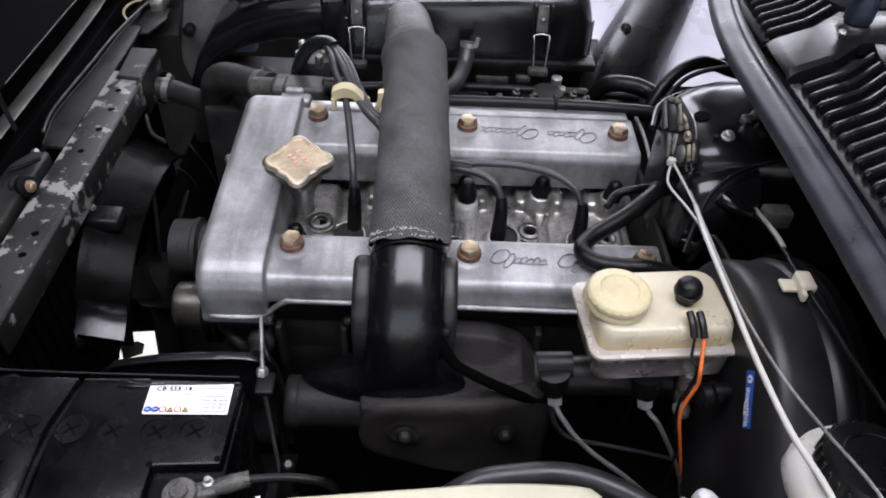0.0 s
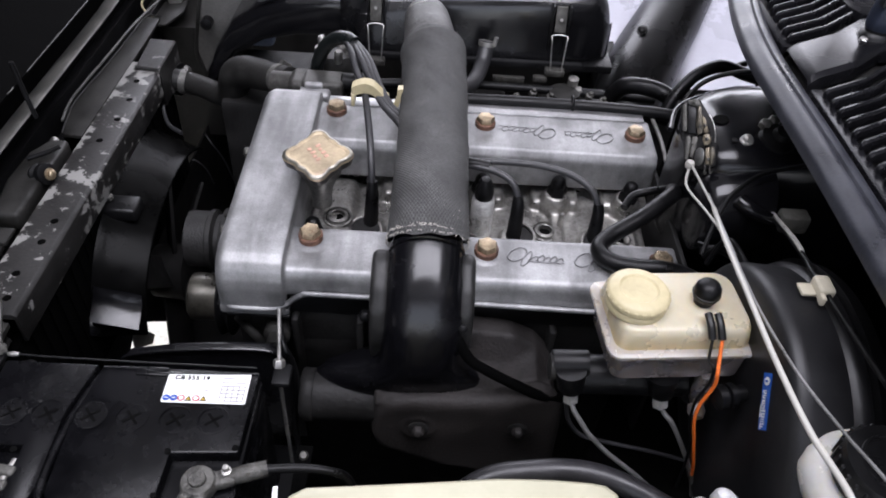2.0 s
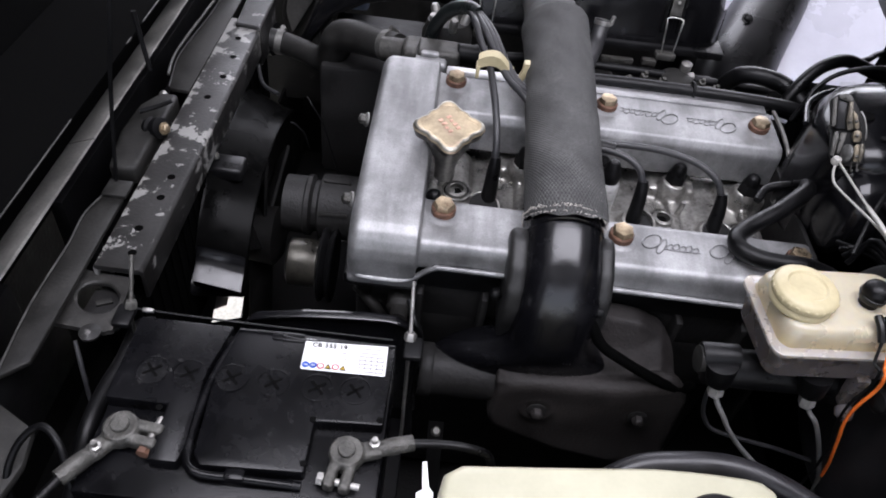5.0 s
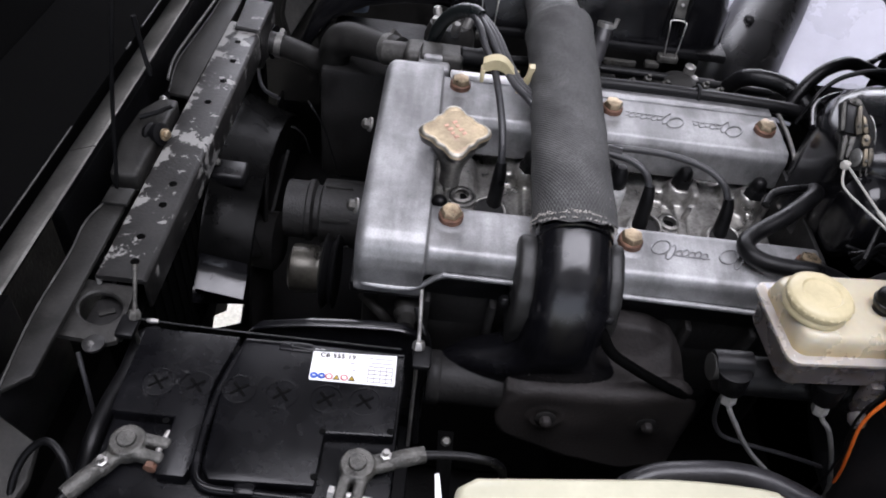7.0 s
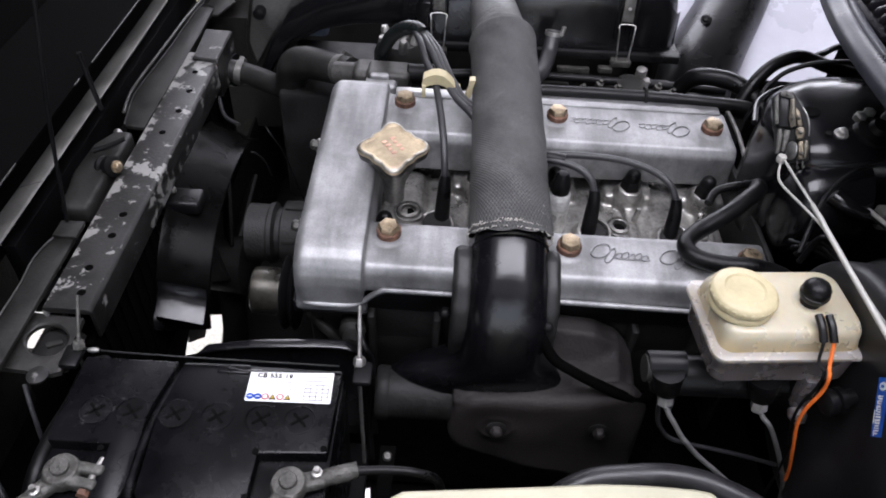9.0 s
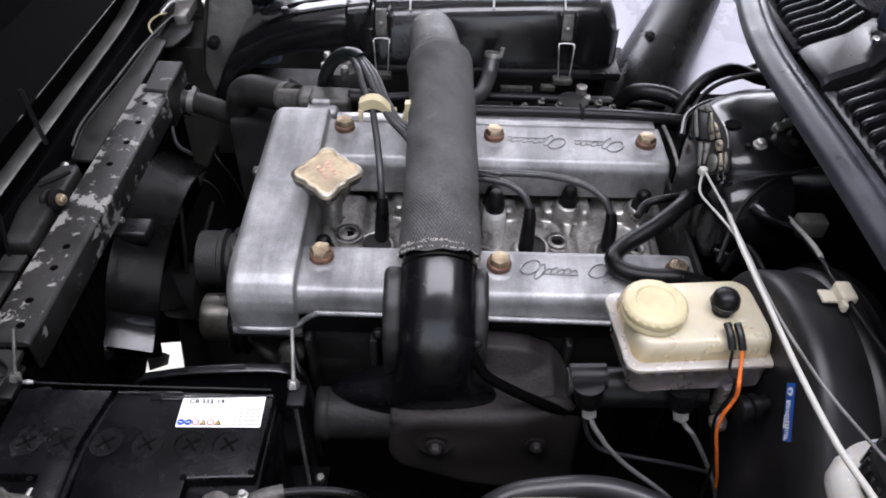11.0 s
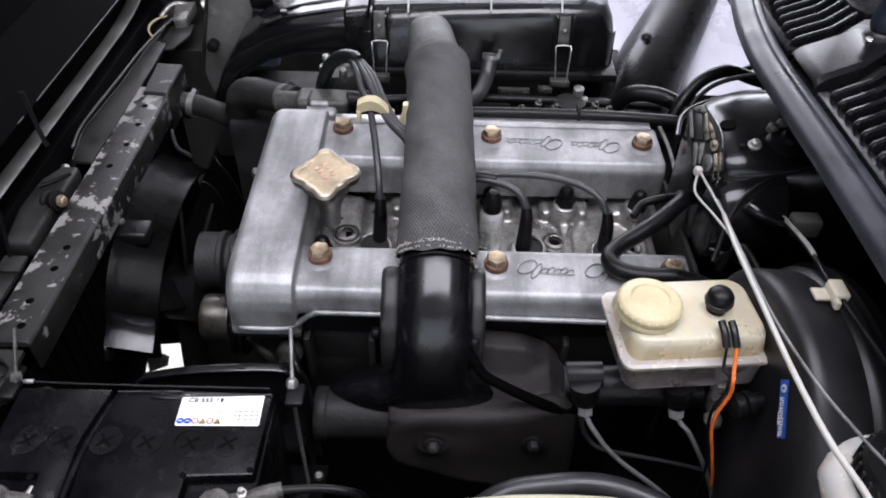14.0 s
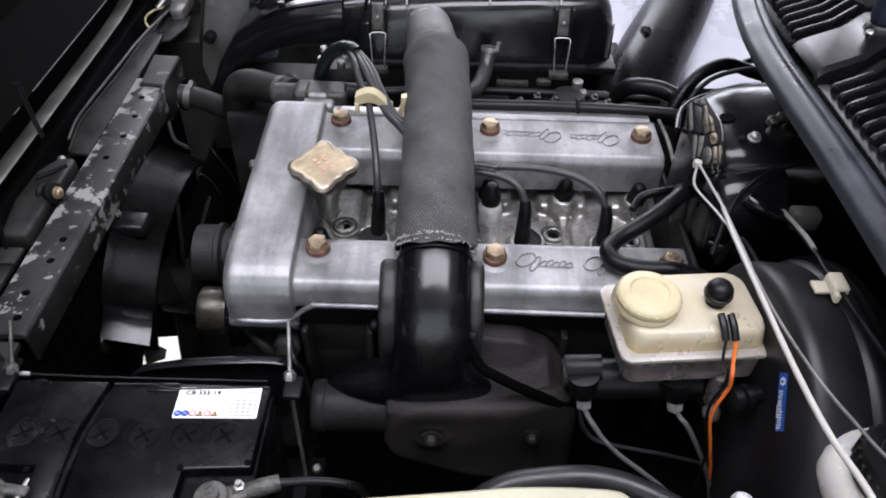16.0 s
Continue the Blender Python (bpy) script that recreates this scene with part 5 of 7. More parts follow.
def terminal(at, ears, socket, label_, cable_pts, red):
    """A lead pole clamp: ring, two split ears with a pinch bolt, and a cable socket; angles from the x axis."""
    t = thing("battery_clamp", at, label_, "battery clamp", "battery clamps")
    m = Matrix.Translation(at) @ Matrix.Rotation(radians(ears), 4, "Z") @ Matrix.Scale(0.90, 4)
    ms = Matrix.Translation(at) @ Matrix.Rotation(radians(socket), 4, "Z") @ Matrix.Scale(0.90, 4)
    b = lathe([(0.0, 0.0), (0.0155, 0.0), (0.0165, 0.010), (0.0150, 0.016), (0.0, 0.016)], (0, 0, 0), (0, 0, 1), 32, xf=m)
    box(0.010, 0.036, 0.0018, 0.0125, 0.001, 0.014, 0.003, bm=b, xf=m)
    box(0.010, 0.036, -0.0125, -0.0018, 0.001, 0.014, 0.003, bm=b, xf=m)
    box(0.008, 0.034, -0.0085, 0.0085, 0.001, 0.013, 0.004, 2, bm=b, xf=ms)
    voxel(part("ring", b, LEAD, t), 0.0012, 3)
    part("pole", lathe([(0.0085, 0.0), (0.0080, 0.0190), (0.0072, 0.0198), (0, 0.0198)], (0, 0, 0), (0, 0, 1), 24), LEAD, t, xf=m)
    bolt = part("pinch_bolt", lathe([(0.0032, -0.018), (0.0032, 0.020), (0, 0.020)], (0.028, 0, 0.008), (0, 1, 0), 10), STEEL, t, xf=m)
    part("bolt_head", lathe([(0.0060, 0), (0.0060, 0.005), (0, 0.0058)], (0.028, -0.0130, 0.008), (0, -1, 0), sides=6), COPPER if red else STEEL, bolt, xf=m)
    up = part("top_bolt", lathe([(0.0052, 0), (0.0052, 0.005), (0.003, 0.006), (0.003, 0.011), (0, 0.011)], (0.026, 0.002, 0.012), (0, 0, 1), sides=6), STEEL, t, xf=ms)
    part("socket", tube([ms @ Vector((0.028, 0, 0.007)), ms @ Vector((0.042, 0, 0.008)), ms @ Vector((0.062, 0, 0.008))], [0.0065, 0.0075, 0.0070], 14, 3), LEAD, t)
    part("cable", tube([ms @ Vector((0.058, 0, 0.008))] + cable_pts, 0.0040, 12, 6), RUBBER, t, "black rubber battery cable")
    return t


terminal((-0.190, 0.300, 0.828), 262, 18, "grey oxidised battery clamp with a black cable", [Vector((-0.112, 0.320, 0.833)), Vector((-0.088, 0.320, 0.831)), Vector((-0.070, 0.322, 0.815)), Vector((-0.062, 0.325, 0.76)), Vector((-0.06, 0.33, 0.68))], False)
terminal((-0.372, 0.300, 0.828), -8, 236, "grey oxidised battery clamp with a reddened bolt", [Vector((-0.418, 0.228, 0.828)), Vector((-0.438, 0.20, 0.81)), Vector((-0.44, 0.19, 0.70))], True)
solo("cable_loop", tube([(-0.405, 0.262, 0.80), (-0.418, 0.285, 0.825), (-0.438, 0.298, 0.830), (-0.456, 0.285, 0.815), (-0.460, 0.262, 0.79), (-0.45, 0.25, 0.74)], 0.0032, 10, 8), RUBBER, "thin black cable looping beside the battery", "cable")
clampbar = thing("battery_hold_down", (-0.285, 0.436, 0.815), "two threaded steel hold-down rods with black feet", "battery hold-down")
for x, top, dx in ((-0.150, (-0.153, 0.475, 0.860), 0.004), (-0.418, (-0.424, 0.474, 0.852), -0.004)):
    rod = part("rod", tube([(x + 0.002, 0.425, 0.66), (x, 0.432, 0.80), (x, 0.438, 0.820), top], 0.0020, 10, 3), STEEL if x > -0.3 else LEAD, clampbar, "thin threaded steel rod")
    part("nut", lathe([(0.0060, 0), (0.0060, 0.006), (0.0045, 0.008), (0.0024, 0.008)], (x, 0.437, 0.818), (0, 0.5, 1), sides=6), STEEL if x > -0.3 else LEAD, rod)
    part("foot", box(x - 0.009 + dx, x + 0.009 + dx, 0.416, 0.442, 0.811, 0.8185, 0.003), BLACK_SATIN, rod)
solo("wing_lip", prism([(-0.510, 0.345), (-0.499, 0.333), (-0.458, 0.311), (-0.452, 0.278), (-0.465, 0.20), (-0.56, 0.20)], "z", 0.790, 0.800, 0.003), FLAP, "dusty grey-black sheet metal lip of the near wing", "panel", kind="structure")
solo("battery_conduit", tube([(-0.415, 0.46, 0.765), (-0.420, 0.442, 0.778), (-0.420, 0.401, 0.780), (-0.424, 0.364, 0.780), (-0.425, 0.324, 0.775), (-0.428, 0.28, 0.74)], 0.0085, 12, 5), RUBBER, "black rubber conduit running beside the battery", "conduit")
solo("bonnet_wire", tube([(-0.462, 0.405, 0.80), (-0.452, 0.385, 0.775), (-0.446, 0.37, 0.73), (-0.440, 0.36, 0.66)], 0.0022, 8, 5), GREY_RUBBER, "thin grey wire hanging below the end plate", "wire")
part("edge_bar", tube([(-0.402, 0.4215, 0.838), (-0.36, 0.4195, 0.8385), (-0.28, 0.4185, 0.8385), (-0.166, 0.4185, 0.8385)], 0.0009, 8, 4), BLACK_SATIN, clampbar, "thin black bar along the battery edge")
part("bar_end", lathe([(0.0018, -0.005), (0.0026, 0.0), (0.0018, 0.005)], (-0.392, 0.4205, 0.8385), (1, 0, 0), 12), STEEL, clampbar, "small bright bar end")
bhs = solo("battery_heat_shield", prism([(-0.322, 0.780), (-0.308, 0.798), (-0.26, 0.810), (-0.20, 0.817), (-0.166, 0.817), (-0.150, 0.806), (-0.139, 0.782), (-0.135, 0.66), (-0.322, 0.66)], "y", 0.458, 0.468, 0.004, 2), BLACK_GLOSS, "black plastic screen with a rounded top behind the battery", "screen")
part("rolled_edge", tube([(-0.320, 0.457, 0.781), (-0.308, 0.456, 0.7985), (-0.26, 0.456, 0.8105), (-0.20, 0.456, 0.8172), (-0.166, 0.456, 0.8172), (-0.151, 0.457, 0.806), (-0.140, 0.457, 0.782), (-0.136, 0.457, 0.70)], 0.0018, 8, 5), BLACK_GLOSS, bhs)
solo("battery_tray", box(-0.415, -0.145, 0.235, 0.455, 0.635, 0.650, 0.004), BLACK_SATIN, "black painted steel battery tray", "battery tray")
solo("loom_conduit", tube([(-0.155, 0.475, 0.832), (-0.148, 0.455, 0.826), (-0.1415, 0.452, 0.812), (-0.1395, 0.450, 0.775), (-0.144, 0.445, 0.72), (-0.14, 0.43, 0.66)], 0.0034, 10, 6), RUBBER, "black ribbed wiring conduit bending down beside the battery", "conduit")
# ---- brake fluid reservoir, master cylinder, booster ----
res = thing("brake_reservoir", (0.196, 0.415, 0.88), "yellowed milky plastic brake fluid reservoir with screw cap", "fluid reservoir")


def rr_loft(levels):
    return loft([rounded(cx, cy, w, h, r, z) for cx, cy, w, h, r, z in levels])


RX, RY = 0.2025, 0.4225
RT = Matrix.Translation((RX, RY, 0)) @ Matrix.Rotation(radians(5), 4, "Z") @ Matrix.Diagonal((1.035, 1.08, 1, 1)) @ Matrix.Translation((-RX, -RY, 0))
part("upper_shell", rr_loft([(RX, RY, 0.1125, 0.0685, 0.010, 0.936), (RX, RY, 0.1115, 0.0675, 0.012, 0.944), (RX, RY, 0.110, 0.066, 0.013, 0.951), (RX, RY, 0.107, 0.063, 0.014, 0.955), (RX, RY, 0.101, 0.058, 0.015, 0.9570), (RX, RY, 0.03, 0.02, 0.008, 0.9572)]), MILKY, res, xf=RT)
part("seam_flange", rr_loft([(RX, RY, 0.120, 0.076, 0.009, 0.931), (RX, RY, 0.125, 0.081, 0.010, 0.932), (RX, RY, 0.125, 0.081, 0.010, 0.9350), (RX, RY, 0.120, 0.076, 0.009, 0.9365)]), MILKY_PALE, res, "pale moulded seam", xf=RT)
part("lower_shell", rr_loft([(RX + 0.004, RY + 0.002, 0.098, 0.062, 0.010, 0.894), (RX + 0.002, RY, 0.112, 0.070, 0.010, 0.900), (RX, RY, 0.116, 0.073, 0.009, 0.931)]), MILKY_LOW, res, "grey see-through lower half", xf=RT)
part("inner_wall", box(RX - 0.012, RX + 0.022, RY - 0.030, RY + 0.03, 0.902, 0.930, 0.008, 3), BLOCK, res, "dark box showing through the clear half", xf=RT)
CAPC = (0.1640, 0.4170, 0.956)
rcap = part("screw_cap", lathe([(0.019, 0.0), (0.0255, 0.001), (0.0262, 0.003), (0.0255, 0.0060), (0.0248, 0.0068), (0.0248, 0.0085), (0.0262, 0.0092), (0.0268, 0.0120), (0.0262, 0.0150), (0.0235, 0.0175), (0.0165, 0.0183), (0.0150, 0.0168), (0.010, 0.0166), (0.0, 0.0170)], CAPC, (0, 0, 1), 48), YELLOW_PLASTIC, res, "yellowed ribbed screw cap")
for k in range(24):
    part("grip", box(-0.0022, 0.0022, 0.0245, 0.0270, 0.0100, 0.0148, 0.0009, 1, xf=Matrix.Translation(CAPC) @ Matrix.Rotation(2 * math.pi * k / 24, 4, "Z")), YELLOW_PLASTIC, rcap)
sw = part("level_switch", lathe([(0.008, 0.0), (0.008, 0.006), (0.0105, 0.0085), (0.0114, 0.013), (0.0109, 0.019), (0.0085, 0.0230), (0.004, 0.0250), (0, 0.0255)], (0.2225, 0.421, 0.956), (0, 0, 1), 28), RUBBER, res, "black rubber switch boot")
part("ridge", lathe([(0.0112, 0.0122), (0.0119, 0.0126), (0.0119, 0.0136), (0.0112, 0.0140)], (0.2225, 0.421, 0.956), (0, 0, 1), 28), RUBBER, sw)
part("collar", lathe([(0.015, -0.003), (0.015, 0.002), (0.0122, 0.003)], (0.2225, 0.421, 0.955), (0, 0, 1), 24), MILKY, sw)
for x in (0.2195, 0.2275):
    plugp = part("spade_plug", tube([(x, 0.400, 0.966), (x + 0.001, 0.391, 0.963), (x + 0.0025, 0.382, 0.955)], 0.0033, 8, 3), BLACK_PLASTIC, res)
part("leg", box(0.228, 0.242, 0.380, 0.394, 0.866, 0.905, 0.004), MILKY_LOW, res)
part("leg_foot", lathe([(0.007, 0), (0.008, 0.006), (0.005, 0.012), (0, 0.012)], (0.233, 0.380, 0.868), (0, -1, -0.3), 16), MILKY_LOW, res)
solo("orange_wire", tube([(0.2300, 0.382, 0.955), (0.2295, 0.371, 0.938), (0.2261, 0.3620, 0.9389), (0.2290, 0.3620, 0.9201), (0.2253, 0.3620, 0.8937), (0.2274, 0.3620, 0.8700), (0.2350, 0.3620, 0.8430), (0.2420, 0.3620, 0.8180), (0.2475, 0.3630, 0.8000), (0.254, 0.366, 0.775)], 0.00155, 10, 6), ORANGE, "bright orange insulated wire from the reservoir switch", "wire")
solo("black_wire", tube([(0.2220, 0.382, 0.955), (0.2225, 0.375, 0.938), (0.2251, 0.3680, 0.9359), (0.2280, 0.3680, 0.9171), (0.2243, 0.3680, 0.8907), (0.2264, 0.3680, 0.8670), (0.2330, 0.3680, 0.8427), (0.2384, 0.3680, 0.8274), (0.2434, 0.368, 0.7904), (0.2494, 0.372, 0.7404)], 0.0013, 8, 6), RUBBER, "thin black wire from the reservoir switch", "wire")

mc = thing("master_cylinder", (0.18, 0.41, 0.86), "black brake master cylinder under the reservoir", "master cylinder")
part("body", lathe([(0.0, 0.0), (0.016, 0.002), (0.018, 0.008), (0.018, 0.115), (0.024, 0.118), (0.024, 0.135), (0, 0.135)], (0.112, 0.408, 0.868), (1, 0, 0.03), 28), RUBBER, mc)
part("front_port", lathe([(0.0, 0), (0.0105, 0), (0.0115, 0.002), (0.0115, 0.032), (0, 0.032)], (0.104, 0.404, 0.888), (1, 0, 0.05), 24), BLACK_SATIN, mc)
part("end_cap", lathe([(0.0, 0), (0.011, 0), (0.012, 0.006), (0.0, 0.008)], (0.108, 0.402, 0.884), (-1, 0, 0), 16), FLAP, mc)
for x, y, z in ((0.119, 0.392, 0.893), (0.198, 0.388, 0.898)):
    boot = part("port_boot", lathe([(0.0135, 0), (0.0130, 0.006), (0.0105, 0.022), (0.0085, 0.024), (0, 0.024)], (x, y, z), (0.14, -0.16, -1), 24), RUBBER, mc)
    part("union_nut", lathe([(0.0072, 0), (0.0072, 0.012), (0.0045, 0.015), (0, 0.015)], (x + 0.0033, y - 0.0038, z - 0.0235), (0.14, -0.16, -1), sides=6), surf("pale_zinc_nut", (0.50, 0.49, 0.47), 0.42, 0.4, 0.2, 60, 0.15), mc)
solo("brake_pipe", tube([(0.1235, 0.387, 0.862), (0.127, 0.380, 0.852), (0.136, 0.374, 0.840), (0.145, 0.372, 0.826), (0.165, 0.372, 0.800), (0.188, 0.372, 0.776), (0.209, 0.372, 0.754), (0.235, 0.375, 0.72)], 0.0024, 10, 6), GREY_CABLE, "bent steel brake pipe from the master cylinder", "brake pipe", "brake pipes")
solo("brake_pipe", tube([(0.2030, 0.383, 0.866), (0.208, 0.378, 0.856), (0.216, 0.374, 0.848), (0.231, 0.372, 0.821), (0.247, 0.372, 0.788), (0.260, 0.372, 0.758), (0.272, 0.375, 0.72)], 0.0023, 10, 6), GREY_CABLE, "bent steel brake pipe from the master cylinder", "brake pipe", "brake pipes")
solo("clutch_pipe", tube([(0.121, 0.390, 0.866), (0.123, 0.395, 0.848), (0.128, 0.395, 0.822), (0.135, 0.395, 0.805), (0.149, 0.395, 0.788), (0.178, 0.395, 0.778), (0.219, 0.395, 0.767), (0.263, 0.395, 0.752)], 0.0022, 10, 6), GREY_RUBBER, "thin grey pipe running behind the brake pipes", "pipe")

boost = thing("brake_booster", (0.30, 0.385, 0.70), "large black steel brake servo drum on the bulkhead", "brake booster")


def round_at(x, y, z, r, n=96):
    return [(x, y + r * math.sin(2 * math.pi * k / n), z + r * math.cos(2 * math.pi * k / n)) for k in range(n)]


part("drum", loft([round_at(*q) for q in ((0.2616, 0.39, 0.860, 0.02), (0.2620, 0.39, 0.860, 0.104), (0.2632, 0.39, 0.860, 0.117), (0.2660, 0.39, 0.860, 0.1245), (0.2705, 0.39, 0.859, 0.1285), (0.278, 0.39, 0.857, 0.1305), (0.310, 0.392, 0.847, 0.1350), (0.313, 0.392, 0.846, 0.138), (0.317, 0.392, 0.845, 0.1405), (0.324, 0.392, 0.843, 0.1405), (0.33, 0.392, 0.842, 0.134), (0.38, 0.392, 0.83, 0.08))]), surf("servo_black_paint", (0.010, 0.010, 0.0112), 0.46, 0.0, 0.3, 12, 0.08, 300, (0.016, 0.016, 0.017), 0.38, spread=0.25, spec=0.4), boost)
part("rear_band", loft([round_at(*q) for q in ((0.326, 0.392, 0.842, 0.143), (0.3275, 0.392, 0.842, 0.1465), (0.340, 0.392, 0.838, 0.1465), (0.342, 0.392, 0.838, 0.143))]), BLACK_SATIN, boost)
part("valve", lathe([(0.007, 0), (0.007, 0.009), (0.0105, 0.010), (0.0105, 0.015), (0.008, 0.016), (0.0105, 0.018), (0.0105, 0.025), (0.006, 0.028), (0, 0.028)], (0.259, 0.366, 0.908), (-1, -0.25, -0.05), 24), RUBBER, boost, "black rubber check valve")
stk = thing("servo_sticker", (0.272, 0.330, 0.955), "small blue sticker with white marks on the servo", "sticker")


CORNERS = [(0.3609, 0.9428), (0.35, 0.9555), (0.3227, 0.9182), (0.3329, 0.9042)]


def sticker_patch(u0, u1, v0, v1, x):
    """A flat piece of the sticker on the drum's face; u across it, v along it."""
    a, b_, c, d = [Vector(q) for q in CORNERS]
    return prism([tuple((a.lerp(b_, u)).lerp(d.lerp(c, u), v)) for u, v in ((u0, v0), (u1, v0), (u1, v1), (u0, v1))], "x", x - 0.0003, x)


part("backing", sticker_patch(0.13, 0.90, 0, 1, 0.2616), BLUE_STICKER, stk)
random.seed(21)
part("oval", loft([[(x, *q) for q in [tuple(Vector(CORNERS[0]).lerp(Vector(CORNERS[1]), 0.52 + 0.27 * math.cos(a)).lerp(Vector(CORNERS[3]).lerp(Vector(CORNERS[2]), 0.52 + 0.27 * math.cos(a)), 0.145 + 0.075 * math.sin(a))) for a in [2 * math.pi * k / 20 for k in range(20)]]] for x in (0.2616, 0.2612)]), WHITE_LABEL, stk, "white oval emblem")
part("oval_core", sticker_patch(0.40, 0.62, 0.125, 0.165, 0.2610), BLUE_STICKER, stk)
v = 0.30
while v < 0.93:
    w = random.uniform(0.018, 0.034)
    part("mark", sticker_patch(0.30 + random.uniform(0, 0.08), 0.62 + random.uniform(-0.06, 0.06), v, v + w, 0.2612), WHITE_LABEL, stk)
    if random.random() < 0.5:
        part("mark", sticker_patch(0.30, 0.38, v, v + w + 0.03, 0.2611), WHITE_LABEL, stk)
    v += w + random.uniform(0.014, 0.026)
part("mark", sticker_patch(0.16, 0.22, 0.55, 0.78, 0.2612), WHITE_LABEL, stk)

wash = thing("washer_tank", (0.31, 0.235, 0.80), "milky white washer bottle with a black ribbed cap", "washer tank")
part("bottle", loft([rounded(0.350, 0.253, 0.060, 0.08, 0.025, 0.70), rounded(0.340, 0.253, 0.070, 0.09, 0.030, 0.85), rounded(0.329, 0.253, 0.080, 0.10, 0.038, 0.900), rounded(0.3225, 0.254, 0.087, 0.108, 0.040, 0.918), rounded(0.320, 0.254, 0.089, 0.110, 0.040, 0.928), rounded(0.320, 0.255, 0.086, 0.106, 0.040, 0.938), rounded(0.320, 0.257, 0.078, 0.096, 0.040, 0.945), rounded(0.320, 0.260, 0.066, 0.066, 0.032, 0.948), rounded(0.320, 0.262, 0.050, 0.05, 0.0245, 0.950), rounded(0.320, 0.262, 0.050, 0.05, 0.0245, 0.958)]), milky("white_tank_plastic", (0.62, 0.61, 0.57), 0.1), wash, xf=Matrix.Translation((-0.0115, 0.002, 0.006)))
WC = (0.3065, 0.2585, 0.9585)
wcap = part("cap", lathe([(0.0335, 0), (0.034, 0.004), (0.033, 0.018), (0.031, 0.0215), (0.020, 0.0225), (0, 0.023)], WC, (0, 0, 1), 56), BLACK_PLASTIC, wash, "black ribbed cap")
for k in range(28):
    part("rib", box(-0.0016, 0.0016, 0.0315, 0.0352, 0.002, 0.018, 0.0008, 1, xf=Matrix.Translation(WC) @ Matrix.Rotation(2 * math.pi * k / 28, 4, "Z")), BLACK_PLASTIC, wcap)
part("raised_print", lathe([(0.020, 0.0222), (0.0206, 0.0232), (0.022, 0.0232), (0.0226, 0.0222)], WC, (0, 0, 1), 48), BLACK_PLASTIC, wcap)

# Unidentified pale knob; its column leans to fit the camera's view.
solo("pale_leaning_knob", loft([[(0.181 + dx + r * math.cos(a), 0.2325 + dy + r * 0.9 * math.sin(a), z) for a in [2 * math.pi * k / 28 for k in range(28)]] for r, z, dx, dy in ((0.016, 0.64, 0.115, 0.0), (0.016, 0.84, 0.060, 0.0), (0.0155, 0.935, 0.022, 0.0), (0.0138, 0.953, 0.0135, 0.0), (0.0108, 0.966, 0.0080, 0.0), (0.0072, 0.975, 0.0045, 0.0), (0.0040, 0.979, 0.003, 0), (0.0012, 0.980, 0.003, 0))]), surf("speckled_grey_plastic", (0.42, 0.42, 0.42), 0.45, 0.0, 0.12, 40, 0.1, 260), "pale speckled grey knob on a column bent to fit the camera's view", "spout")

# ---- cream expansion tank, hose before it ----
tank = thing("coolant_tank", (0.02, 0.22, 0.72), "cream plastic coolant tank with a bright bracket", "coolant tank")
part("body", loft([[(x, y, z) for x, y in ((-0.112, 0.12), (-0.115, 0.262), (-0.112, 0.278), (-0.100, 0.286), (0.00, 0.296), (0.055, 0.302), (0.085, 0.303), (0.105, 0.303), (0.132, 0.302), (0.144, 0.300), (0.152, 0.293), (0.157, 0.279), (0.150, 0.12))] for z in (0.70, 0.85)] +
                  [[(0.02 + (x - 0.02) * s, 0.20 + (y - 0.20) * s, z) for x, y in ((-0.112, 0.12), (-0.115, 0.262), (-0.112, 0.278), (-0.100, 0.286), (0.00, 0.296), (0.055, 0.302), (0.085, 0.303), (0.105, 0.303), (0.132, 0.302), (0.144, 0.300), (0.152, 0.293), (0.157, 0.279), (0.150, 0.12))] for s, z in ((0.995, 0.860), (0.98, 0.866), (0.95, 0.869))]), CREAM, tank)
part("filler_cap", lathe([(0.0327, -0.022), (0.0327, -0.018), (0.0322, -0.003), (0.0297, 0), (0.0262, 0.0003), (0.0242, -0.0015), (0, -0.0015)], (0.0949, 0.2435, 0.8860), (0, 0, 1), 48), BLACK_PLASTIC, tank, "black screw cap")
part("bracket", prism([(-0.128, 0.298), (-0.1245, 0.299), (-0.121, 0.277), (-0.1175, 0.273), (-0.116, 0.235), (-0.130, 0.235), (-0.131, 0.271), (-0.1262, 0.2745)], "z", 0.838, 0.841, 0.0004), WHITE_LABEL, tank, "bright painted bracket")
# Arm added under the bolt, near black so that it stays unseen.
part("added_arm", prism([(-0.122, 0.26), (-0.112, 0.26), (-0.109, 0.372), (-0.124, 0.372)], "z", 0.780, 0.785, 0.001), SHADE_BLACK, tank)
part("bolt_head", lathe([(0.0045, 0), (0.0045, 0.003), (0.003, 0.005), (0, 0.0055)], (-0.1165, 0.360, 0.785), (0.1, -0.3, 1), 14), LEAD, tank, "round bolt head")
solo("coolant_hose", tube([(0.010, 0.300, 0.800), (0.030, 0.310, 0.826), (0.055, 0.318, 0.839), (0.085, 0.3205, 0.845), (0.115, 0.3215, 0.848), (0.140, 0.3185, 0.848), (0.162, 0.312, 0.846), (0.188, 0.301, 0.841), (0.23, 0.275, 0.83), (0.27, 0.23, 0.77)], 0.0095, 18, 8), HOSE, "greyed black rubber coolant hose curving behind the tank", "hose")
tipb = thing("bracket_tip", (0.19, 0.255, 0.84), "bare aluminium bracket with a rounded tip", "bracket")
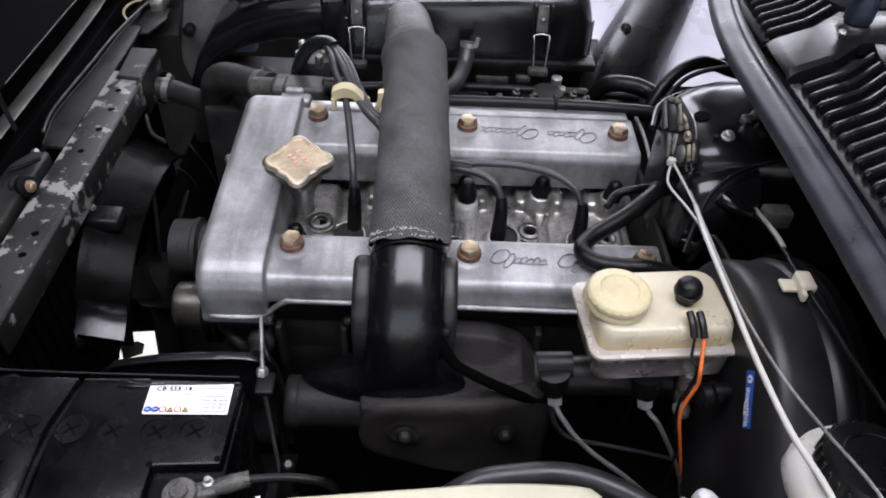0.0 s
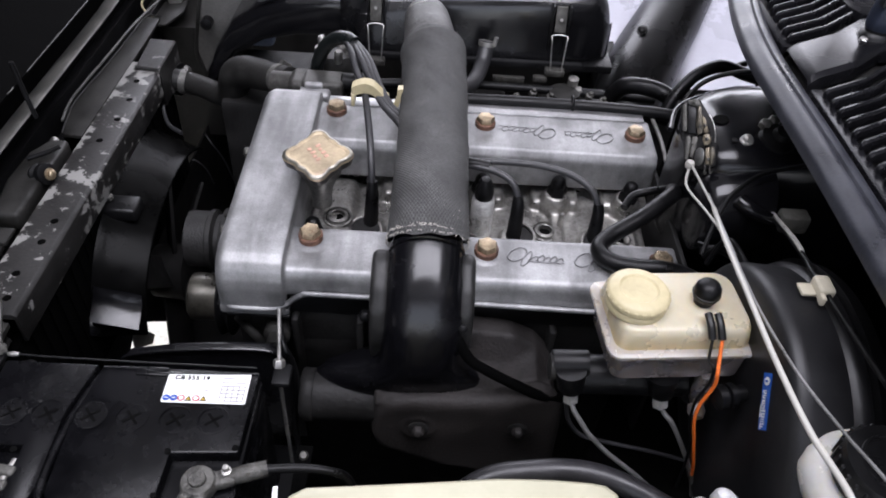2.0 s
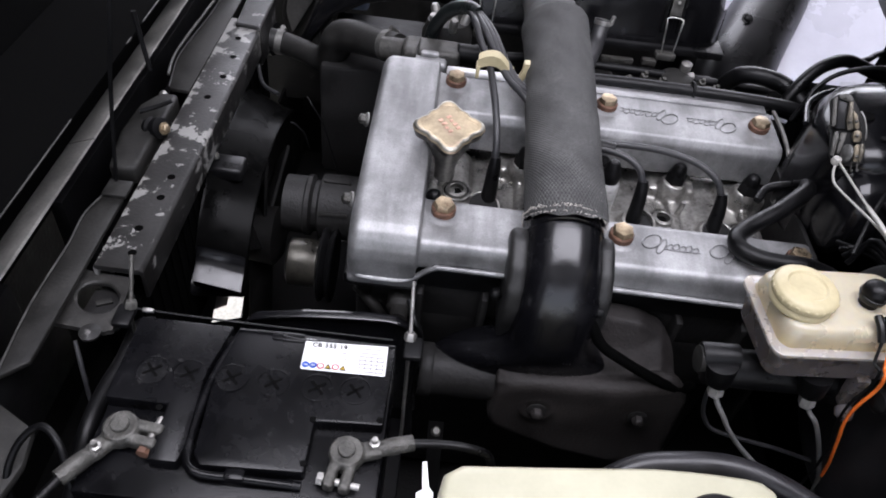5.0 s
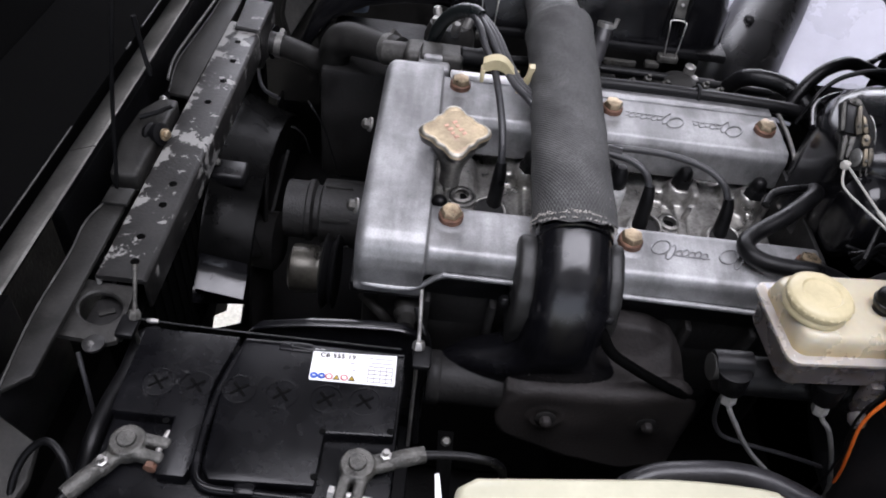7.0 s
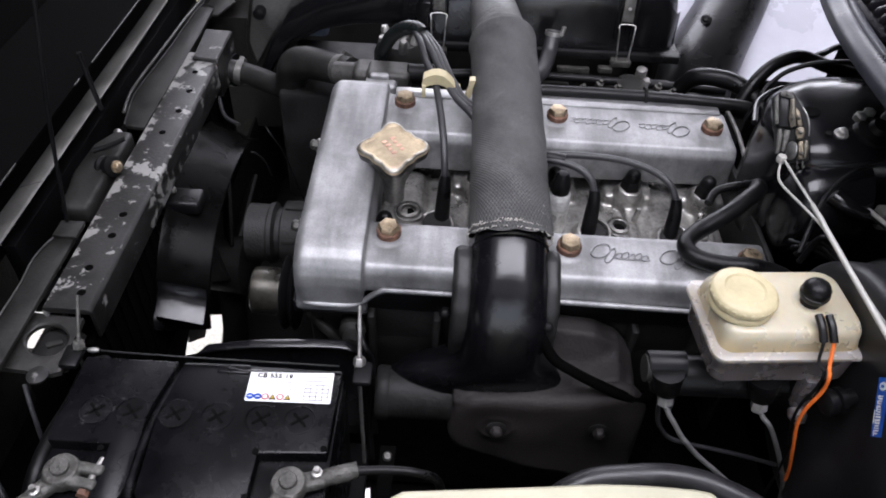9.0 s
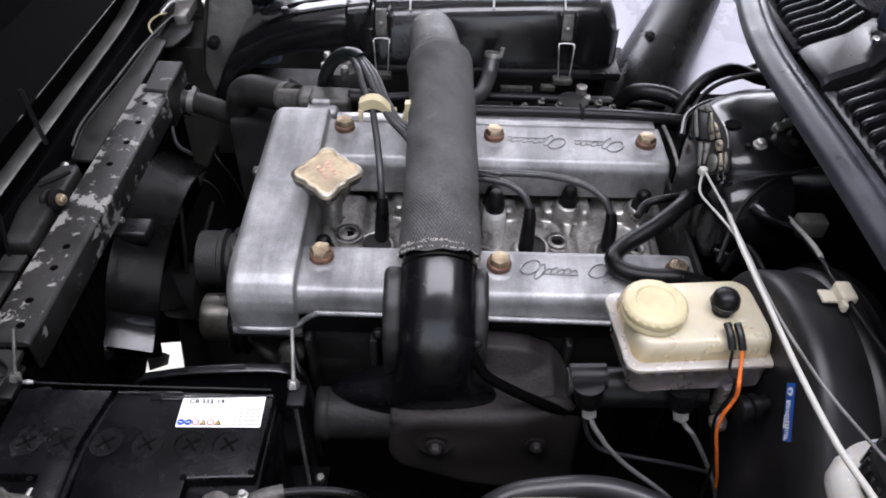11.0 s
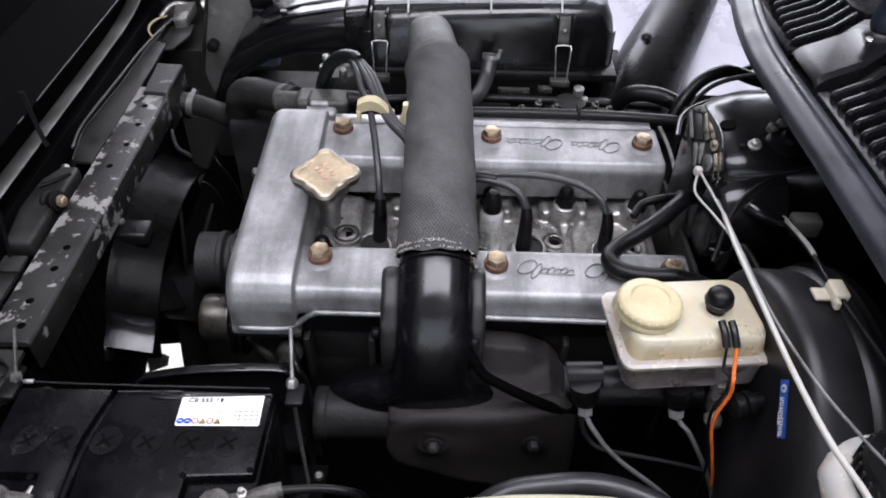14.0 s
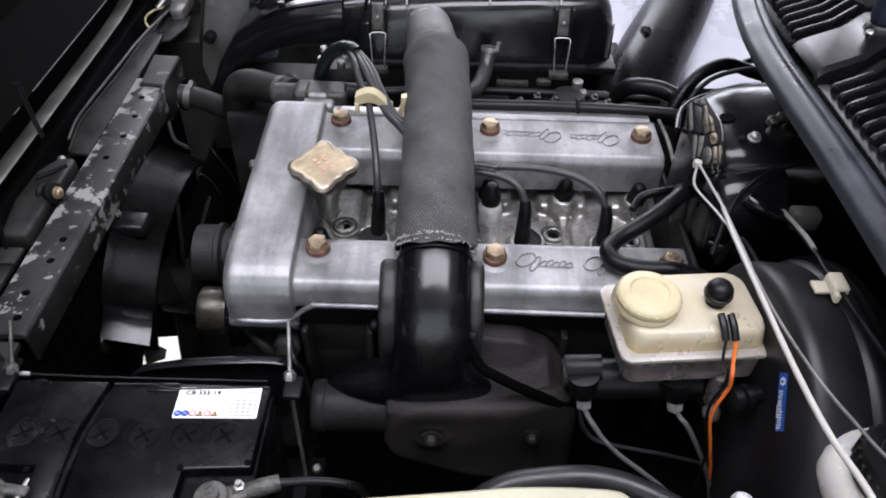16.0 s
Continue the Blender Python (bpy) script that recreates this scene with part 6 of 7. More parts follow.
part("plate", prism([(0.160, 0.20), (0.168, 0.236), (0.178, 0.254), (0.190, 0.258), (0.200, 0.252), (0.215, 0.236), (0.235, 0.225), (0.235, 0.20)], "z", 0.925, 0.931, 0.002), STEEL, tipb)
part("leg", box(0.185, 0.20, 0.19, 0.21, 0.80, 0.926, 0.002), STEEL, tipb)

# ---- cables over the servo ----
cab = thing("throttle_cable", (0.252, 0.60, 0.96), "ivory sheathed throttle cable crossing the servo", "cable")
part("sheath", tube([(0.258, 0.535, 0.968), (0.2505, 0.500, 0.979), (0.246, 0.471, 0.985), (0.241, 0.394, 0.995), (0.236, 0.320, 1.005), (0.235, 0.258, 1.013), (0.241, 0.205, 1.018), (0.25, 0.14, 1.00)], 0.0022, 12, 8), CREAM_CABLE, cab)
part("inner_wire", tube([(0.253, 0.607, 0.967), (0.256, 0.57, 0.967), (0.258, 0.535, 0.968)], 0.0012, 8, 4), CREAM_CABLE, cab)
part("pull_wire", tube([(0.252, 0.606, 0.963), (0.2455, 0.588, 0.960), (0.2445, 0.572, 0.960), (0.250, 0.538, 0.965), (0.2505, 0.500, 0.975), (0.248, 0.474, 0.981)], 0.0012, 8, 6), CREAM_CABLE, cab)
solo("choke_cable", tube([(0.262, 0.565, 0.962), (0.254, 0.483, 0.977), (0.2495, 0.392, 0.988), (0.252, 0.314, 1.0), (0.260, 0.262, 1.009), (0.271, 0.207, 1.018), (0.285, 0.15, 1.0)], 0.0012, 8, 8), GREY_CABLE, "thin grey cable beside the ivory one", "cable")
solo("speedo_cable", tube([(0.345, 0.60, 0.925), (0.333, 0.560, 0.940), (0.325, 0.520, 0.958), (0.313, 0.455, 0.982), (0.310, 0.439, 0.986), (0.307, 0.391, 0.995), (0.309, 0.336, 1.0), (0.316, 0.270, 1.0), (0.33, 0.20, 0.98)], 0.0022, 10, 8), RUBBER, "black cable held by a white clip", "cable")
part("bare_run", tube([(0.338, 0.578, 0.935), (0.330, 0.545, 0.950), (0.321, 0.495, 0.970), (0.3155, 0.468, 0.979)], 0.0022, 8, 5), CREAM_CABLE, bpy.data.objects["speedo_cable"], "bare silver stretch")
NYLON = surf("aged_white_nylon", (0.50, 0.46, 0.36), 0.4, 0.0, 0.06, 20, 0.03, speck=0.1)
clip = thing("cable_clip", (0.303, 0.408, 0.99), "yellowed white plastic cable clip on the black cable", "cable clip")
part("clasp", box(0.3005, 0.3135, 0.400, 0.420, 0.987, 0.999, 0.003, 3), NYLON, clip)
part("tab", box(0.289, 0.301, 0.404, 0.417, 0.988, 0.991, 0.001), NYLON, clip)
part("tooth", box(0.300, 0.304, 0.394, 0.401, 0.988, 0.996, 0.001), NYLON, clip)

# ---- pedal linkage drum under the cowl ----
PEDAL = surf("pedal_box_gloss", (0.0045, 0.0045, 0.0055), 0.16, 0.0, 0.2, 5, 0.01, 300, spec=0.42)
link = thing("pedal_box", (0.34, 0.64, 0.85), "black steel pedal box housing with bolts under the cowl", "pedal box")
PB = [(0.290, 0.600), (0.268, 0.615), (0.259, 0.65), (0.260, 0.692), (0.276, 0.735), (0.302, 0.762), (0.337, 0.778), (0.40, 0.785), (0.468, 0.785), (0.468, 0.600)]
b = loft([[(x, y, z - 0.03 * (y - 0.64) * f) for x, y in PB] for z, f in ((0.84, 0), (0.944, 0.4))] + [[(0.37 + (x - 0.37) * q, 0.66 + (y - 0.66) * q, z - 0.03 * (y - 0.64)) for x, y in PB] for q, z in ((0.995, 0.953), (0.98, 0.961), (0.94, 0.969), (0.87, 0.976), (0.77, 0.981), (0.62, 0.985), (0.3, 0.987))])
part("housing", b, PEDAL, link, angle=50)
part("rim", tube([(x - 0.004, y + 0.006, 0.948 - 0.01 * (y - 0.64)) for x, y in PB[3:9]], 0.0034, 10, 6), BLACK_GLOSS, link)
part("bulge", loft([[(0.268 + 0.07 * q, 0.602 + 0.040 * r * math.sin(a), 0.905 + 0.052 * r * math.cos(a) + 0.012 * q) for a in [2 * math.pi * k / 32 for k in range(32)]] for q, r in ((0.0, 0.5), (0.03, 0.8), (0.10, 0.96), (0.25, 1.0), (1.0, 1.0))]), PEDAL, link, angle=60)
# No openings here: two black discs stand for the holes' darkness.
part("hole", lathe([(0.0085, 0), (0.0085, 0.002), (0, 0.002)], (0.2945, 0.6675, 0.9825), (-0.16, 0.0, 1), 20), INK, link, "black disc standing for an oval hole")
part("hole", lathe([(0.003, 0), (0.003, 0.002), (0, 0.002)], (0.2969, 0.6259, 0.9855), (0.0, -0.2, 1), 12), BLOCK, link, "small black disc standing for a hole")
hexbolt("pedal_box_bolt", (0.3102, 0.6276, 0.985), 0.0052, 0.006, (0, -0.2, 1), STEEL, "bright steel bolt on the pedal box", group="pedal box bolts", washer=STEEL)
GREASE_NUT = surf("dirty_steel_nut", (0.20, 0.195, 0.18), 0.42, 0.6, 0.35, 60, 0.2)
pin = thing("pedal_pivot", (0.345, 0.632, 0.985), "dark greasy pivot with three nuts", "pivot")
part("boss", lathe([(0.020, 0), (0.018, 0.008), (0.010, 0.012), (0.008, 0.018), (0, 0.018)], (0.343, 0.632, 0.982), (0.1, -0.3, 1), 20), BLACK_SATIN, pin)
for dx, dy in ((-0.014, 0.012), (0.016, 0.016), (0.020, -0.012), (-0.002, 0.020)):
    part("nut", lathe([(0.0062, 0), (0.0062, 0.006), (0.004, 0.008), (0, 0.009)], (0.345 + dx, 0.634 + dy, 0.992), (0.1, -0.3, 1), sides=6), GREASE_NUT, pin)
lev = thing("throttle_linkage", (0.268, 0.645, 0.95), "greasy steel throttle levers with pins and a spring", "linkage")
GREASE = surf("greasy_zinc_steel", (0.11, 0.098, 0.075), 0.38, 0.6, 0.35, 60, 0.2, 400, (0.030, 0.026, 0.020), 0.48, spread=0.2)
DISC = surf("dull_disc_steel", (0.26, 0.26, 0.25), 0.36, 0.7, 0.3, 60, 0.15)
LV = Matrix(((0.8914, -0.1719, -0.4194, 0.2500), (-0.1963, 0.6876, -0.6990, 0.6285), (0.4086, 0.7054, 0.5792, 0.9858), (0, 0, 0, 1))) @ Matrix.Diagonal((0.001, 0.001, 0.001, 1))
GREASE_TAN = surf("tan_greasy_steel", (0.16, 0.135, 0.095), 0.38, 0.6, 0.35, 60, 0.2, 400, (0.045, 0.038, 0.028), 0.45, spread=0.2)
for nm, shape, lo, hi, mt in (
        ("back_plate", [(-5, 33), (3, 38), (15, 36), (22, 18), (27, 5), (25, -15), (22, -33), (13, -36), (2, -33), (-8, -24), (-6, 2)], -9, -6, BLOCK),
        ("side_tab", [(-2, 33), (2, 34.5), (-1, 6), (-5, 5.6)], -6, 1, LEAD),
        ("slot_block", [(2.8, 33), (11.3, 32), (7.6, 2.2), (-1, 3.7)], -7, -3, BLACK_PLASTIC),
        ("top_cap", [(2.9, 35.6), (8.7, 37.2), (13.9, 34.8), (15.7, 29.5), (11.7, 28.5), (4.6, 32)], -6, 0.5, LEAD),
        ("cam_plate", [(11.9, 28), (15.6, 28.5), (14.8, 14.6), (14.4, 1), (9.0, 0), (8.2, 10.4)], -5, 0.5, GREASE),
        ("lever", [(15.2, 19.5), (18.4, 14.5), (19.7, 1.4), (17.9, -0.4), (15.0, 1.2), (14.9, 9.7)], -5, 2, GREASE_TAN),
        ("stop_block", [(13.7, -1.9), (16.5, -0.6), (19.3, -0.9), (21.2, -4), (20.9, -8.5), (18.6, -12.4), (14, -12.2), (12.6, -7)], -5, 3, GREASE_TAN),
        ("lever", [(3.4, -0.9), (8.8, -2.1), (5.8, -10.8), (0.6, -22.6), (-1.9, -20.9)], -6, 0, LEAD),
        ("stay", [(-2.5, 0.4), (1.2, 1.0), (1.6, -6.0), (-4.0, -24.0), (-7.1, -22.2)], -6, -1, LEAD),
        ("end_block", [(14.5, -14.9), (18.6, -14.4), (18.2, -24), (16.4, -32), (12.4, -31.9)], -6, 2, GREASE_TAN),
        ("end_block", [(19.2, -14.6), (22.7, -14.3), (23.1, -21.9), (19.4, -32.2), (17.2, -32)], -6, 0.5, GREASE)):
    part(nm, prism(shape, "z", lo, hi, 0.8, 2), mt, lev, xf=LV)
part("return_wire", tube([(22.0, 18.0, -2), (23.8, 13.9, -1), (25.4, 7.1, -1), (25.6, -2.2, -1), (24.3, -10.6, -2)], 0.55, 6, 5), STEEL, lev, "thin bright bent wire", xf=LV)
part("mount", lathe([(9, 0), (9, 26), (0, 26)], (2, 5, -6), (0, 0, -1), 16), BLOCK, lev, xf=LV)
part("quadrant", lathe([(9.0, 0), (9.4, 1.0), (8.4, 2.2), (4.0, 3.2), (0, 3.4)], (8.0, -22.3, -3), (-0.80, 0.18, 0.57), 28), DISC, lev, "round grey steel end disc", xf=LV)
for q in ((17.0, -6.4, 3), (12.0, 8.0, 0.5), (9.4, 33.0, 0.5), (17.0, 8.0, 2), (16.2, -27.0, 2), (2.5, -8.0, 0)):
    part("pin", lathe([(1.8, -0.5), (1.8, 1.0), (1.1, 1.6), (0, 1.8)], q, (0, 0, 1), 14), LEAD, lev, xf=LV)
spr = [(19.6 + 1.8 * math.cos(a), -12 + a * 0.45, -2 + 1.8 * math.sin(a)) for a in np.linspace(0, 44, 176)]
part("spring", tube(spr, 0.45, 5, 1), BLOCK, lev, xf=LV)
for dx in (0, 5):
    part("hook", tube([(12 + dx, -30, -3), (11 + dx, -36, -2), (10.5 + dx, -41, -3), (12.5 + dx, -39, -4)], 0.6, 6, 4), LEAD, lev, xf=LV)
part("ball", lathe([(0.0, -0.005), (0.004, -0.0035), (0.005, 0), (0.004, 0.0035), (0, 0.005)], (0.252, 0.607, 0.966), (0, 0, 1), 16), CREAM_CABLE, lev)
conn = thing("wire_connector", (0.352, 0.557, 0.935), "grey plastic wiring connector in the shade", "connector")
part("shell", box(0.338, 0.366, 0.548, 0.566, 0.930, 0.950, 0.003), surf("shaded_connector_plastic", (0.12, 0.118, 0.105), 0.5, 0.0, 0.2, 40, 0.1), conn)
part("sleeve", tube([(0.342, 0.557, 0.938), (0.325, 0.560, 0.940), (0.310, 0.566, 0.945), (0.300, 0.575, 0.948)], [0.006, 0.007, 0.0085, 0.0085], 12, 4), BLACK_GLOSS, conn)
solo("heater_cable", tube([(0.246, 0.500, 0.940), (0.2617, 0.5284, 0.965), (0.2787, 0.5507, 0.975), (0.3165, 0.5837, 0.975), (0.3603, 0.5907, 0.985), (0.42, 0.60, 0.990), (0.468, 0.61, 0.99)], 0.0022, 8, 6), RUBBER, "thin black cable arching under the cowl", "cable")
for k in range(4):
    solo("loom_wire", tube([(0.27, 0.56 - k * 0.01, 0.90), (0.285, 0.53, 0.915 + k * 0.006), (0.30, 0.50 - k * 0.012, 0.92), (0.33, 0.47, 0.92 - k * 0.01), (0.38, 0.45, 0.90)], 0.003, 8, 5), RUBBER, "black wire in the loom behind the servo", "wire", "loom wires")

# ---- cowl with its grilles, seal and wiper spindle ----
cowl = thing("cowl", (0.42, 0.7, 1.05), "black painted cowl panel with two slotted grilles", "cowl", kind="structure")
Z0 = 1.062

part("front_channel", prism([(0.330, Z0 - 0.015), (0.318, Z0 - 0.010), (0.334, Z0 - 0.006), (0.345, Z0 - 0.015)], "y", -0.2, 0.98, 0.001), BLOCK, cowl)
part("base_plate", prism([(0.334, Z0 - 0.012), (0.334, Z0 - 0.006), (0.62, Z0 + 0.004), (0.62, Z0 - 0.012)], "y", -0.2, 0.98, 0.0), BLOCK, cowl)


def slanted(x, y):
    """Shifts y with x as the louvres run."""
    return y + 0.5 * (x - 0.343) if x < 0.389 else y + 0.023 + 0.85 * (x - 0.389)


def band(y0, y1, lift, x1=0.62):
    xs = (0.3335, 0.336, 0.343, 0.389, 0.425, x1)
    zs = (0.000, 0.004, 0.007, 0.0095, 0.012, 0.022)
    rows_ = []
    for f, d in ((0.0, -0.012), (0.02, 0.0), (0.10, 0.004), (0.90, 0.004), (0.98, 0.0), (1.0, -0.012)):
        rows_.append([(x, (y0 + (y1 - y0) * f) + (slanted(x, 0) if x < 0.43 else slanted(0.43, 0)), Z0 + z + d + lift) for x, z in zip(xs, zs)])
    b = bmesh.new()
    vs = [[b.verts.new(p) for p in r] for r in rows_]
    for p, q in zip(vs, vs[1:]):
        for k in range(len(p) - 1):
            b.faces.new((p[k], p[k + 1], q[k + 1], q[k]))
    return b


part("panel_mid", band(0.607, 0.676, 0.002), COWL, cowl)
part("grille_edge", prism([(0.3335, Z0 - 0.006), (0.3345, Z0 + 0.003), (0.344, Z0 + 0.004), (0.345, Z0 - 0.006)], "y", -0.2, 0.598, 0.0012), COWL, cowl)
part("grille_edge", prism([(0.3335, Z0 - 0.006), (0.3345, Z0 + 0.003), (0.344, Z0 + 0.004), (0.345, Z0 - 0.006)], "y", 0.68, 0.98, 0.0012), COWL, cowl)


def louvre(y, parent):
    back = 0.75 * max(0.0, y - 0.685) ** 2 + 0.03 * max(0.0, y - 0.685)
    part("louvre", loft([[(max(x, 0.342 + back + (x - 0.342) * (1 - back / 0.086)), slanted(x, y) + q * f, Z0 + z * f + 0.0005 + 0.05 * (x - 0.343)) for q, z in ((-0.0046, 0.0), (-0.0046, 0.0055), (-0.0034, 0.0086), (-0.0008, 0.0100), (0.0016, 0.0094), (0.0030, 0.0065), (0.0034, 0.0))]
                        for x, f in ((0.341, 0.60), (0.3418, 0.84), (0.3434, 0.96), (0.346, 1.0), (0.37, 1.0), (0.386, 1.0), (0.393, 1.0), (0.41, 1.0), (0.428, 1.0))]), COWL, parent)


for k in range(24):
    louvre(0.5865 - k * 0.0163, cowl)
for k in range(15):
    louvre(0.692 + k * 0.0172, cowl)
part("rear_panel", prism([(0.427, -0.2), (0.427, 0.628), (0.435, 0.660), (0.62, 0.665), (0.62, -0.2)], "z", Z0 - 0.004, Z0 + 0.016, 0.002), COWL, cowl)
part("rear_panel", prism([(0.427, 0.98), (0.427, 0.760), (0.435, 0.742), (0.62, 0.740), (0.62, 0.98)], "z", Z0 - 0.004, Z0 + 0.016, 0.002), COWL, cowl)


def seal_x(y):
    """Middle of the seal, which bends back towards the far wing."""
    return 0.3095 + 0.6 * max(0.0, y - 0.62) ** 2 + 0.0008 * math.sin(y * 17)


SEAL_SHAPE = [(-0.0165, -0.006), (-0.0168, 0.001), (-0.0145, 0.0055), (-0.010, 0.0085), (-0.004, 0.0098), (0.0000, 0.0088), (0.0012, 0.0060), (0.0026, 0.0062), (0.0040, 0.0086), (0.009, 0.0084), (0.0140, 0.0055), (0.0160, 0.0010), (0.0155, -0.006), (0.0, -0.009)]
seal = solo("cowl_seal", loft([[(seal_x(y) + p, y, Z0 + 0.002 + q) for p, q in SEAL_SHAPE] for y in [-0.2 + 0.025 * k for k in range(53)]]), SEAL, "grey-black rubber seal along the cowl edge", "seal", kind="structure")
wip = thing("wiper_spindle", (0.424, 0.684, Z0 + 0.01), "black wiper spindle, a blue reflection in its cap's colour", "wiper spindle")
SPINDLE = (0.425, 0.687, Z0 + 0.011)
part("base", lathe([(0.0215, 0), (0.0205, 0.004), (0.0160, 0.0065), (0.0150, 0.010), (0.0125, 0.012), (0.0125, 0.016), (0, 0.016)], SPINDLE, (0.02, 0, 1), 32), BLACK_PLASTIC, wip)
part("nut", lathe([(0.0035, 0), (0.0035, 0.004), (0, 0.005)], (0.409, 0.676, Z0 + 0.016), (-0.2, -0.3, 1), 10), POLISHED, wip, "small bright screw")
# Blue in the cap's colour stands for a reflection on black.
part("cap", lathe([(0.0125, 0.014), (0.0138, 0.016), (0.0140, 0.024), (0.0136, 0.036), (0.0128, 0.050), (0.0110, 0.056), (0, 0.058)], SPINDLE, (0.02, 0.03, 1), 32), surf("blue_reflection_black", (0.020, 0.025, 0.040), 0.32, 0.0, 0.2), wip)
part("arm", loft([[(0.425 + q, 0.688 + p, Z0 + 0.052 + h + 0.1 * q) for p, h in ((-0.011, 0), (0.011, 0), (0.009, 0.012), (-0.009, 0.012))] for q in (-0.012, 0.03, 0.09)]), BLACK_PLASTIC, wip)
# ---- air filter box, its snorkel, coil ----
AIRBOX = surf("airbox_plastic", (0.005, 0.005, 0.0058), 0.20, 0.0, 0.2, 12, 0.02, 600, (0.009, 0.0089, 0.0092), 0.36, spread=0.3, spec=0.6)
SNORKEL = surf("snorkel_gloss", (0.006, 0.006, 0.007), 0.16, 0.0, 0.2, 9, 0.02, 400, spec=0.8)
abx = thing("air_filter_box", (0.06, 1.05, 0.85), "large black plastic air filter box with spring clips", "air filter box")


def box_ring(x, top, fr=0.0):
    """A cross-section of the filter box at x."""
    return [(x, 0.966 + fr, 0.868), (x, 0.964 + fr, 0.885), (x, 0.967 + fr, 0.892), (x, 0.972 + fr, 0.930), (x, 0.975 + fr, top - 0.022), (x, 0.979 + fr, top - 0.011), (x, 0.986 + fr, top - 0.004), (x, 0.998 + fr, top), (x, 1.06, top + 0.003), (x, 1.16, top + 0.003), (x, 1.19, top - 0.01), (x, 1.20, 0.90), (x, 1.20, 0.868)]


part("body", loft([box_ring(-0.132, 0.940, 0.012), box_ring(-0.122, 0.951, 0.002), box_ring(-0.10, 0.956), box_ring(0.00, 0.966), box_ring(0.12, 0.972), box_ring(0.202, 0.972, 0.002), box_ring(0.219, 0.966, 0.008), box_ring(0.233, 0.948, 0.018), box_ring(0.240, 0.925, 0.028)]), AIRBOX, abx, angle=50)
part("lower_rim", box(-0.135, 0.245, 0.958, 1.20, 0.868, 0.880, 0.003), BLACK_PLASTIC, abx)
# Lid paler than the box: some window reflection is in the colour.
LIDP = surf("sheen_grey_plastic", (0.05, 0.05, 0.052), 0.34, 0.0, 0.15, 20, 0.05, 400, spec=0.7)
PALE = surf("pale_moulding_line", (0.45, 0.45, 0.45), 0.4)


def lid_z(x):
    return 0.9605 + 0.055 * (x + 0.11) - 0.08 * (x + 0.11) ** 2


lid_out = [(-0.108 + 0.029 * k, 0.992) for k in range(11)] + [(0.194, 1.004), (0.194, 1.16), (-0.114, 1.16), (-0.114, 1.002)]
lidp = part("lid", loft([[(x, y, lid_z(x) + dz) for x, y in lid_out] for dz in (-0.012, 0.002)] + [[(x * 0.99 + 0.0004, y + (0.004 if y < 1.05 else -0.004), lid_z(x) + 0.0055) for x, y in lid_out]]), LIDP, abx)
for x in (-0.06, 0.056, 0.155):
    part("lid_seam", tube([(x, 0.980, lid_z(x) - 0.006), (x, 0.987, lid_z(x) + 0.002), (x, 0.998, lid_z(x) + 0.0062), (x + 0.001, 1.02, lid_z(x) + 0.0065), (x + 0.001, 1.10, lid_z(x) + 0.0065)], 0.0015, 6, 4), PALE, lidp, "pale moulding line")
for k in range(6):
    part("raised_bar", box(0.06 + k * 0.012, 0.067 + k * 0.012, 1.026, 1.029, 0.9730, 0.9750, 0), GREY_RUBBER, lidp)
for x in (-0.100, 0.160):
    c = part("spring_clip", prism([(0.966, 0.922), (0.962, 0.926), (0.972, 0.960), (0.978, 0.960)], "x", x - 0.008, x + 0.008, 0.001), LEAD, abx, "dull steel spring clip")
    part("rivet", lathe([(0.0022, 0), (0.0022, 0.0015), (0, 0.002)], (x, 0.9655, 0.944), (0, -1, 0.25), 10), STEEL, c)
    part("clip_wire", tube([(x + 0.001, 0.961, 0.924), (x - 0.010, 0.960, 0.922), (x - 0.010, 0.955, 0.915), (x - 0.0075, 0.948, 0.880), (x - 0.006, 0.947, 0.874), (x + 0.0075, 0.947, 0.874), (x + 0.009, 0.948, 0.880), (x + 0.011, 0.955, 0.915), (x + 0.011, 0.960, 0.922), (x + 0.001, 0.961, 0.924)], 0.0009, 6, 4), STEEL, c, "bright wire bail")
    part("guide_rib", box(x - 0.013, x - 0.010, 0.966, 0.990, 0.898, 0.962, 0.001), BLACK_PLASTIC, c)
    part("guide_rib", box(x + 0.010, x + 0.013, 0.966, 0.990, 0.898, 0.962, 0.001), BLACK_PLASTIC, c)
    part("clip_foot", box(x - 0.014, x + 0.014, 0.944, 0.958, 0.866, 0.876, 0.002), LEAD, c)
snork = thing("intake_snorkel", (-0.25, 1.02, 0.85), "glossy black plastic snorkel leading into the air box", "intake snorkel")


def sn(x, y, z, w, h):
    return [(x + dx, y + w * c, z + h * s) for c, s, dx in [(math.copysign(abs(math.cos(a)) ** 0.45, math.cos(a)), math.copysign(abs(math.sin(a)) ** 0.45, math.sin(a)), 0.0) for a in [2 * math.pi * k / 44 for k in range(44)]]]


def squarish(x, y, z, w, h):
    """A collar section: nearly a rectangle, with round corners."""
    return [(x, q, p) for q, p, _ in rounded(y, z, 2 * w, 2 * h, 0.012, 0)]


part("pipe", loft([sn(-0.128, 1.06, 0.909, 0.070, 0.040), sn(-0.165, 1.06, 0.909, 0.064, 0.034), sn(-0.22, 1.06, 0.902, 0.060, 0.031), sn(-0.275, 1.065, 0.883, 0.056, 0.029), sn(-0.325, 1.075, 0.848, 0.052, 0.028), sn(-0.36, 1.085, 0.795, 0.046, 0.026), sn(-0.385, 1.09, 0.742, 0.044, 0.02)]), SNORKEL, snork, angle=60)
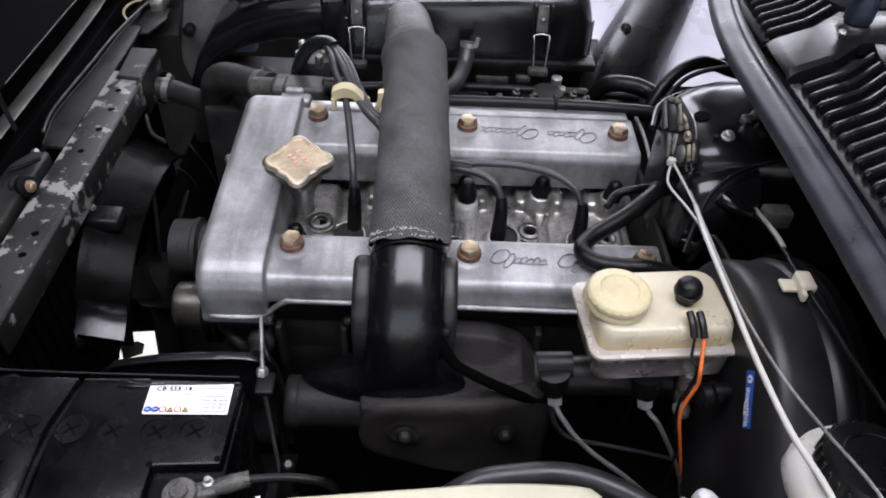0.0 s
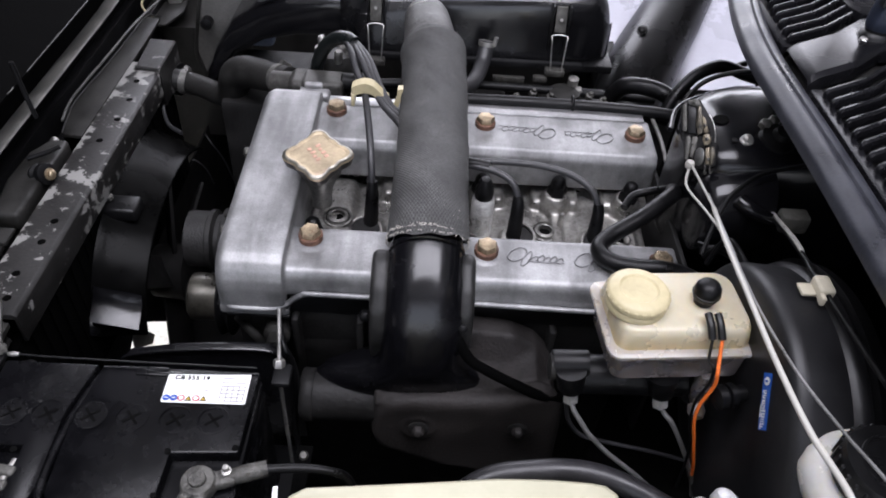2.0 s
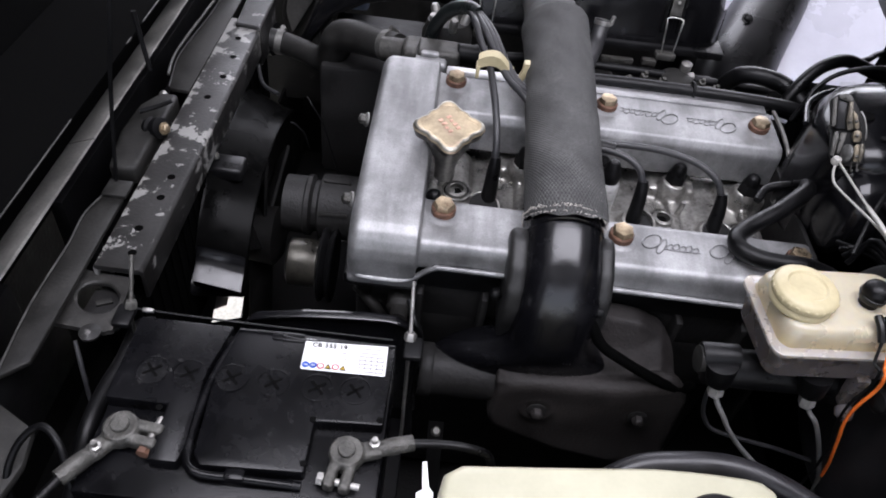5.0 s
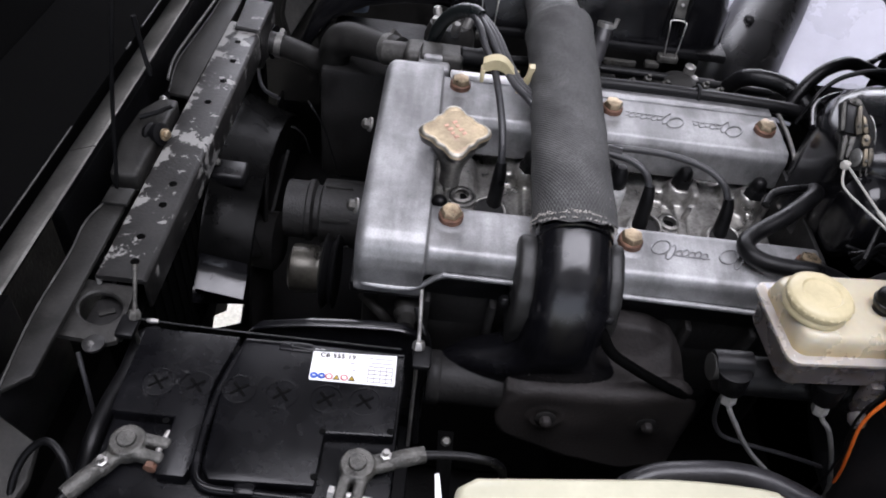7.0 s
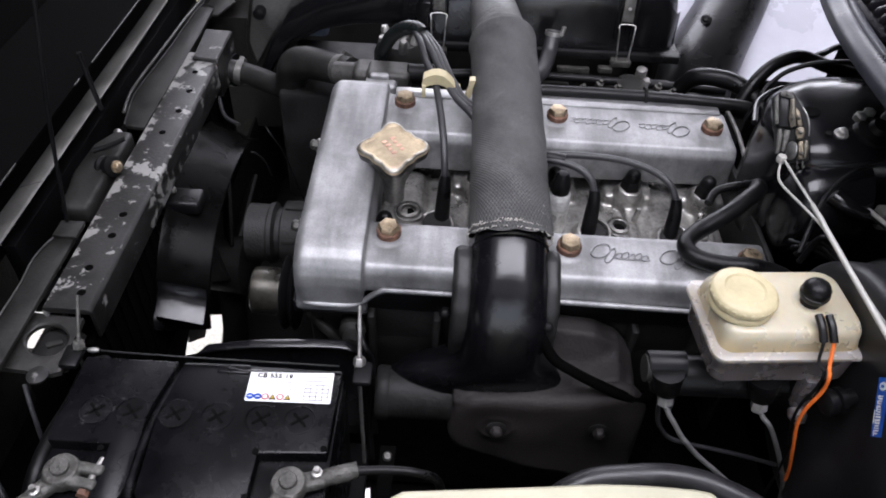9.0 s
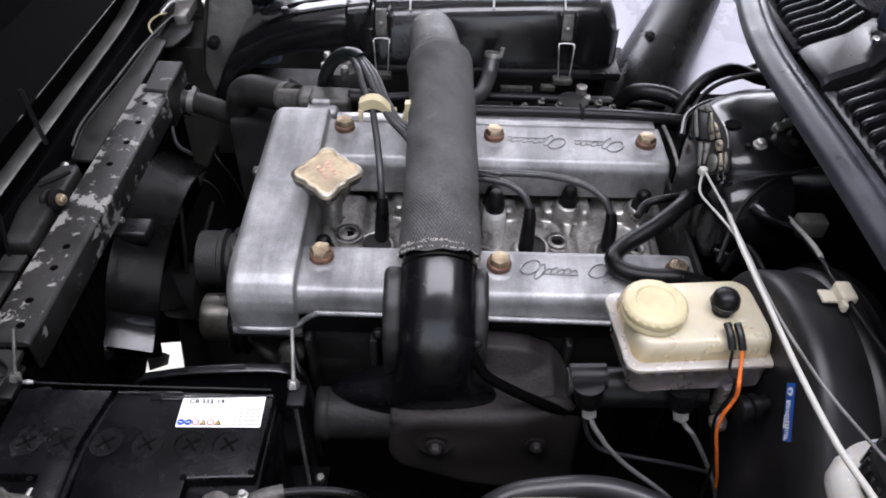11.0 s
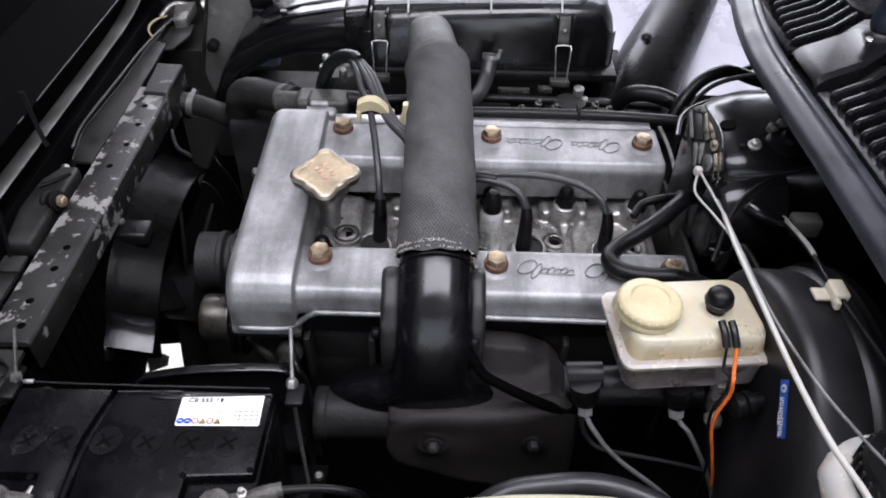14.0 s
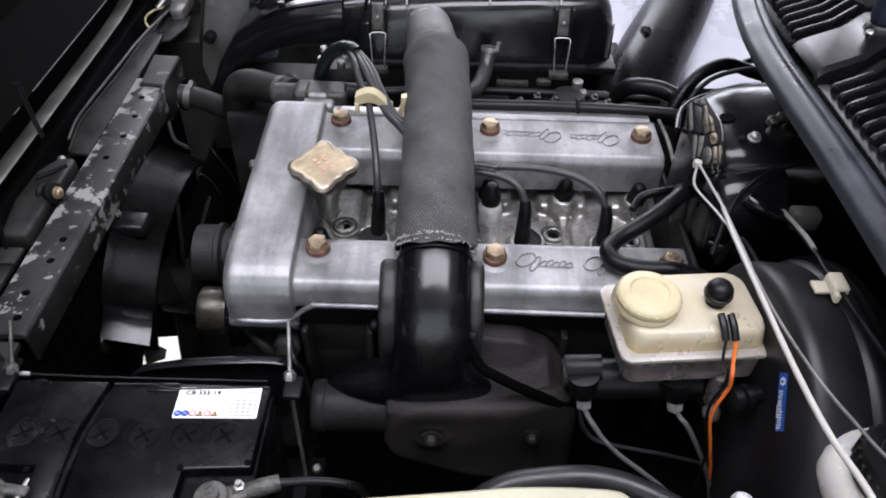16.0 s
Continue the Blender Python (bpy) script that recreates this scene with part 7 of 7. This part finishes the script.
part("collar", loft([squarish(-0.118, 1.06, 0.913, 0.076, 0.047), squarish(-0.122, 1.06, 0.913, 0.078, 0.048), squarish(-0.148, 1.06, 0.910, 0.077, 0.047), squarish(-0.152, 1.06, 0.909, 0.074, 0.044)]), AIRBOX, snork)
for dy in (-0.018, 0.016):
    part("ridge", tube([(-0.152, 1.035 + dy, 0.9430), (-0.165, 1.035 + dy, 0.9430), (-0.22, 1.035 + dy, 0.9330), (-0.262, 1.038 + dy, 0.9180), (-0.285, 1.042 + dy, 0.9020)], 0.0024, 8, 6), SNORKEL, snork, "narrow moulded ridge along the top")
part("stud", lathe([(0.005, 0), (0.005, 0.008), (0, 0.009)], (-0.248, 1.04, 0.920), (0, 0, 1), 12), BLACK_PLASTIC, snork)
coil = thing("ignition_coil", (-0.26, 1.16, 0.88), "black and silver ignition coil with an orange end", "ignition coil")
part("can", lathe([(0.0, 0.0), (0.029, 0.0), (0.031, 0.004), (0.031, 0.105), (0.0, 0.105)], (-0.318, 1.15, 0.906), (1, 0, 0.03), 32), BLACK_GLOSS, coil)
part("band", lathe([(0.0312, 0.038), (0.0320, 0.038), (0.0320, 0.064), (0.0312, 0.064)], (-0.318, 1.15, 0.906), (1, 0, 0.03), 32), POLISHED, coil, "bright metal band")
part("end", lathe([(0.030, 0.105), (0.029, 0.120), (0.016, 0.124), (0.014, 0.135), (0, 0.135)], (-0.318, 1.15, 0.906), (1, 0, 0.03), 32), surf("orange_brown_resin", (0.42, 0.13, 0.05), 0.4), coil)
part("lead", tube([(-0.198, 1.13, 0.930), (-0.185, 1.125, 0.924), (-0.178, 1.12, 0.908), (-0.186, 1.115, 0.888)], [0.009, 0.008, 0.007, 0.009], 10, 5), WHITE_LABEL, coil)
solo("washer_bag", loft([rounded(-0.310, 1.12, 0.055, 0.03, 0.01, 0.80), rounded(-0.308, 1.12, 0.058, 0.034, 0.012, 0.845), rounded(-0.303, 1.12, 0.05, 0.03, 0.012, 0.866)]), CLOUDY, "cloudy blue plastic pouch beside the snorkel", "pouch")
latch = thing("bonnet_latch", (-0.50, 1.25, 0.80), "bright steel bonnet latch on the front corner", "latch")
part("plate", prism([(-0.512, 1.155), (-0.474, 1.158), (-0.458, 1.212), (-0.462, 1.255), (-0.500, 1.248), (-0.520, 1.20)], "z", 0.795, 0.800, 0.002), FLAP, latch)
part("hook", tube([(-0.53, 1.28, 0.80), (-0.51, 1.30, 0.815), (-0.48, 1.30, 0.812), (-0.475, 1.27, 0.80)], 0.006, 10, 5), STEEL, latch)
part("block", prism([(-0.507, 1.308), (-0.470, 1.312), (-0.470, 1.240), (-0.492, 1.236)], "z", 0.798, 0.818, 0.003), STEEL, latch)
part("roller", lathe([(0.009, -0.008), (0.011, -0.006), (0.011, 0.006), (0.009, 0.008)], (-0.447, 1.296, 0.818), (1, 0.3, 0.2), 18), POLISHED, latch, "bright steel roller")
solo("latch_wire", tube([(-0.50, 1.29, 0.80), (-0.52, 1.24, 0.815), (-0.525, 1.20, 0.812), (-0.49, 1.16, 0.80)], 0.002, 8, 6), YELLOW_PLASTIC, "thin yellow wire beside the latch", "wire")
solo("release_cable", tube([(-0.492, 1.265, 0.812), (-0.494, 1.20, 0.822), (-0.500, 1.10, 0.829), (-0.505, 1.00, 0.830), (-0.511, 0.90, 0.830), (-0.511, 0.855, 0.830), (-0.505, 0.815, 0.829)], 0.0020, 8, 6), LIGHT_EDGE, "grey release cable along the front flap", "cable")
post = thing("front_post", (-0.40, 1.18, 0.70), "dusty dark sheet metal post beside the snorkel", "post")
part("web", prism([(-0.400, 0.90), (-0.325, 0.90), (-0.338, 0.836), (-0.388, 0.765), (-0.425, 0.700), (-0.436, 0.746)], "y", 1.180, 1.186, 0.002), DUSTY, post)
part("fold", tube([(-0.402, 1.178, 0.895), (-0.436, 1.178, 0.748), (-0.428, 1.178, 0.702)], 0.003, 8, 5), FLAP, post)
part("lug", lathe([(0.010, 0), (0.010, 0.016), (0.006, 0.018), (0, 0.018)], (-0.405, 1.172, 0.805), (0, -1, 0), 14), BLACK_SATIN, post)
slab("front_corner", -0.62, -0.38, 1.20, 1.34, 0.55, 0.775, FLAP, "dark dusty sheet metal corner of the nose", "panel")

# ---- far wing band, servo hoses, far side hoses ----
# Black body added in place of a dark reflected band on the wing.
strap = thing("far_wing_band", (0.30, 1.12, 0.80), "broad black body standing for a dark reflection on the far wing", "hinge arm")
ARM_SECTIONS = ((0.232, 0.352, 0.985, 0.775), (0.241, 0.362, 1.02, 0.805), (0.264, 0.394, 1.09, 0.827), (0.304, 0.434, 1.17, 0.847), (0.363, 0.482, 1.27, 0.879), (0.43, 0.54, 1.38, 0.91), (0.52, 0.62, 1.52, 0.935))
part("arm", loft([[(l_ + (r_ - l_) * u, y - lift * 0.55, z + lift) for u, lift in ((0.0, -0.030), (0.02, -0.016), (0.08, 0.000), (0.18, 0.016), (0.30, 0.027), (0.44, 0.032), (0.58, 0.031), (0.72, 0.026), (0.85, 0.016), (0.95, 0.003), (1.0, -0.010), (1.0, -0.03), (0.5, -0.03))] for l_, r_, y, z in ARM_SECTIONS]), ARM, strap, angle=60)
part("foot", box(0.235, 0.315, 0.975, 1.0, 0.735, 0.772, 0.004), ARM, strap)
hexbolt("arm_bolt", (0.320, 1.113, 0.865), 0.0065, 0.006, (-0.1, -0.6, 0.8), BLACK_SATIN, "black bolt on the far wing's dark band", washer=BLACK_SATIN)
solo("servo_hose", tube([(0.235, 0.895, 0.870), (0.245, 0.880, 0.895), (0.270, 0.868, 0.903), (0.295, 0.858, 0.900), (0.312, 0.835, 0.895), (0.33, 0.80, 0.88)], 0.0115, 14, 6), RUBBER, "thick black rubber vacuum hose bending down", "hose", "vacuum hoses")
solo("servo_hose", tube([(0.292, 0.830, 0.885), (0.302, 0.84, 0.903), (0.314, 0.85, 0.918), (0.332, 0.86, 0.932), (0.360, 0.87, 0.939), (0.381, 0.868, 0.936), (0.396, 0.86, 0.934), (0.43, 0.85, 0.930)], 0.0085, 14, 6), RUBBER, "black rubber hose arching behind the pedal box", "hose", "vacuum hoses")
solo("bonnet_cable", tube([(0.286, 0.785, 0.895), (0.295, 0.79, 0.920), (0.305, 0.80, 0.935), (0.323, 0.805, 0.953), (0.349, 0.800, 0.968), (0.385, 0.790, 0.978), (0.44, 0.785, 0.980)], 0.0030, 10, 6), RUBBER, "black cable following the rim of the pedal box", "cable")
solo("heater_hose", tube([(0.378, 0.868, 0.938), (0.395, 0.885, 0.936), (0.408, 0.90, 0.930), (0.439, 0.94, 0.917), (0.47, 0.975, 0.905)], 0.0042, 12, 5), RUBBER, "thin black hose leading to the wing", "hose", "vacuum hoses")
fuel = thing("fuel_hose", (0.16, 0.81, 0.89), "long black rubber hose along the far cover edge", "hose")
part("hose", tube([(-0.02, 0.815, 0.897), (0.026, 0.815, 0.899), (0.10, 0.815, 0.900), (0.165, 0.814, 0.900), (0.24, 0.812, 0.899), (0.30, 0.808, 0.896), (0.33, 0.80, 0.88)], 0.0085, 14, 6), RUBBER, fuel)
part("hose_under", tube([(0.155, 0.824, 0.889), (0.20, 0.829, 0.889), (0.25, 0.825, 0.888), (0.31, 0.815, 0.882)], 0.0075, 12, 5), RUBBER, fuel)
part("holder", tube([(0.1655, 0.806, 0.878), (0.1655, 0.803, 0.894), (0.1655, 0.812, 0.910), (0.1655, 0.824, 0.908)], 0.0022, 8, 4), BLACK_SATIN, fuel)
rods = thing("carburettor_rods", (0.15, 0.90, 0.86), "dark throttle rods and levers over the carburettors", "linkage")
part("shaft", tube([(-0.02, 0.905, 0.868), (0.12, 0.905, 0.868), (0.30, 0.905, 0.862)], 0.006, 10, 3), BLACK_SATIN, rods)
part("lever", box(0.170, 0.196, 0.900, 0.915, 0.860, 0.872, 0.003), STEEL, rods)
part("post", lathe([(0.005, 0), (0.005, 0.022), (0.0075, 0.024), (0.0075, 0.034), (0.003, 0.036), (0, 0.036)], (0.182, 0.916, 0.850), (0, -0.1, 1), 14), STEEL, rods)
for x, y in ((0.10, 0.885), (0.125, 0.90), (0.148, 0.89), (0.205, 0.90), (0.222, 0.888), (0.085, 0.91)):
    part("nut", lathe([(0.0058, 0), (0.0058, 0.006), (0.003, 0.007), (0.003, 0.011), (0, 0.012)], (x, y, 0.862), (0.2, -0.3, 1), sides=6), LEAD, rods)
strip = thing("air_box_bracket", (0.10, 0.953, 0.86), "dull steel bracket strip under the air box", "bracket")
part("strip", box(0.072, 0.118, 0.946, 0.954, 0.852, 0.860, 0.001), LEAD, strip)
part("strip", box(0.130, 0.150, 0.944, 0.954, 0.856, 0.864, 0.001), LEAD, strip)
carb = thing("carburettor", (0.12, 0.93, 0.78), "dull dark carburettor body beneath the air box", "carburettor")
for x in (0.04, 0.19):
    b = box(x - 0.05, x + 0.05, 0.845, 0.95, 0.76, 0.852, 0.01, 3)
    lathe([(0.022, 0), (0.022, 0.03), (0.012, 0.034), (0, 0.034)], (x - 0.02, 0.90, 0.84), (0, 0, 1), 20, bm=b)
    lathe([(0.016, 0), (0.016, 0.022), (0, 0.022)], (x + 0.03, 0.87, 0.845), (0, 0, 1), 16, bm=b)
    part("body", b, FLAP, carb)
slab("inlet_manifold", -0.15, 0.26, 0.80, 0.87, 0.70, 0.82, BLOCK, "dark inlet manifold beside the engine", "manifold")
lp = thing("breather_pipe", (0.052, 0.92, 0.87), "grey rubber breather pipe with a clamp on top", "pipe")
part("pipe", tube([(0.0565, 0.928, 0.924), (0.055, 0.923, 0.914), (0.051, 0.908, 0.900), (0.044, 0.885, 0.894), (0.034, 0.862, 0.893), (0.015, 0.845, 0.890), (-0.01, 0.84, 0.885)], 0.0105, 16, 6), GREY_RUBBER, lp)
part("clamp", lathe([(0.0105, -0.003), (0.0118, -0.003), (0.0118, 0.003), (0.0105, 0.003)], (0.0562, 0.927, 0.921), (0.1, 0.3, 1), 20), STEEL, lp)
part("clamp_screw", lathe([(0.003, 0), (0.003, 0.012), (0, 0.012)], (0.066, 0.920, 0.922), (0.2, 0.2, 1), 10), STEEL, lp)
solo("vent_hose", tube([(0.258, 0.640, 0.905), (0.250, 0.622, 0.912), (0.216, 0.592, 0.906), (0.180, 0.568, 0.898), (0.1655, 0.552, 0.8965), (0.166, 0.537, 0.8965), (0.179, 0.527, 0.8965), (0.200, 0.523, 0.8965), (0.228, 0.522, 0.896), (0.262, 0.518, 0.885), (0.29, 0.51, 0.85)], 0.0090, 16, 8), RUBBER, "black rubber vent hose with a sharp bend on the cover", "hose")
solo("vent_hose_branch", tube([(0.20, 0.612, 0.900), (0.212, 0.628, 0.905), (0.235, 0.635, 0.908), (0.262, 0.645, 0.905)], 0.0045, 10, 5), RUBBER, "thin black branch beside the vent hose", "hose")
edge = thing("rear_head_plate", (0.266, 0.65, 0.80), "dark steel plate at the rear of the engine", "plate")
part("plate", box(0.262, 0.268, 0.53, 0.83, 0.60, 0.868, 0.002), BLOCK, edge)
part("rod", tube([(0.268, 0.82, 0.895), (0.276, 0.76, 0.885), (0.278, 0.70, 0.865), (0.274, 0.68, 0.84)], 0.0026, 8, 4), STEEL, edge, "thin bare rod behind the covers")

# ---- ignition leads ----
def lead(name_label, pts, boot=None, r=0.0042, mat_=GREY_RUBBER):
    t = thing("ignition_lead", pts[0], name_label, "ignition lead", "ignition leads")
    part("cable", tube(pts, r, 12, 8), mat_, t)
    if boot:
        part("boot", tube(boot, [0.0060, 0.0075, 0.0085, 0.0090][:len(boot)], 14, 4), RUBBER, t, "black rubber plug boot")
    return t


lead("grey rubber ignition lead rising from a spark plug", [(-0.0785, 0.660, 0.868), (-0.080, 0.668, 0.889), (-0.083, 0.690, 0.907), (-0.089, 0.725, 0.923), (-0.097, 0.763, 0.935), (-0.108, 0.787, 0.945), (-0.117, 0.813, 0.956), (-0.128, 0.842, 0.956), (-0.146, 0.857, 0.944), (-0.164, 0.866, 0.928), (-0.176, 0.872, 0.89)],
     [(-0.0785, 0.664, 0.876), (-0.0785, 0.660, 0.862), (-0.079, 0.655, 0.842), (-0.080, 0.648, 0.815)])
for k, (lo, mid, turn) in enumerate(((-0.053, -0.085, -0.108), (-0.049, -0.0805, -0.102), (-0.045, -0.076, -0.096))):
    lead("grey rubber ignition lead passing under the sleeve", [(lo + 0.022, 0.692 + k * 0.004, 0.908), (lo, 0.716 + k * 0.004, 0.924), (mid + 0.014, 0.741, 0.928), (mid, 0.765, 0.936), (mid - 0.009, 0.785, 0.943), (turn, 0.812, 0.954 - k * 0.002), (-0.123 + k * 0.0025, 0.842, 0.957), (-0.142 + k * 0.002, 0.857, 0.946), (-0.160 + k * 0.002, 0.866, 0.928), (-0.172 + k * 0.002, 0.872, 0.89)])
lead("grey rubber ignition lead with a black plug boot", [(-0.02, 0.690, 0.885), (0.02, 0.688, 0.889), (0.045, 0.682, 0.891), (0.068, 0.674, 0.890), (0.084, 0.664, 0.883), (0.091, 0.656, 0.868)],
     [(0.0905, 0.657, 0.872), (0.0912, 0.652, 0.860), (0.0905, 0.646, 0.842), (0.089, 0.638, 0.815)])
lead("grey rubber ignition lead with a black plug boot", [(-0.02, 0.694, 0.889), (0.03, 0.692, 0.892), (0.075, 0.694, 0.892), (0.120, 0.694, 0.889), (0.155, 0.686, 0.884), (0.178, 0.673, 0.874), (0.187, 0.661, 0.858)],
     [(0.1868, 0.663, 0.862), (0.1878, 0.657, 0.850), (0.1868, 0.650, 0.834), (0.184, 0.640, 0.812)])
solo("lead_sleeve", tube([(0.000, 0.692, 0.890), (0.030, 0.690, 0.891), (0.056, 0.684, 0.891)], 0.0072, 12, 4), RUBBER, "black rubber sleeve round two ignition leads", "sleeve")
arch = thing("lead_conduit", (-0.14, 0.86, 0.95), "glossy black conduit arching over the ignition leads", "conduit")
part("arch", tube([(-0.116, 0.834, 0.9585), (-0.124, 0.843, 0.9590), (-0.138, 0.852, 0.9540), (-0.155, 0.862, 0.938), (-0.168, 0.870, 0.911), (-0.176, 0.875, 0.880)], [0.0080, 0.0086, 0.0090, 0.0088, 0.0085, 0.008], 16, 6), GREEN_SHEATH, arch)
holder = thing("lead_holder", (-0.085, 0.76, 0.935), "yellowed plastic clip holding the ignition leads", "cable clip")
ribbon = []
for k in range(17):
    u = k / 16
    x, z = -0.110 + 0.043 * u, 0.934 + 0.0115 * math.sin(math.pi * min(1.0, 0.15 + 0.95 * u)) - 0.020 * max(0.0, u - 0.55) ** 1.3
    ribbon.append([(x, 0.752, z - 0.008), (x - 0.0005, 0.751, z + 0.0052), (x, 0.762, z + 0.0072), (x + 0.0005, 0.763, z - 0.006)])
part("band", loft(ribbon), YELLOW_PLASTIC, holder)
part("foot", box(-0.1115, -0.107, 0.750, 0.764, 0.920, 0.936, 0.001), YELLOW_PLASTIC, holder)
part("hook", loft([[(x, 0.755, z), (x + 0.0065, 0.755, z + 0.001), (x + 0.0065, 0.765, z + 0.001), (x, 0.765, z)] for x, z in ((-0.067, 0.908), (-0.062, 0.918), (-0.0575, 0.930), (-0.0565, 0.943))]), YELLOW_PLASTIC, holder)

# ---- thermostat housing and radiator hose ----
thermo = thing("thermostat_housing", (-0.17, 0.86, 0.86), "dull cast aluminium thermostat housing with a hose stub", "thermostat housing")
b = box(-0.185, -0.130, 0.822, 0.860, 0.840, 0.905, 0.006, 3)
lathe([(0.016, 0), (0.016, 0.04), (0.019, 0.042), (0.019, 0.05), (0, 0.05)], (-0.235, 0.880, 0.868), (1, -0.25, 0.15), 24, bm=b)
box(-0.205, -0.165, 0.84, 0.885, 0.85, 0.893, 0.008, 3, bm=b)
lathe([(0.012, 0), (0.012, 0.04), (0, 0.04)], (-0.14, 0.845, 0.893), (1, 0.1, 0), 16, bm=b)
voxel(part("casting", b, surf("dirty_cast_aluminium", (0.065, 0.063, 0.058), 0.5, 0.5, 0.3, 40, 0.3, 300, (0.03, 0.03, 0.028), 0.46), thermo), 0.0018, 4)
part("cover_block", box(-0.186, -0.146, 0.806, 0.850, 0.868, 0.898, 0.005, 3), CAST, thermo, "pale cast aluminium block")
part("block_step", box(-0.180, -0.156, 0.820, 0.846, 0.897, 0.9045, 0.003, 3), CAST, thermo)
part("outlet", lathe([(0.010, 0), (0.012, 0.002), (0.012, 0.022), (0.0135, 0.024), (0.0135, 0.038), (0, 0.038)], (-0.135, 0.842, 0.898), (1, 0.05, -0.05), 20), BLACK_SATIN, thermo)
solo("crank_breather", tube([(-0.10, 0.845, 0.896), (-0.07, 0.85, 0.895), (-0.03, 0.855, 0.895), (0.0, 0.858, 0.893)], 0.007, 12, 4), RUBBER, "black hose from the thermostat housing", "hose")
dist = thing("distributor", (-0.16, 0.90, 0.85), "dirty grey distributor with terminals in the corner", "distributor")
part("body", lathe([(0.030, 0), (0.034, 0.02), (0.034, 0.035), (0.028, 0.05), (0, 0.052)], (-0.150, 0.905, 0.855), (0, 0.1, 1), 24), FLAP, dist)
for k in range(5):
    a = 2 * math.pi * k / 5
    part("terminal", lathe([(0.006, 0), (0.006, 0.016), (0.004, 0.02), (0, 0.02)], (-0.150 + 0.02 * math.cos(a), 0.903 + 0.02 * math.sin(a), 0.903), (0.3 * math.cos(a), 0.3 * math.sin(a), 1), 12), STEEL, dist)
rh = thing("radiator_hose", (-0.32, 0.95, 0.80), "thick black rubber radiator hose with an S bend", "hose")
part("hose", tube([(-0.445, 1.015, 0.785), (-0.426, 1.010, 0.785), (-0.396, 1.009, 0.780), (-0.365, 0.993, 0.781), (-0.341, 0.977, 0.783), (-0.322, 0.966, 0.792), (-0.312, 0.960, 0.812), (-0.304, 0.954, 0.832), (-0.288, 0.944, 0.844), (-0.265, 0.930, 0.850), (-0.239, 0.910, 0.857), (-0.212, 0.890, 0.866)], [0.0175, 0.0175, 0.0172, 0.0168, 0.0172, 0.0200, 0.0232, 0.0240, 0.0232, 0.0222, 0.0206, 0.0190], 24, 8), DUSTY_RUBBER, rh)
clamp("hose_clamp", (-0.404, 1.0095, 0.7815), (1, -0.1, -0.1), 0.0182, 0.010, mat_=CLAMP_STEEL)
clamp("hose_clamp", (-0.228, 0.901, 0.8605), (1, -0.70, 0.33), 0.0202, 0.011, mat_=CLAMP_STEEL)
solo("radiator_neck", lathe([(0.020, 0), (0.020, 0.05), (0.026, 0.052), (0.026, 0.06), (0, 0.06)], (-0.475, 1.035, 0.775), (1, -0.15, 0.0), 24), BLACK_SATIN, "black radiator outlet neck", "hose neck")
solo("drain_tube", tube([(-0.425, 0.985, 0.80), (-0.428, 0.965, 0.77), (-0.415, 0.935, 0.752), (-0.385, 0.905, 0.757)], 0.003, 8, 6), GREY_RUBBER, "thin grey tube beside the fan shroud", "tube")
for pts in ([(-0.333, 0.86, 0.79), (-0.324, 0.85, 0.783), (-0.309, 0.85, 0.752), (-0.297, 0.85, 0.703), (-0.278, 0.85, 0.635)], [(-0.356, 0.85, 0.750), (-0.349, 0.85, 0.748), (-0.337, 0.85, 0.733), (-0.331, 0.85, 0.709)]):
    solo("thin_wire", tube(pts, 0.0014, 8, 6), RUBBER, "thin grey wire behind the fan", "wire", "fan wires")
solo("front_engine_plate", box(-0.33, -0.18, 0.93, 1.10, 0.60, 0.80, 0.01), BLOCK, "dark casing beyond the engine front", "casing")
